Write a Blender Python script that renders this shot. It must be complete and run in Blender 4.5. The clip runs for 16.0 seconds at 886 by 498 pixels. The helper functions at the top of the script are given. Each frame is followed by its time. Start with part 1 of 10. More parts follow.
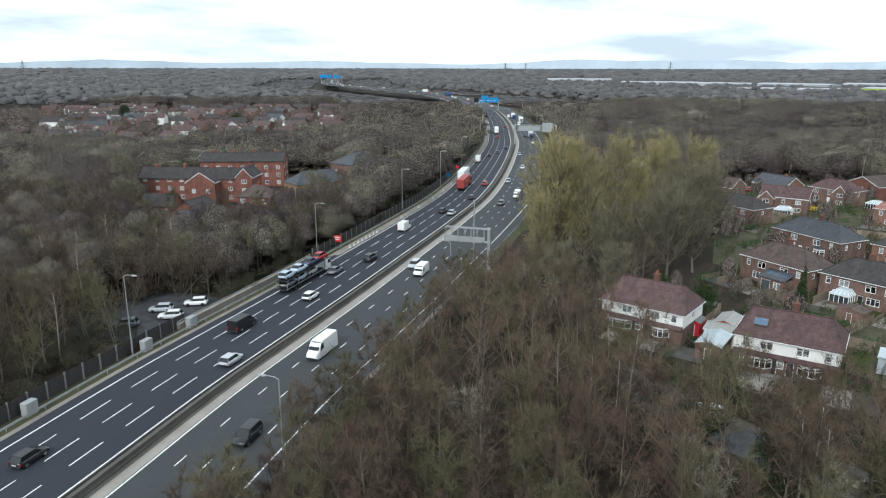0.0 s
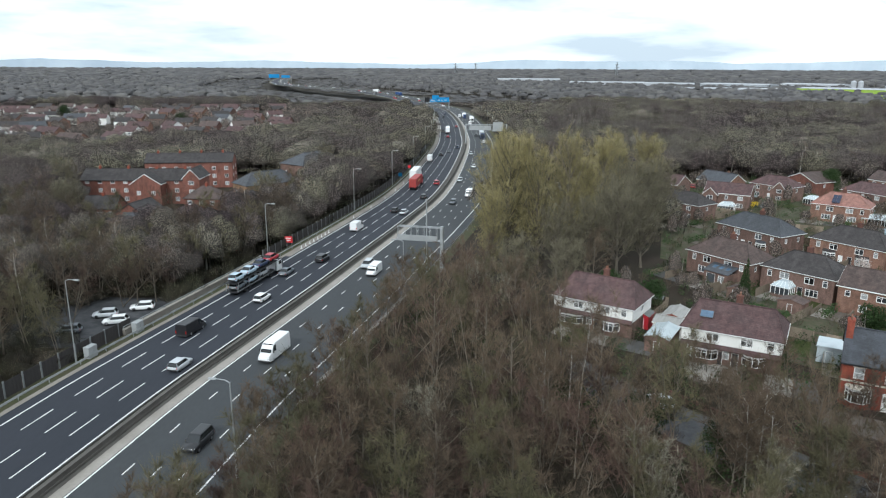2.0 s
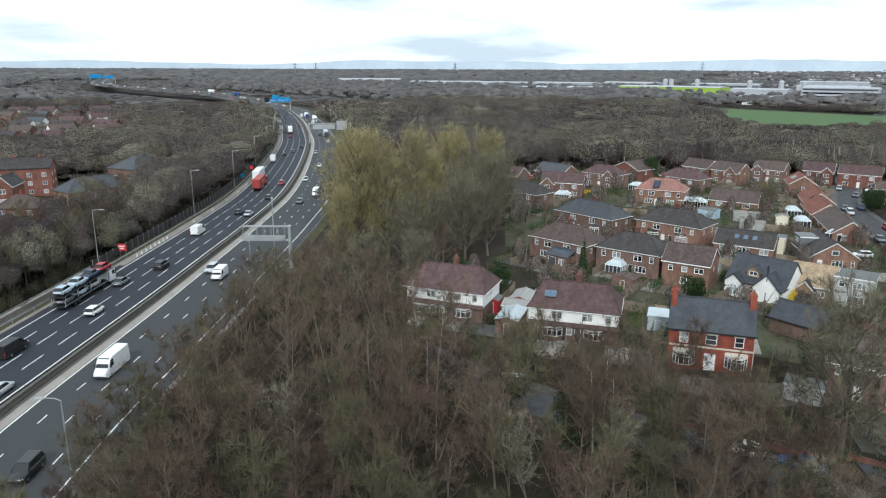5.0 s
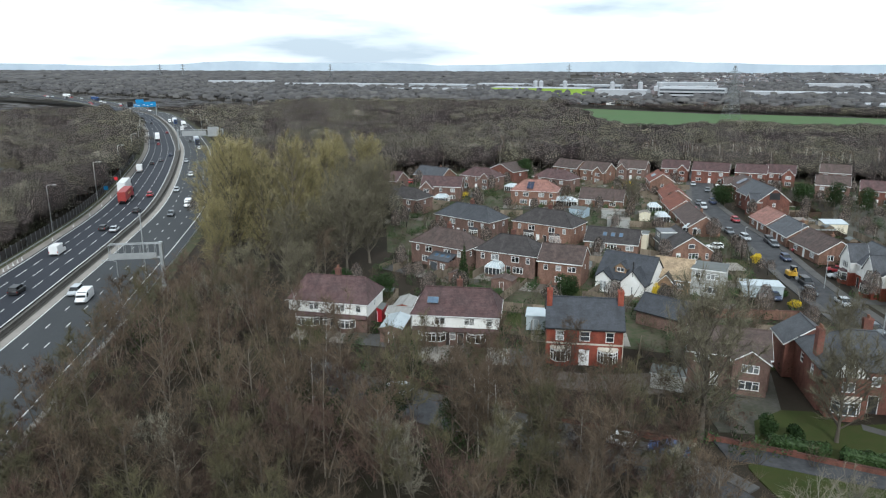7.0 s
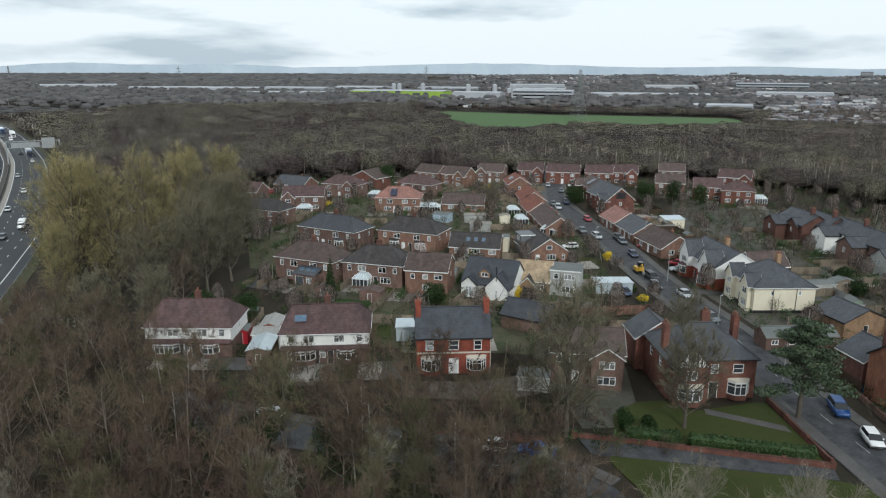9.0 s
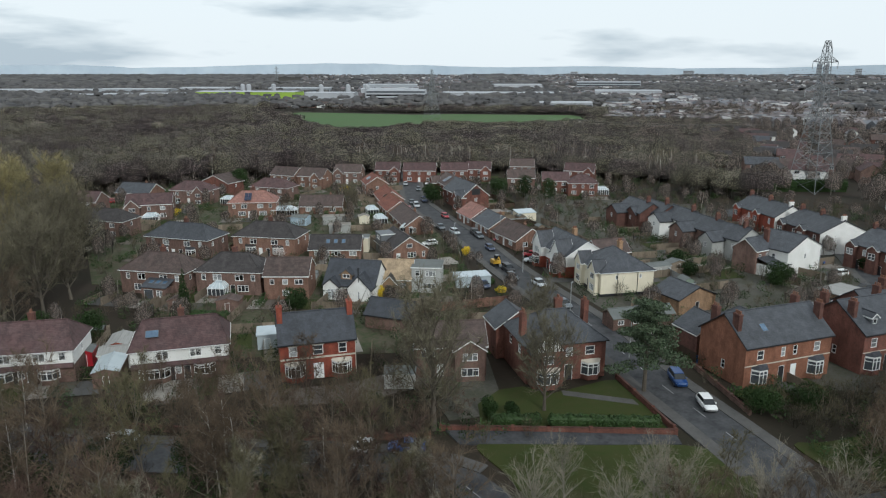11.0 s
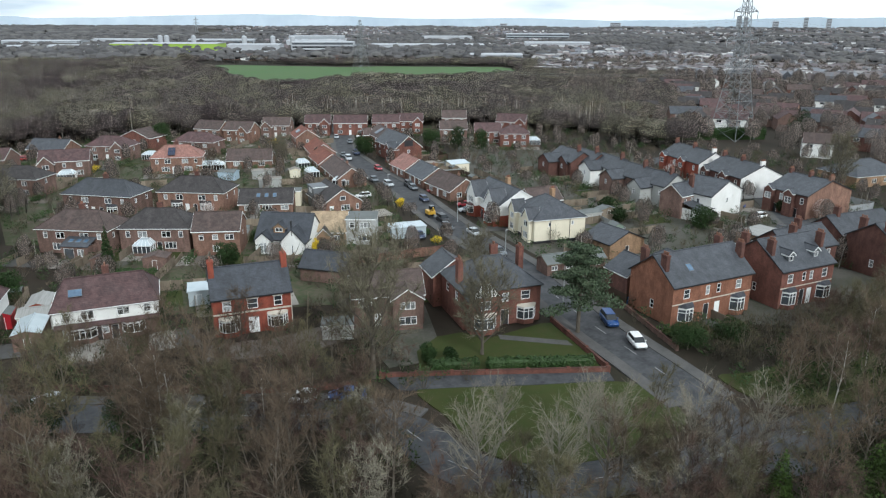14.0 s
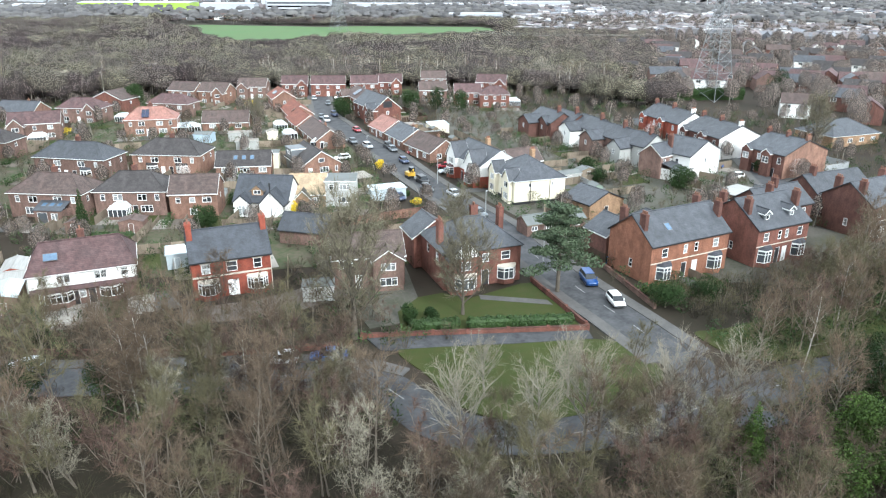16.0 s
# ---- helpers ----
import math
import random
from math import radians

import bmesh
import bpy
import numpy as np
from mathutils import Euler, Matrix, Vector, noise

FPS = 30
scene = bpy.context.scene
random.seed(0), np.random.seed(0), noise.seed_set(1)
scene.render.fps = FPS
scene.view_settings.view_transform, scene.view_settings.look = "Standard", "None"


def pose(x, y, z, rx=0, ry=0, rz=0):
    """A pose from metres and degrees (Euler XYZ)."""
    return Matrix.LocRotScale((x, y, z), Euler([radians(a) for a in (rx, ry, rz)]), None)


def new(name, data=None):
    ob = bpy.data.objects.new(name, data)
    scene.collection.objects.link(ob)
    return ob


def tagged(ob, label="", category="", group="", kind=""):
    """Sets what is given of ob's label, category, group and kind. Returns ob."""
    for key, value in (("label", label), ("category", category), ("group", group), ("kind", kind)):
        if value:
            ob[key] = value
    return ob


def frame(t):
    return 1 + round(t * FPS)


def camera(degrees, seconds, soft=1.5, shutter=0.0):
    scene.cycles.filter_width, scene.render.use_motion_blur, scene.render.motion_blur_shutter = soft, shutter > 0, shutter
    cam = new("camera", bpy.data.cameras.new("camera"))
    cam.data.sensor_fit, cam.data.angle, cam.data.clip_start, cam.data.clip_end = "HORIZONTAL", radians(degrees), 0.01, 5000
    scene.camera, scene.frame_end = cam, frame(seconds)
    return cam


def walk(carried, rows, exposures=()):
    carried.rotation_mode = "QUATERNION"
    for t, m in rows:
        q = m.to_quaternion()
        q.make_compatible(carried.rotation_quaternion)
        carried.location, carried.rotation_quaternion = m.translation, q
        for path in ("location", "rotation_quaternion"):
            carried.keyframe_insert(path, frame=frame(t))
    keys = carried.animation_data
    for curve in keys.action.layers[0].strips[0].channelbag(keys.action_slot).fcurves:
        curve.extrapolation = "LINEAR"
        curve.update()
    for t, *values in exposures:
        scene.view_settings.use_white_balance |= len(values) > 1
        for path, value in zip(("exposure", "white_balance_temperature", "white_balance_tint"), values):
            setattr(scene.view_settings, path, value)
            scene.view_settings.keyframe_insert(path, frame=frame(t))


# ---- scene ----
cam = camera(64.64, 16.0, soft=1.2)
# seconds, place, yaw, pitch, roll of a hovering drone that turns to its right
ROWS = [
    (0.000, 0.00, 0.00, 42.12, -0.00, -14.59, 0.11),
    (0.500, 0.04, -0.01, 42.10, -0.85, -14.59, 0.13),
    (1.000, 0.05, -0.02, 42.08, -1.87, -14.58, 0.13),
    (1.500, 0.04, -0.04, 42.04, -2.95, -14.58, 0.21),
    (2.000, 0.05, -0.01, 41.90, -3.96, -14.58, 0.24),
    (2.500, 0.05, 0.01, 41.73, -5.09, -14.56, 0.23),
    (3.000, 0.03, -0.03, 41.53, -7.05, -14.55, 0.26),
    (3.500, 0.11, 0.00, 41.24, -9.52, -14.52, 0.28),
    (4.000, 0.02, 0.11, 41.03, -11.84, -14.53, 0.24),
    (4.633, 0.04, 0.02, 40.79, -14.81, -14.52, 0.23),
    (5.267, 0.10, -0.27, 40.77, -17.78, -14.51, 0.20),
    (5.867, 0.18, -0.57, 41.02, -20.79, -14.49, 0.18),
    (6.500, 0.27, -0.65, 41.61, -23.90, -14.44, 0.18),
    (7.000, 0.29, -0.62, 42.21, -26.32, -14.39, 0.18),
    (7.500, 0.42, -0.52, 42.87, -28.98, -14.34, 0.19),
    (8.000, 0.45, -0.46, 43.47, -31.86, -14.31, 0.21),
    (8.500, 0.49, -0.38, 43.85, -34.58, -14.25, 0.21),
    (9.000, 0.53, -0.35, 44.06, -37.55, -14.22, 0.16),
    (9.633, 0.58, -0.40, 44.28, -41.28, -14.18, 0.10),
    (10.267, 0.61, -0.56, 44.27, -45.08, -14.18, 0.04),
    (10.867, 0.63, -0.72, 44.13, -48.54, -14.20, -0.01),
    (11.500, 0.61, -0.71, 43.94, -51.24, -14.23, -0.00),
    (12.000, 0.58, -0.59, 43.81, -53.58, -14.23, 0.05),
    (12.500, 0.56, -0.48, 43.66, -54.72, -14.28, 0.08),
    (13.000, 0.54, -0.44, 43.39, -54.88, -14.86, 0.13),
    (13.500, 0.53, -0.44, 43.14, -54.84, -16.24, 0.15),
    (14.000, 0.60, -0.38, 42.98, -54.79, -17.84, 0.16),
    (14.500, 0.64, -0.40, 42.83, -54.74, -19.43, 0.21),
    (15.000, 0.62, -0.43, 42.75, -54.80, -20.46, 0.25),
    (15.500, 0.64, -0.43, 42.67, -55.55, -20.83, 0.27),
    (16.000, 0.60, -0.42, 42.60, -56.49, -20.83, 0.29),
]
walk(cam, [(t, pose(x, y, z, 0, 0, yaw) @ pose(0, 0, 0, 90 + pitch) @ pose(0, 0, 0, 0, 0, roll)) for t, x, y, z, yaw, pitch, roll in ROWS], [(0, -0.22, 5850, 4), (4, -0.22, 5850, 4), (7, -0.3, 5850, 4), (8, -0.46, 5920, 4), (9, -0.66, 5980, 4), (12.5, -0.74, 5980, 4), (13, -0.69, 5950, 4), (13.5, -0.55, 5900, 4), (14, -0.25, 5850, 4), (14.5, 0.12, 5820, 4), (15, 0.48, 5800, 4), (15.5, 0.7, 5800, 4), (16, 0.85, 5800, 4)]
)

SUN_ELEV, SUN_AZ = 34.0, 205.0

# ---------------------------------------------------------------- world and light
world = bpy.data.worlds.new("sky")
scene.world = world
world.use_nodes = True
wn, wl = world.node_tree.nodes, world.node_tree.links
wn.clear()
w_out = wn.new("ShaderNodeOutputWorld")
w_bg = wn.new("ShaderNodeBackground")
w_sky = wn.new("ShaderNodeTexSky")
w_sky.sky_type = "NISHITA"
w_sky.sun_disc = False
w_sky.sun_elevation = radians(SUN_ELEV)
w_sky.sun_rotation = radians(SUN_AZ)
w_sky.air_density, w_sky.dust_density, w_sky.ozone_density = 1.0, 3.0, 1.0
w_co = wn.new("ShaderNodeTexCoord")
w_map = wn.new("ShaderNodeMapping")
w_map.inputs["Scale"].default_value = (1.0, 1.0, 5.5)
w_map.inputs["Location"].default_value = (0.35, 1.2, 0.2)
w_n1 = wn.new("ShaderNodeTexNoise")
w_n1.inputs["Scale"].default_value, w_n1.inputs["Detail"].default_value = 2.6, 6.0
w_n1.inputs["Roughness"].default_value = 0.55
w_r1 = wn.new("ShaderNodeValToRGB")
w_r1.color_ramp.elements[0].position, w_r1.color_ramp.elements[0].color = 0.33, (9.0, 9.9, 10.7, 1)
w_r1.color_ramp.elements[1].position, w_r1.color_ramp.elements[1].color = 0.47, (15.4, 15.6, 15.7, 1)
w_mix = wn.new("ShaderNodeMix")
w_mix.data_type = "RGBA"
w_mix.inputs["Factor"].default_value = 0.86
wl.new(w_co.outputs["Generated"], w_map.inputs["Vector"])
wl.new(w_map.outputs["Vector"], w_n1.inputs["Vector"])
wl.new(w_n1.outputs["Fac"], w_r1.inputs["Fac"])
wl.new(w_sky.outputs["Color"], w_mix.inputs[6])
wl.new(w_r1.outputs["Color"], w_mix.inputs[7])
wl.new(w_mix.outputs[2], w_bg.inputs["Color"])
w_bg.inputs["Strength"].default_value = 0.108
wl.new(w_bg.outputs["Background"], w_out.inputs["Surface"])

sun = new("sun", bpy.data.lights.new("sun", "SUN"))
sun.data.energy, sun.data.angle, sun.data.color = 2.7, radians(7), (1.0, 0.97, 0.93)
sun.matrix_world = pose(0, 0, 300, 90 - SUN_ELEV, 0, 180 - SUN_AZ)


# ---------------------------------------------------------------- materials
MATS = {}


def mat(name, a, b=None, rough=0.8, metal=0.0, scale=0.6, fine=14.0, bump=0.15, per_object=0.0, per_island=0.0, spec=0.3, stretch=(1, 1, 1), world_space=False, streak=None):
    """A two-scale surface: broad blotches between colours a and b, fine grain on top, and fine relief."""
    if name in MATS:
        return MATS[name]
    b = b or tuple(c * 0.72 for c in a)
    m = bpy.data.materials.new(name)
    m.use_nodes = True
    n, l = m.node_tree.nodes, m.node_tree.links
    bs = n["Principled BSDF"]
    bs.inputs["Roughness"].default_value = rough
    bs.inputs["Metallic"].default_value = metal
    bs.inputs["Specular IOR Level"].default_value = spec
    co = n.new("ShaderNodeNewGeometry") if world_space else n.new("ShaderNodeTexCoord")
    vec = co.outputs["Position"] if world_space else co.outputs["Object"]
    mp = n.new("ShaderNodeMapping")
    mp.inputs["Scale"].default_value = stretch
    l.new(vec, mp.inputs["Vector"])
    n1 = n.new("ShaderNodeTexNoise")
    n1.inputs["Scale"].default_value, n1.inputs["Detail"].default_value = scale, 3.0
    n2 = n.new("ShaderNodeTexNoise")
    n2.inputs["Scale"].default_value, n2.inputs["Detail"].default_value = fine, 2.0
    l.new(mp.outputs["Vector"], n1.inputs["Vector"])
    l.new(mp.outputs["Vector"], n2.inputs["Vector"])
    add = n.new("ShaderNodeMath")
    add.operation = "MULTIPLY_ADD"
    l.new(n2.outputs["Fac"], add.inputs[0])
    add.inputs[1].default_value = 0.5
    l.new(n1.outputs["Fac"], add.inputs[2])
    rg = n.new("ShaderNodeMapRange")
    rg.inputs["From Min"].default_value, rg.inputs["From Max"].default_value = 0.48, 1.02
    l.new(add.outputs[0], rg.inputs["Value"])
    mx = n.new("ShaderNodeMix")
    mx.data_type = "RGBA"
    mx.inputs[6].default_value, mx.inputs[7].default_value = (*a, 1), (*b, 1)
    l.new(rg.outputs["Result"], mx.inputs["Factor"])
    col = mx.outputs[2]
    for amount, node, sock in ((per_object, "ShaderNodeObjectInfo", "Random"), (per_island, "ShaderNodeNewGeometry", "Random Per Island")):
        if amount:
            src = n.new(node)
            r2 = n.new("ShaderNodeMapRange")
            r2.inputs["To Min"].default_value, r2.inputs["To Max"].default_value = 1 - amount, 1 + amount
            l.new(src.outputs[sock], r2.inputs["Value"])
            hs = n.new("ShaderNodeHueSaturation")
            l.new(r2.outputs["Result"], hs.inputs["Value"])
            l.new(col, hs.inputs["Color"])
            col = hs.outputs["Color"]
    l.new(col, bs.inputs["Base Color"])
    if bump:
        bp = n.new("ShaderNodeBump")
        bp.inputs["Strength"].default_value, bp.inputs["Distance"].default_value = bump, 0.03
        l.new(n2.outputs["Fac"], bp.inputs["Height"])
        l.new(bp.outputs["Normal"], bs.inputs["Normal"])
    MATS[name] = m
    return m


def lacy(m, name, scale=3.2, cut=0.5, stretch=(1, 1, 0.45)):
    """A copy of a twig material with small gaps all over, as between the twigs of a bare crown."""
    m = m.copy()
    m.name = name
    n, l = m.node_tree.nodes, m.node_tree.links
    geo = n.new("ShaderNodeNewGeometry")
    mp = n.new("ShaderNodeMapping")
    mp.inputs["Scale"].default_value = stretch
    nz = n.new("ShaderNodeTexNoise")
    nz.inputs["Scale"].default_value, nz.inputs["Detail"].default_value, nz.inputs["Roughness"].default_value = scale, 4.0, 0.65
    th = n.new("ShaderNodeMapRange")
    th.inputs["From Min"].default_value, th.inputs["From Max"].default_value = cut - 0.12, cut + 0.12
    th.inputs["To Min"].default_value, th.inputs["To Max"].default_value = 0.12, 0.72
    l.new(geo.outputs["Position"], mp.inputs["Vector"])
    l.new(mp.outputs["Vector"], nz.inputs["Vector"])
    l.new(nz.outputs["Fac"], th.inputs["Value"])
    l.new(th.outputs[0], n["Principled BSDF"].inputs["Alpha"])
    return m


def rows_mat(name, a, b, step, rough=0.75, per_object=0.12, spec=0.25, course=0.0):
    """Tiled roofs: courses along z with staggered joints, weathered in blotches."""
    if name in MATS:
        return MATS[name]
    m = mat(name, a, b, rough=rough, scale=0.5, fine=5.0, bump=0.0, per_object=per_object, spec=spec)
    n, l = m.node_tree.nodes, m.node_tree.links
    bs = n["Principled BSDF"]
    co = n.new("ShaderNodeTexCoord")
    br = n.new("ShaderNodeTexBrick")
    br.inputs["Scale"].default_value = 1.0
    br.inputs["Brick Width"].default_value, br.inputs["Row Height"].default_value = step * 1.3, step * 0.6
    br.inputs["Mortar Size"].default_value = 0.012
    br.inputs["Color1"].default_value, br.inputs["Color2"].default_value = (1, 1, 1, 1), (0.72, 0.72, 0.72, 1)
    br.inputs["Mortar"].default_value = (0.45, 0.45, 0.45, 1)
    sp = n.new("ShaderNodeSeparateXYZ")
    cb = n.new("ShaderNodeCombineXYZ")
    ad = n.new("ShaderNodeMath")
    ad.operation = "ADD"
    l.new(co.outputs["Object"], sp.inputs[0])
    l.new(sp.outputs["X"], ad.inputs[0])
    l.new(sp.outputs["Y"], ad.inputs[1])
    l.new(ad.outputs[0], cb.inputs["X"])
    l.new(sp.outputs["Z"], cb.inputs["Y"])
    l.new(cb.outputs[0], br.inputs["Vector"])
    mu = n.new("ShaderNodeMix")
    mu.data_type, mu.blend_type = "RGBA", "MULTIPLY"
    mu.inputs["Factor"].default_value = 0.7
    old = bs.inputs["Base Color"].links[0].from_socket
    wn = n.new("ShaderNodeTexNoise")
    wn.inputs["Scale"].default_value, wn.inputs["Detail"].default_value, wn.inputs["Roughness"].default_value = 0.9, 6.0, 0.7
    wm = n.new("ShaderNodeMapping")
    wm.inputs["Scale"].default_value = (1, 1, 0.4)
    l.new(co.outputs["Object"], wm.inputs["Vector"])
    l.new(wm.outputs["Vector"], wn.inputs["Vector"])
    wr = n.new("ShaderNodeMapRange")
    wr.inputs["From Min"].default_value, wr.inputs["From Max"].default_value = 0.3, 0.7
    wr.inputs["To Min"].default_value, wr.inputs["To Max"].default_value = 0.62, 1.38
    l.new(wn.outputs["Fac"], wr.inputs["Value"])
    wh = n.new("ShaderNodeHueSaturation")
    l.new(wr.outputs["Result"], wh.inputs["Value"])
    l.new(old, wh.inputs["Color"])
    old = wh.outputs["Color"]
    l.new(old, mu.inputs[6])
    l.new(br.outputs["Color"], mu.inputs[7])
    l.new(mu.outputs[2], bs.inputs["Base Color"])
    bp = n.new("ShaderNodeBump")
    bp.inputs["Strength"].default_value, bp.inputs["Distance"].default_value = 0.5, 0.03
    l.new(br.outputs["Color"], bp.inputs["Height"])
    l.new(bp.outputs["Normal"], bs.inputs["Normal"])
    return m


def glass_mat(name, tint, rough=0.06):
    if name in MATS:
        return MATS[name]
    m = mat(name, tint, tuple(c * 0.6 for c in tint), rough=rough, scale=0.8, fine=3.0, bump=0.0, spec=0.6)
    return m


# masonry and roofs
BRICK_RED = rows_mat("red_brick", (0.30, 0.078, 0.048), (0.22, 0.064, 0.044), 0.225, rough=0.9)
BRICK_TERRACOTTA = rows_mat("terracotta_brick", (0.33, 0.15, 0.092), (0.25, 0.115, 0.074), 0.225, rough=0.9)
BRICK_RUST = rows_mat("rust_brick", (0.215, 0.092, 0.068), (0.16, 0.074, 0.058), 0.225, rough=0.9)
BRICK_ORANGE = rows_mat("orange_brick", (0.265, 0.15, 0.108), (0.195, 0.115, 0.086), 0.225, rough=0.9)
BRICK_BROWN = rows_mat("brown_brick", (0.21, 0.132, 0.106), (0.155, 0.10, 0.083), 0.225, rough=0.9)
BRICK_DARK = rows_mat("dark_red_brick", (0.155, 0.075, 0.058), (0.11, 0.056, 0.046), 0.225, rough=0.9)
BRICK_BUFF = rows_mat("buff_brick", (0.36, 0.23, 0.14), (0.28, 0.18, 0.11), 0.225, rough=0.9)
RENDER_WHITE = mat("white_render", (0.80, 0.79, 0.76), (0.66, 0.65, 0.61), rough=0.9, scale=0.35, fine=4.0, bump=0.05)
RENDER_CREAM = mat("cream_render", (0.74, 0.68, 0.53), (0.63, 0.57, 0.44), rough=0.9, scale=0.35, fine=4.0, bump=0.05)
RENDER_GREY = mat("grey_render", (0.42, 0.42, 0.40), (0.33, 0.33, 0.31), rough=0.9, scale=0.35, fine=4.0, bump=0.05)
TILE_PLUM = rows_mat("plum_clay_tiles", (0.112, 0.064, 0.062), (0.08, 0.054, 0.053), 0.3)
TILE_BROWN = rows_mat("brown_concrete_tiles", (0.108, 0.076, 0.067), (0.078, 0.06, 0.054), 0.33)
TILE_RED = rows_mat("red_clay_tiles", (0.25, 0.085, 0.055), (0.17, 0.07, 0.05), 0.3)
TILE_PINK = rows_mat("pink_concrete_tiles", (0.30, 0.15, 0.12), (0.22, 0.12, 0.10), 0.33)
SLATE = rows_mat("grey_slate", (0.066, 0.07, 0.08), (0.046, 0.049, 0.056), 0.28, rough=0.55, spec=0.4)
SLATE_DARK = rows_mat("dark_slate", (0.055, 0.06, 0.072), (0.042, 0.045, 0.052), 0.28, rough=0.5, spec=0.4)
TILE_GREYBROWN = rows_mat("grey_brown_tiles", (0.06, 0.053, 0.052), (0.042, 0.038, 0.037), 0.33)
TILE_BEIGE = rows_mat("beige_tiles", (0.44, 0.33, 0.21), (0.36, 0.27, 0.18), 0.33)
WHITE_FRAME = mat("white_upvc", (0.82, 0.82, 0.80), (0.74, 0.74, 0.72), rough=0.4, bump=0.0)
DARK_TRIM = mat("black_painted_trim", (0.03, 0.03, 0.032), rough=0.5, bump=0.0)
STONE_TRIM = mat("pale_stone_trim", (0.60, 0.55, 0.46), (0.48, 0.43, 0.36), rough=0.85)
LEAD = mat("lead_sheet", (0.16, 0.17, 0.18), (0.12, 0.125, 0.13), rough=0.55, metal=0.3)
PANE = mat("window_glass", (0.06, 0.066, 0.072), (0.03, 0.034, 0.04), rough=0.06, scale=0.8, fine=3.0, bump=0, spec=0.6, per_object=0.95)
PANE_NET = mat("net_curtained_glass", (0.36, 0.37, 0.37), (0.16, 0.17, 0.175), rough=0.08, scale=0.9, fine=3.0, bump=0, spec=0.6, per_object=0.5)
PANE_SKY = glass_mat("rooflight_glass", (0.10, 0.16, 0.24))
CLAY_POT = mat("clay_pot", (0.24, 0.115, 0.075), rough=0.85)
POLY = mat("polycarbonate_roof", (0.45, 0.50, 0.52), (0.36, 0.41, 0.43), rough=0.25, bump=0.0)
WOOD_FENCE = mat("weathered_fence_boards", (0.24, 0.195, 0.145), (0.15, 0.12, 0.09), rough=0.9, scale=0.8, fine=6.0, stretch=(6, 6, 0.6), per_object=0.35)
WOOD_DARK = mat("dark_stained_timber", (0.07, 0.045, 0.03), rough=0.85, stretch=(6, 6, 0.6))
SHED_FELT = mat("mineral_roofing_felt", (0.15, 0.16, 0.155), (0.11, 0.115, 0.11), rough=0.95)
CORRUG = mat("corrugated_sheet", (0.33, 0.325, 0.31), (0.22, 0.215, 0.20), rough=0.7, stretch=(8, 0.6, 1))
# ground and roads
ASPHALT = mat("motorway_asphalt", (0.030, 0.033, 0.042), (0.023, 0.026, 0.033), rough=0.85, scale=0.12, fine=2.2, bump=0.08, world_space=True, stretch=(1, 0.35, 1))
ASPHALT_OLD = mat("worn_motorway_asphalt", (0.050, 0.053, 0.056), (0.038, 0.041, 0.044), rough=0.85, scale=0.12, fine=2.2, bump=0.08, world_space=True, stretch=(1, 0.35, 1))
ASPHALT_LANE = mat("street_asphalt", (0.078, 0.078, 0.081), (0.026, 0.027, 0.03), rough=0.85, scale=0.45, fine=2.0, bump=0.08, world_space=True)
PAVING = mat("paving_flags", (0.105, 0.10, 0.095), (0.066, 0.064, 0.061), rough=0.9, scale=0.4, fine=3.0, world_space=True)
CONCRETE = mat("weathered_concrete", (0.26, 0.235, 0.205), (0.175, 0.155, 0.135), rough=0.9, scale=0.25, fine=3.0, world_space=True)
CONCRETE_PALE = mat("pale_concrete_channel", (0.33, 0.305, 0.27), (0.235, 0.215, 0.19), rough=0.9, scale=0.3, fine=3.0, world_space=True)
CONCRETE_DARK = mat("stained_concrete", (0.115, 0.106, 0.095), (0.075, 0.07, 0.063), rough=0.9, scale=0.3, fine=3.0, world_space=True)
PAINT_FADED = mat("worn_road_paint", (0.34, 0.34, 0.33), (0.16, 0.16, 0.16), rough=0.8, scale=1.2, fine=6.0, world_space=True)
PAINT_LINE = mat("white_road_paint", (0.74, 0.74, 0.72), (0.56, 0.56, 0.54), rough=0.7, scale=0.8, fine=6.0, world_space=True)
GARDEN = mat("winter_garden_ground", (0.03, 0.05, 0.013), (0.10, 0.078, 0.06), rough=0.95, scale=0.3, fine=1.5, bump=0.4, world_space=True)
BRAMBLE = mat("bramble_stems", (0.044, 0.033, 0.023), (0.036, 0.037, 0.018), rough=0.95, bump=0, scale=0.12, fine=0.6, per_island=0.35, world_space=True)
YARD = mat("mixed_yard_surface", (0.105, 0.095, 0.085), (0.04, 0.043, 0.024), rough=0.95, scale=0.15, fine=2.0, world_space=True)
GRAVEL = mat("gravel_drive", (0.15, 0.125, 0.105), (0.10, 0.085, 0.072), rough=0.95, scale=0.5, fine=4.0, world_space=True)
LAWN = mat("lawn_grass", (0.028, 0.043, 0.0055), (0.041, 0.043, 0.01), rough=0.95, scale=0.7, fine=6.0, bump=0.5, world_space=True)
FIELD = mat("winter_wheat_field", (0.055, 0.115, 0.034), (0.07, 0.105, 0.038), rough=0.95, scale=0.02, fine=0.4, world_space=True)
VERGE = mat("rough_verge_grass", (0.05, 0.058, 0.024), (0.07, 0.06, 0.038), rough=0.95, scale=0.4, fine=5.0, bump=0.5, world_space=True)
LITTER = mat("leaf_litter_ground", (0.032, 0.022, 0.015), (0.02, 0.018, 0.01), rough=1.0, scale=0.09, fine=1.6, bump=0.6, world_space=True)
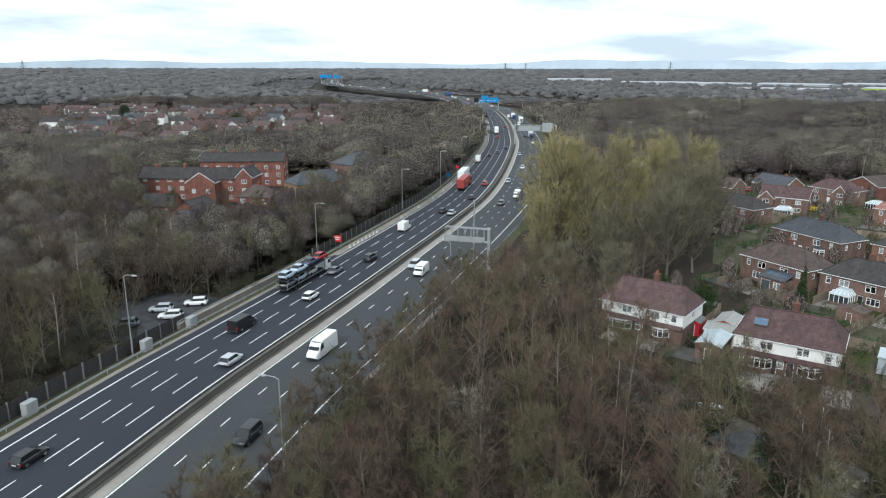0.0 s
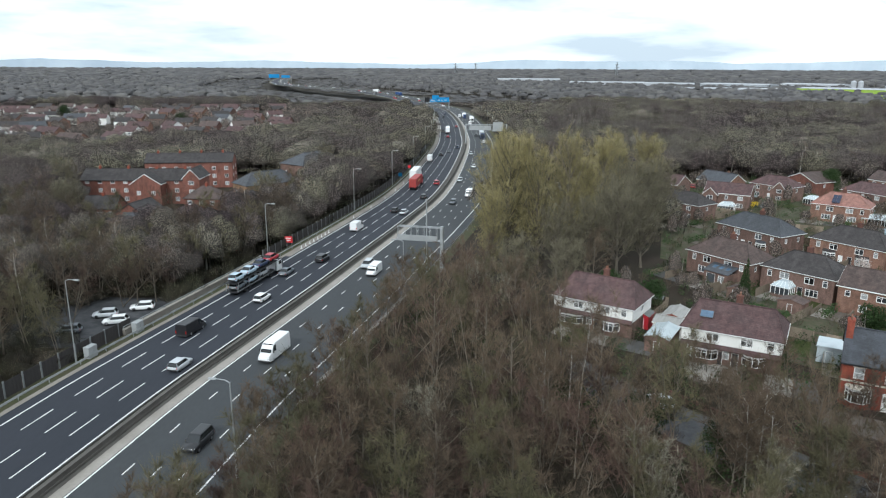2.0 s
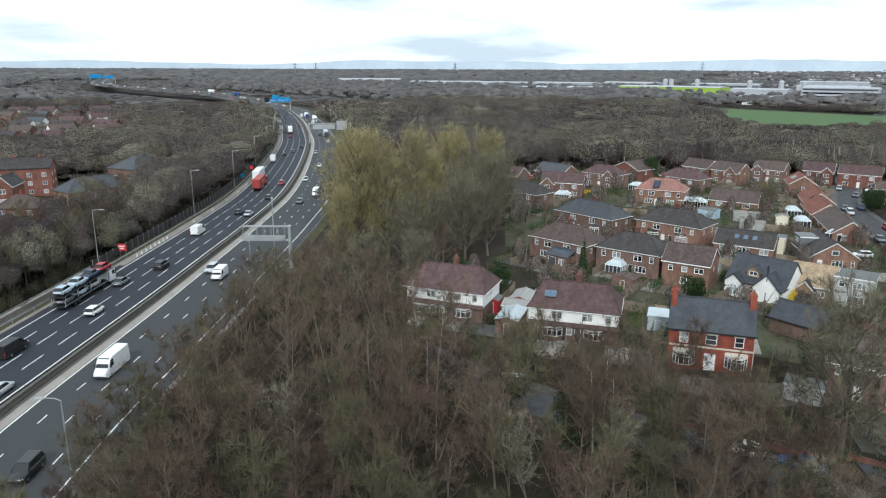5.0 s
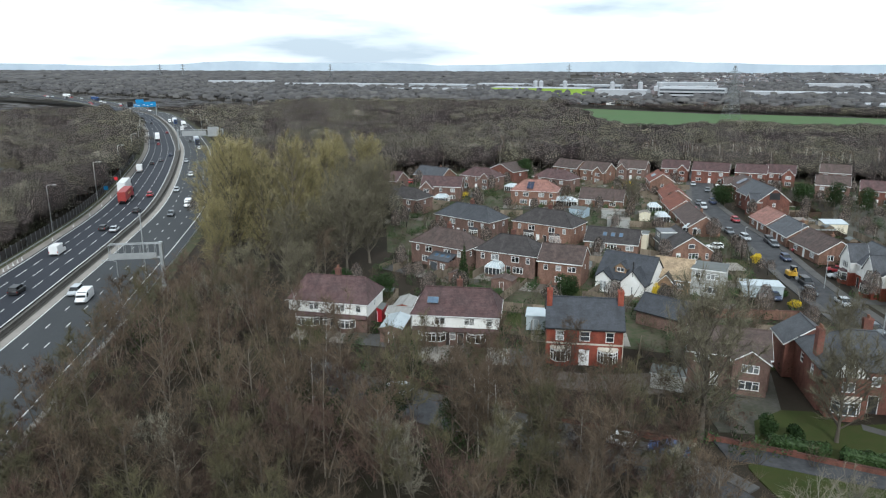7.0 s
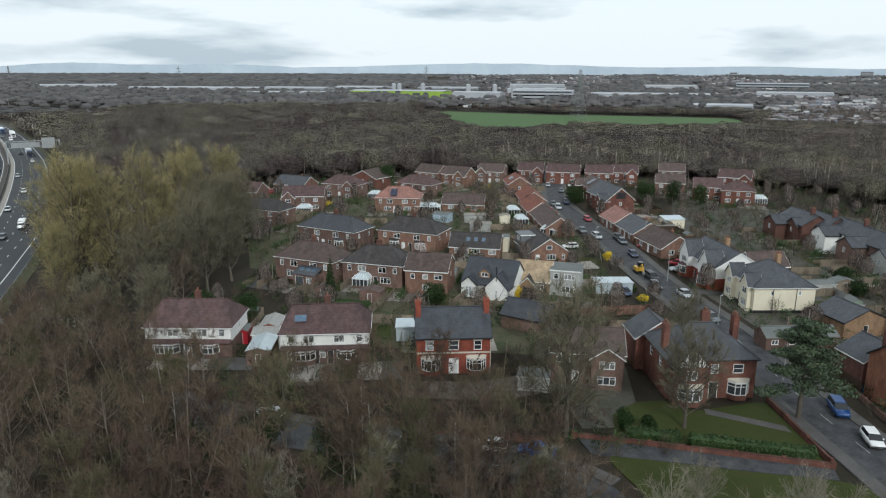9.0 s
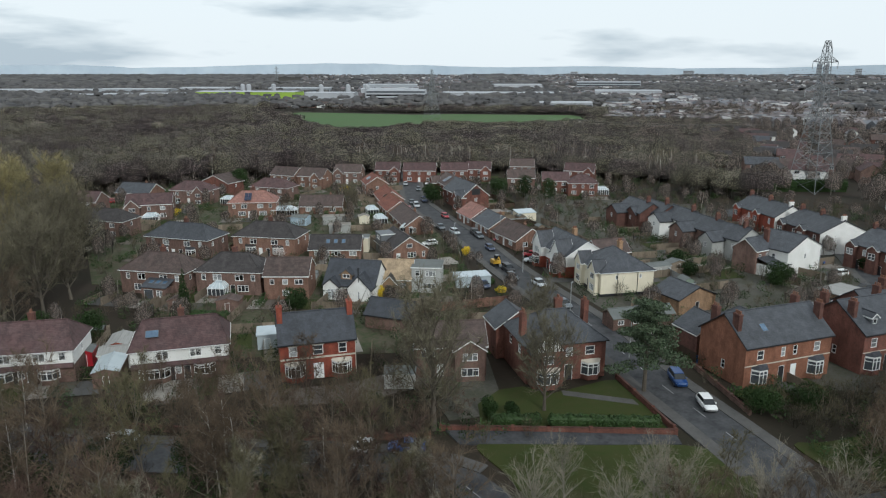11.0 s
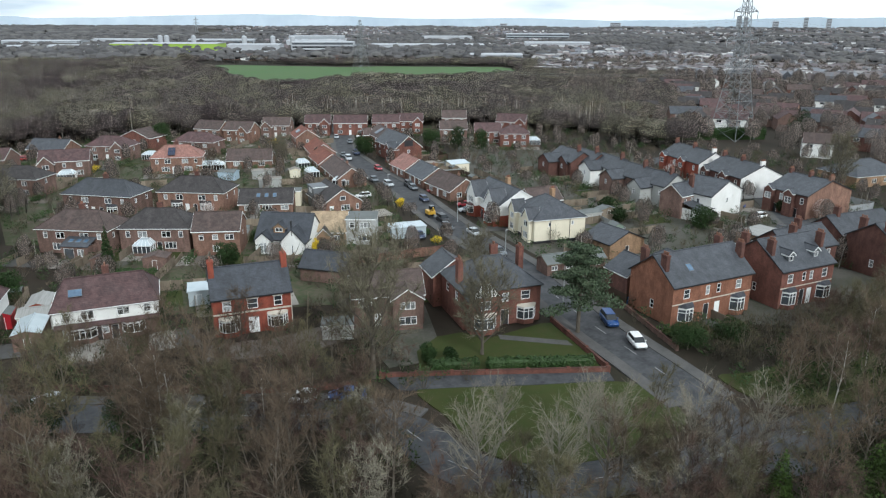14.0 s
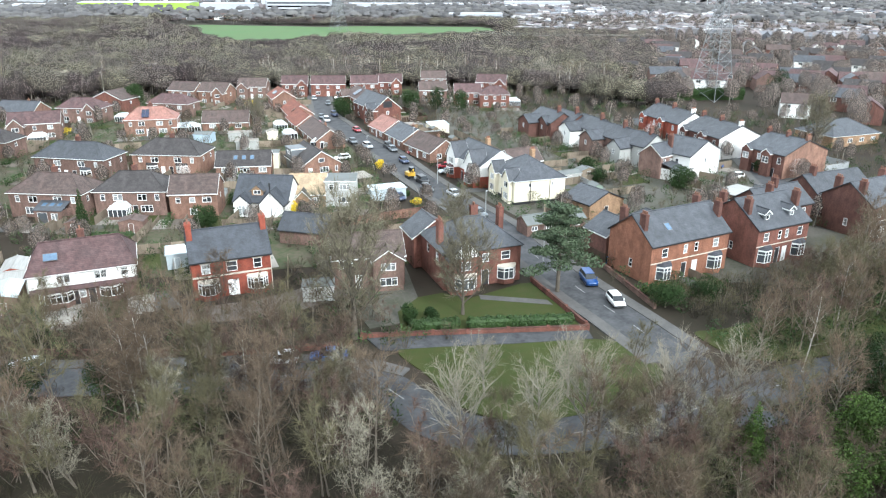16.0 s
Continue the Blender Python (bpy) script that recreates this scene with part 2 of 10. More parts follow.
# plants
BARK = mat("grey_brown_bark", (0.165, 0.14, 0.11), (0.085, 0.072, 0.057), rough=0.95, per_object=0.3)
BARK_PALE = mat("silver_birch_bark", (0.50, 0.47, 0.42), (0.22, 0.20, 0.175), rough=0.8, scale=1.6, fine=6.0, stretch=(1, 1, 2.5))
TWIG_BROWN = mat("brown_twigs", (0.112, 0.081, 0.054), (0.07, 0.052, 0.036), rough=0.95, bump=0, per_object=0.3, per_island=0.3)
TWIG_RUSSET = mat("russet_twigs", (0.112, 0.071, 0.054), (0.07, 0.046, 0.037), rough=0.95, bump=0, per_object=0.25, per_island=0.3)
TWIG_OLIVE = mat("olive_twigs", (0.115, 0.10, 0.054), (0.076, 0.07, 0.04), rough=0.95, bump=0, per_object=0.25, per_island=0.3)
TWIG_PALE = mat("pale_lichened_twigs", (0.27, 0.245, 0.185), (0.20, 0.18, 0.135), rough=0.95, bump=0, per_object=0.2, per_island=0.3)
TWIG_WILLOW = mat("yellow_willow_twigs", (0.31, 0.265, 0.12), (0.22, 0.19, 0.095), rough=0.95, bump=0, per_object=0.15, per_island=0.3)
BARK_GREY = mat("pale_grey_bark", (0.27, 0.25, 0.21), (0.17, 0.155, 0.125), rough=0.95, per_object=0.2)
TWIG_GREY = mat("grey_tan_twigs", (0.25, 0.22, 0.165), (0.18, 0.16, 0.12), rough=0.95, bump=0, per_object=0.15, per_island=0.3)
TWIG_WOODS = mat("brown_wood_twigs", (0.132, 0.105, 0.09), (0.10, 0.082, 0.07), rough=0.95, bump=0, scale=0.035, fine=0.15, per_island=0.22, world_space=True)
BARK_WOODS = mat("pale_woodland_stems", (0.28, 0.255, 0.22), (0.13, 0.116, 0.10), rough=0.95, bump=0, per_island=0.5)
TWIG_LICHEN = mat("lichened_tree_twigs", (0.155, 0.14, 0.09), (0.115, 0.10, 0.07), rough=0.95, bump=0, per_object=0.2, per_island=0.3)
LACE_WOODS = lacy(TWIG_WOODS, "brown_twig_crowns")
LACE_BRAMBLE = lacy(BRAMBLE, "bramble_crowns", 9.0, 0.52)
LEAF_DARK = mat("dark_evergreen_leaves", (0.017, 0.033, 0.011), (0.028, 0.046, 0.015), rough=0.8, spec=0.12, bump=0, per_object=0.25, per_island=0.35)
LEAF_HOLLY = mat("holly_and_ivy_leaves", (0.022, 0.038, 0.015), (0.04, 0.055, 0.018), rough=0.8, spec=0.12, bump=0, scale=0.15, fine=0.7, per_island=0.4, world_space=True)
LEAF_HEDGE = mat("clipped_hedge_leaves", (0.026, 0.055, 0.013), (0.042, 0.07, 0.02), rough=0.6, bump=0, per_object=0.2, per_island=0.35)
LEAF_PINE = mat("pine_needles", (0.05, 0.075, 0.04), (0.065, 0.085, 0.045), rough=0.7, bump=0, per_island=0.35)
LEAF_FORSYTHIA = mat("yellow_forsythia_blossom", (0.68, 0.50, 0.03), (0.55, 0.40, 0.03), rough=0.7, bump=0, per_island=0.3)
LEAF_BLOSSOM = mat("pale_blossom", (0.55, 0.48, 0.44), (0.45, 0.38, 0.35), rough=0.8, bump=0, per_island=0.3)
LEAF_IVY = mat("ivy_leaves", (0.06, 0.095, 0.018), (0.035, 0.06, 0.016), rough=0.7, spec=0.15, bump=0, per_island=0.35)
# metal and vehicles
GALV = mat("galvanised_steel", (0.42, 0.43, 0.43), (0.34, 0.35, 0.35), rough=0.45, metal=0.6, bump=0)
GALV_DULL = mat("dull_painted_steel", (0.36, 0.37, 0.37), (0.28, 0.29, 0.29), rough=0.6, metal=0.2, bump=0)
STEEL_DARK = mat("dark_lattice_steel", (0.24, 0.25, 0.255), rough=0.6, metal=0.4, bump=0)
FENCE_DARK = mat("dark_noise_fence", (0.055, 0.05, 0.048), (0.04, 0.036, 0.035), rough=0.9, stretch=(4, 4, 0.5))
RUBBER = mat("tyre_rubber", (0.02, 0.02, 0.021), rough=0.9, bump=0)
RIM = mat("alloy_rim", (0.45, 0.45, 0.46), rough=0.35, metal=0.8, bump=0)
GLASS_CAR = glass_mat("tinted_car_glass", (0.015, 0.018, 0.02), 0.04)
LAMP_CLEAR = mat("headlamp_lens", (0.75, 0.76, 0.78), rough=0.1, bump=0)
LAMP_RED = mat("tail_lamp_lens", (0.45, 0.02, 0.015), rough=0.2, bump=0)
SIGN_BLUE = mat("blue_sign_sheet", (0.02, 0.24, 0.52), rough=0.5, bump=0)
SIGN_RED = mat("red_sign_sheet", (0.62, 0.03, 0.04), rough=0.5, bump=0)
SIGN_BLACK = mat("black_display_face", (0.012, 0.012, 0.014), rough=0.5, bump=0)


def paint(name, c, rough=0.3):
    return mat(name, c, tuple(v * 0.93 for v in c), rough=rough, bump=0, spec=0.5)


P_WHITE = paint("white_car_paint", (0.78, 0.78, 0.77))
P_SILVER = paint("silver_car_paint", (0.46, 0.48, 0.50))
P_GREY = paint("grey_car_paint", (0.13, 0.145, 0.16))
P_BLACK = paint("black_car_paint", (0.018, 0.018, 0.02))
P_NAVY = paint("navy_car_paint", (0.025, 0.04, 0.09))
P_BLUE = paint("blue_car_paint", (0.012, 0.055, 0.19))
P_ICE = paint("ice_blue_car_paint", (0.42, 0.52, 0.60))
P_RED = paint("red_car_paint", (0.36, 0.02, 0.03))
P_YELLOW = paint("yellow_machine_paint", (0.52, 0.31, 0.04))
P_TRUCKRED = paint("red_curtain_side", (0.30, 0.035, 0.03), 0.55)


# ---------------------------------------------------------------- mesh building
class Shape:
    """Collects vertices and faces for one mesh."""

    def __init__(self):
        self.v, self.f = [], []

    def poly(self, pts):
        i = len(self.v)
        self.v += [tuple(p) for p in pts]
        self.f.append(tuple(range(i, i + len(pts))))
        return self

    def solid(self, low, high):
        """A closed prism between two rings with the same number of points."""
        n, i = len(low), len(self.v)
        self.v += [tuple(p) for p in low] + [tuple(p) for p in high]
        self.f.append(tuple(i + k for k in reversed(range(n))))
        self.f.append(tuple(i + n + k for k in range(n)))
        for k in range(n):
            j = (k + 1) % n
            self.f.append((i + k, i + j, i + n + j, i + n + k))
        return self

    def box(self, x0, y0, z0, x1, y1, z1):
        a = [(x0, y0), (x1, y0), (x1, y1), (x0, y1)]
        return self.solid([(x, y, z0) for x, y in a], [(x, y, z1) for x, y in a])

    def cham(self, x0, y0, z0, x1, y1, z1, c):
        """A box whose upright and top edges are taken off by c."""
        def ring(k, z):
            return [(x0 + c - k, y0 - k + 0, z), (x1 - c + k, y0 - k, z), (x1 + k, y0 + c - k, z), (x1 + k, y1 - c + k, z), (x1 - c + k, y1 + k, z), (x0 + c - k, y1 + k, z), (x0 - k, y1 - c + k, z), (x0 - k, y0 + c - k, z)]
        return self.loft([ring(0, z0), ring(0, z1 - c), ring(-c * 0.7, z1)])

    def loft(self, rings, cap=True, close=True):
        n, i = len(rings[0]), len(self.v)
        for r in rings:
            self.v += [tuple(p) for p in r]
        for a in range(len(rings) - 1):
            for k in range(n if close else n - 1):
                j = (k + 1) % n
                self.f.append((i + a * n + k, i + a * n + j, i + (a + 1) * n + j, i + (a + 1) * n + k))
        if cap:
            self.f.append(tuple(i + k for k in reversed(range(n))))
            self.f.append(tuple(i + (len(rings) - 1) * n + k for k in range(n)))
        return self

    def tube(self, pts, radii, sides=6, cap=True):
        rings = []
        for k, p in enumerate(pts):
            p = Vector(p)
            d = (Vector(pts[min(k + 1, len(pts) - 1)]) - Vector(pts[max(k - 1, 0)])).normalized()
            u = d.cross(Vector((0.31, 0.95, 0.02)))
            if u.length < 1e-3:
                u = d.cross(Vector((1, 0, 0)))
            u.normalize()
            w = d.cross(u)
            r = radii[k] if isinstance(radii, (list, tuple)) else radii
            rings.append([p + r * (math.cos(2 * math.pi * s / sides) * u + math.sin(2 * math.pi * s / sides) * w) for s in range(sides)])
        return self.loft(rings, cap)

    def bar(self, a, b, r, sides=4):
        return self.tube([a, b], [r, r], sides)

    def moved(self, m):
        self.v = [tuple(m @ Vector(p)) for p in self.v]
        return self

    def weld(self):
        """Merges vertices that lie in one place."""
        seen, idx, v = {}, [], []
        for p in self.v:
            k = tuple(round(c, 4) for c in p)
            if k not in seen:
                seen[k] = len(v)
                v.append(p)
            idx.append(seen[k])
        self.v = v
        self.f = [tuple(dict.fromkeys(idx[i] for i in f)) for f in self.f]
        self.f = [f for f in self.f if len(f) > 2]
        return self

    def hoop(self, pts, out, z0, z1):
        """A closed band round the given corners, out wide and from z0 to z1 about them."""
        c = Vector((sum(p[0] for p in pts) / len(pts), sum(p[1] for p in pts) / len(pts), 0))
        rings = []
        for x, y, z in pts:
            ox, oy = (out if x > c.x + 1e-6 else -out if x < c.x - 1e-6 else 0), (out if y > c.y + 1e-6 else -out if y < c.y - 1e-6 else 0)
            rings.append([(x, y, z + z0), (x + ox, y + oy, z + z0), (x + ox, y + oy, z + z1), (x, y, z + z1)])
        i, n = len(self.v), len(rings)
        for r in rings:
            self.v += r
        for a in range(n):
            b = (a + 1) % n
            for k in range(4):
                j = (k + 1) % 4
                self.f.append((i + a * 4 + k, i + b * 4 + k, i + b * 4 + j, i + a * 4 + j))
        return self

    def join(self, other):
        i = len(self.v)
        self.v += other.v
        self.f += [tuple(i + k for k in f) for f in other.f]
        return self

    def mesh(self, name, material, smooth=False):
        me = bpy.data.meshes.new(name)
        me.from_pydata(self.v, [], self.f)
        me.materials.append(material)
        if smooth:
            me.polygons.foreach_set("use_smooth", [True] * len(me.polygons))
        me.update()
        return me


def fast_mesh(name, verts, tris, material, shade=None):
    me = bpy.data.meshes.new(name)
    me.vertices.add(len(verts))
    me.vertices.foreach_set("co", np.asarray(verts, np.float32).ravel())
    me.loops.add(len(tris) * 3)
    me.loops.foreach_set("vertex_index", np.asarray(tris, np.int32).ravel())
    me.polygons.add(len(tris))
    me.polygons.foreach_set("loop_start", np.arange(0, len(tris) * 3, 3, dtype=np.int32))
    me.materials.append(material)
    if shade is not None:
        me.polygons.foreach_set("use_smooth", [True] * len(tris))
    me.update(calc_edges=True)
    if shade is not None:
        me.normals_split_custom_set_from_vertices(shade)
    return me


def part(name, shape, material, parent=None, label="", at=None, smooth=False):
    """One mesh object; shape is a Shape or a finished mesh."""
    data = shape.mesh(name, material, smooth) if isinstance(shape, Shape) else shape
    ob = new(name, data)
    if parent is not None:
        ob.parent = parent
    if at is not None:
        ob.matrix_basis = at
    if label:
        tagged(ob, label)
    return ob


def root(name, x, y, z, rz, label, category, group="", kind=""):
    ob = new(name)
    ob.empty_display_size = 0.5
    ob.matrix_basis = pose(x, y, z, 0, 0, rz)
    return tagged(ob, label, category, group, kind)


def spline(points, step=4.0):
    """Catmull-Rom curve through 2D control points, resampled at about the given step."""
    p = [np.array(q, float) for q in points]
    p = [2 * p[0] - p[1]] + p + [2 * p[-1] - p[-2]]
    out = []
    for i in range(1, len(p) - 2):
        n = max(2, int(np.linalg.norm(p[i + 1] - p[i]) / step))
        for k in range(n):
            t = k / n
            out.append(0.5 * (2 * p[i] + (p[i + 1] - p[i - 1]) * t + (2 * p[i - 1] - 5 * p[i] + 4 * p[i + 1] - p[i + 2]) * t * t + (3 * p[i] - p[i - 1] - 3 * p[i + 1] + p[i + 2]) * t**3))
    out.append(p[-2])
    return np.array(out)


def normals(path):
    d = np.gradient(path, axis=0)
    d /= np.linalg.norm(d, axis=1)[:, None]
    return np.stack([d[:, 1], -d[:, 0]], 1)


def lift(y):
    """The motorway climbs gently beyond its far bend."""
    k = np.clip((np.asarray(y, float) - 640) / 420, 0, 1)
    return 10.0 * k * k * (3 - 2 * k)


def ribbon(path, o0, o1, z0, z1=None, thick=0.0):
    """A strip along a path between two offsets to its right; thick gives it sides."""
    z1 = z0 if z1 is None else z1
    nn = normals(path)
    a, b = path + nn * o0, path + nn * o1
    s = Shape()
    up = lift(path[:, 1])
    if thick:
        s.loft([[(*a[i], z0 - thick + up[i]), (*b[i], z1 - thick + up[i]), (*b[i], z1 + up[i]), (*a[i], z0 + up[i])] for i in range(len(path))])
    else:
        i0 = len(s.v)
        s.v += [(*q, z0 + u) for q, u in zip(a, up)] + [(*q, z1 + u) for q, u in zip(b, up)]
        n = len(path)
        s.f += [(k, n + k, n + k + 1, k + 1) for k in range(n - 1)]
    return s


def inside(x, y, poly):
    hit, n = False, len(poly)
    for i in range(n):
        (x0, y0), (x1, y1) = poly[i], poly[i - 1]
        if (y0 > y) != (y1 > y) and x < (x1 - x0) * (y - y0) / (y1 - y0) + x0:
            hit = not hit
    return hit


# ---------------------------------------------------------------- ground
def far_rise(d):
    """The plain climbs slowly towards the hills."""
    return 24.0 * max(0.0, (d - 1500) / 3300) ** 1.2


def ground_sheet():
    s = Shape()
    rings = [0, 60, 120, 200, 320, 500, 800, 1300, 1600, 2100, 2700, 3300, 4100, 4900]
    n = 48
    s.v.append((40, 80, -0.12))
    for r in rings[1:]:
        s.v += [(40 + r * math.cos(2 * math.pi * k / n), 80 + r * math.sin(2 * math.pi * k / n), -0.12 + far_rise(r)) for k in range(n)]
    for k in range(n):
        s.f.append((0, 1 + k, 1 + (k + 1) % n))
        for a in range(len(rings) - 2):
            i, j = 1 + a * n, 1 + (a + 1) * n
            s.f.append((i + k, j + k, j + (k + 1) % n, i + (k + 1) % n))
    ob = part("ground", s, LITTER)
    tagged(ob, "brown leaf litter and rough winter grass over flat land", "ground", kind="structure")


ground_sheet()

# ---------------------------------------------------------------- motorway
MW = spline([(-75, -170), (-62, -80), (-52, 0), (-44, 34), (-35.8, 64), (-29.8, 86), (-24.6, 102), (-15.7, 129), (-7, 157), (3.4, 191), (15.3, 235), (26.5, 297), (38, 378), (43.8, 440), (51.2, 568), (51.5, 700), (38, 760), (12, 860), (-30, 960), (-80, 1060), (-140, 1170), (-200, 1330), (-250, 1600), (-300, 2000)], 5.0)
MWN = normals(MW)
MWL = np.concatenate([[0], np.cumsum(np.linalg.norm(np.diff(MW, axis=0), axis=1))])


def mw_at(s, off):
    """The place and heading (of a thing whose front is its +y) at s metres along the motorway."""
    i = max(1, min(int(np.searchsorted(MWL, s)), len(MW) - 1))
    k = (s - MWL[i - 1]) / max(MWL[i] - MWL[i - 1], 1e-6)
    n = MWN[i - 1] * (1 - k) + MWN[i] * k
    p = MW[i - 1] * (1 - k) + MW[i] * k + n * off
    return p[0], p[1], math.degrees(math.atan2(n[1], n[0]))


def s_of(y):
    return float(np.interp(y, MW[:, 1], MWL))


tagged(part("road_northbound", ribbon(MW, -17.2, -2.0, 0.02), ASPHALT), "fresh dark asphalt carriageway of four lanes", "road", kind="structure")
tagged(part("road_southbound", ribbon(MW, 2.0, 17.2, 0.02), ASPHALT_OLD), "worn grey asphalt carriageway of four lanes", "road", kind="structure")
tagged(part("median_strip", ribbon(MW, -2.05, 0.75, 0.03), CONCRETE_DARK), "stained dark strip between the two carriageways", "median", kind="structure")
tagged(part("median_channel", ribbon(MW, 0.75, 2.15, 0.05, thick=0.1), CONCRETE_PALE), "pale concrete drainage channel along the median", "drain", kind="structure")
tagged(part("kerb_channel", ribbon(MW, -17.9, -17.1, 0.07, thick=0.15), CONCRETE), "grey concrete kerb drain beside the carriageway", "kerb", kind="structure")
tagged(part("verge_west", ribbon(MW, -20.6, -17.9, 0.05), VERGE), "rough yellow-green grass verge beside the motorway", "verge", kind="structure")
tagged(part("verge_east", ribbon(MW, 17.2, 20.0, 0.03), VERGE), "rough grass verge beside the motorway", "verge", kind="structure")
tagged(part("hard_strip", ribbon(MW[(MW[:, 1] > 150) & (MW[:, 1] < 760)], -17.3, -15.9, 0.03), CONCRETE), "pale dusty hard strip closed by cones", "road", kind="structure")


def barrier_median():
    rings = []
    for p, n in zip(MW, MWN):
        prof = [(-0.42, 0.0), (0.1, 0.0), (0.1, 0.12), (0.02, 0.85), (-0.24, 0.85), (-0.42, 0.12)]
        rings.append([(p[0] + n[0] * o, p[1] + n[1] * o, 0.03 + z + float(lift(p[1]))) for o, z in prof])
    s = Shape().loft(rings)
    tagged(part("median_barrier", s, CONCRETE_DARK), "long stained concrete safety barrier on the median", "barrier", kind="structure")
    # twin steel rails on posts beside it
    for off in (-1.15, 0.55):
        s = ribbon(MW[(MW[:, 1] > 20) & (MW[:, 1] < 700)], off, off + 0.06, 0.72, thick=0.28)
        tagged(part("guard_rail", s, CONCRETE_DARK), "dull brown steel guard rail along the median", "guard rail", kind="structure")


barrier_median()


def lane_marks():
    s = Shape()

    def dash(c, a, b, w):
        x0, y0, _ = mw_at(a, c - w / 2)
        x1, y1, _ = mw_at(a, c + w / 2)
        x2, y2, _ = mw_at(b, c + w / 2)
        x3, y3, _ = mw_at(b, c - w / 2)
        s.poly([(q, w_, 0.026 + float(lift(w_))) for q, w_ in ((x0, y0), (x1, y1), (x2, y2), (x3, y3))])
    end = s_of(1500)
    for c in (-12.2, -8.95, -5.65):
        d = 150.0
        while d < end:
            dash(c, d, d + (5.2 if d < s_of(420) else 3), 0.16)
            d += 9.0
    for c in (5.4, 8.6, 11.8):
        d = 153.0
        while d < end:
            dash(c, d, d + 2.2, 0.16)
            d += 9.0
    tagged(part("lane_dashes", s, PAINT_LINE), "rows of broken white lane lines on asphalt", "road marking", kind="stuff")
    for c in (-15.35, -2.25, 2.35, 14.95):
        tagged(part("edge_line", ribbon(MW, c - 0.11, c + 0.11, 0.027), PAINT_LINE), "continuous white edge line on the carriageway", "road marking", kind="structure")


lane_marks()


# ---------------------------------------------------------------- houses
WIN = {}
WIN_COUNT = [0]
FACE = {"front": 0, "right": 90, "back": 180, "left": -90}


def window_meshes(w, h, style):
    """Frame and pane meshes of one window, its outer face towards -y, its centre bottom at the origin."""
    WIN_COUNT[0] += 1
    net = WIN_COUNT[0] % 5 in (1, 3)
    key = (round(w, 2), round(h, 2), style, net)
    if key in WIN:
        return WIN[key]
    f, fr = 0.1, Shape()
    n = max(1, round(w / 0.75)) if style != "sash" else max(1, round(w / 1.2))
    bar = 0.5 if style == "sash" else 0.68
    holes = []
    for k in range(n):
        x0, x1 = w * k / n + (f if k == 0 else f / 2), w * (k + 1) / n - (f if k == n - 1 else f / 2)
        if h > 0.9 and (style == "sash" or k % 2 == 0):
            holes += [((x0 + x1) / 2, f, x1 - x0, h * bar - f - 0.03), ((x0 + x1) / 2, h * bar + 0.03, x1 - x0, h * (1 - bar) - f - 0.03)]
        else:
            holes.append(((x0 + x1) / 2, f, x1 - x0, h - 2 * f))
    wall_panel(fr, (-w / 2, -0.03, 0), (1, 0, 0), w, h, holes, (0, -1, 0), 0.06, back=False)
    c = [(-w / 2, 0), (w / 2, 0), (w / 2, h), (-w / 2, h)]
    for k in range(4):
        (xa, za), (xb, zb) = c[k], c[(k + 1) % 4]
        fr.poly([(xa, -0.03, za), (xa, 0.05, za), (xb, 0.05, zb), (xb, -0.03, zb)])
    fr.weld()
    pane = Shape().poly([(-w / 2, 0.03, 0), (w / 2, 0.03, 0), (w / 2, 0.03, h), (-w / 2, 0.03, h)])
    WIN[key] = fr.mesh("window", WHITE_FRAME), pane.mesh("pane", PANE_NET if net else PANE)
    return WIN[key]


DOORS = {}


def door_meshes(w, h, material):
    key = (round(w, 2), round(h, 2), material.name)
    if key not in DOORS:
        f = Shape().box(-w / 2, -0.03, 0, -w / 2 + 0.07, 0.06, h).box(w / 2 - 0.07, -0.03, 0, w / 2, 0.06, h).box(-w / 2 + 0.07, -0.03, h - 0.07, w / 2 - 0.07, 0.06, h)
        lf = Shape().box(-w / 2 + 0.07, 0.0, 0, w / 2 - 0.07, 0.05, h - 0.07)
        lf.box(-w / 2 + 0.2, -0.02, 0.2, w / 2 - 0.2, 0.0, h * 0.42).box(-w / 2 + 0.2, -0.02, h * 0.5, w / 2 - 0.2, 0.0, h * 0.85)
        DOORS[key] = f.mesh("door", WHITE_FRAME), lf.mesh("leaf", material)
    return DOORS[key]


def wall_panel(s, origin, u, w, h, holes, out, depth=0.11, back=True):
    """One wall face with openings and their reveals. origin: its lower left seen from outside, u: along it, out: outwards."""
    o, u, out, up = Vector(origin), Vector(u), Vector(out), Vector((0, 0, 1))
    xs = sorted({0.0, w, *[a for x, z, ww, hh in holes for a in (x - ww / 2, x + ww / 2)]})
    zs = sorted({0.0, h, *[a for x, z, ww, hh in holes for a in (z, z + hh)]})
    for i in range(len(xs) - 1):
        for j in range(len(zs) - 1):
            cx, cz = (xs[i] + xs[i + 1]) / 2, (zs[j] + zs[j + 1]) / 2
            if any(abs(cx - x) < ww / 2 and z < cz < z + hh for x, z, ww, hh in holes):
                continue
            s.poly([o + u * a + up * b for a, b in ((xs[i], zs[j]), (xs[i + 1], zs[j]), (xs[i + 1], zs[j + 1]), (xs[i], zs[j + 1]))])
    for x, z, ww, hh in holes:
        c = [(x - ww / 2, z), (x + ww / 2, z), (x + ww / 2, z + hh), (x - ww / 2, z + hh)]
        for k in range(4):
            a, b = c[k], c[(k + 1) % 4]
            pa, pb = o + u * a[0] + up * a[1], o + u * b[0] + up * b[1]
            s.poly([pa, pb, pb - out * depth, pa - out * depth])
        if back:
            s.poly([o + u * a + up * b - out * depth for a, b in c])


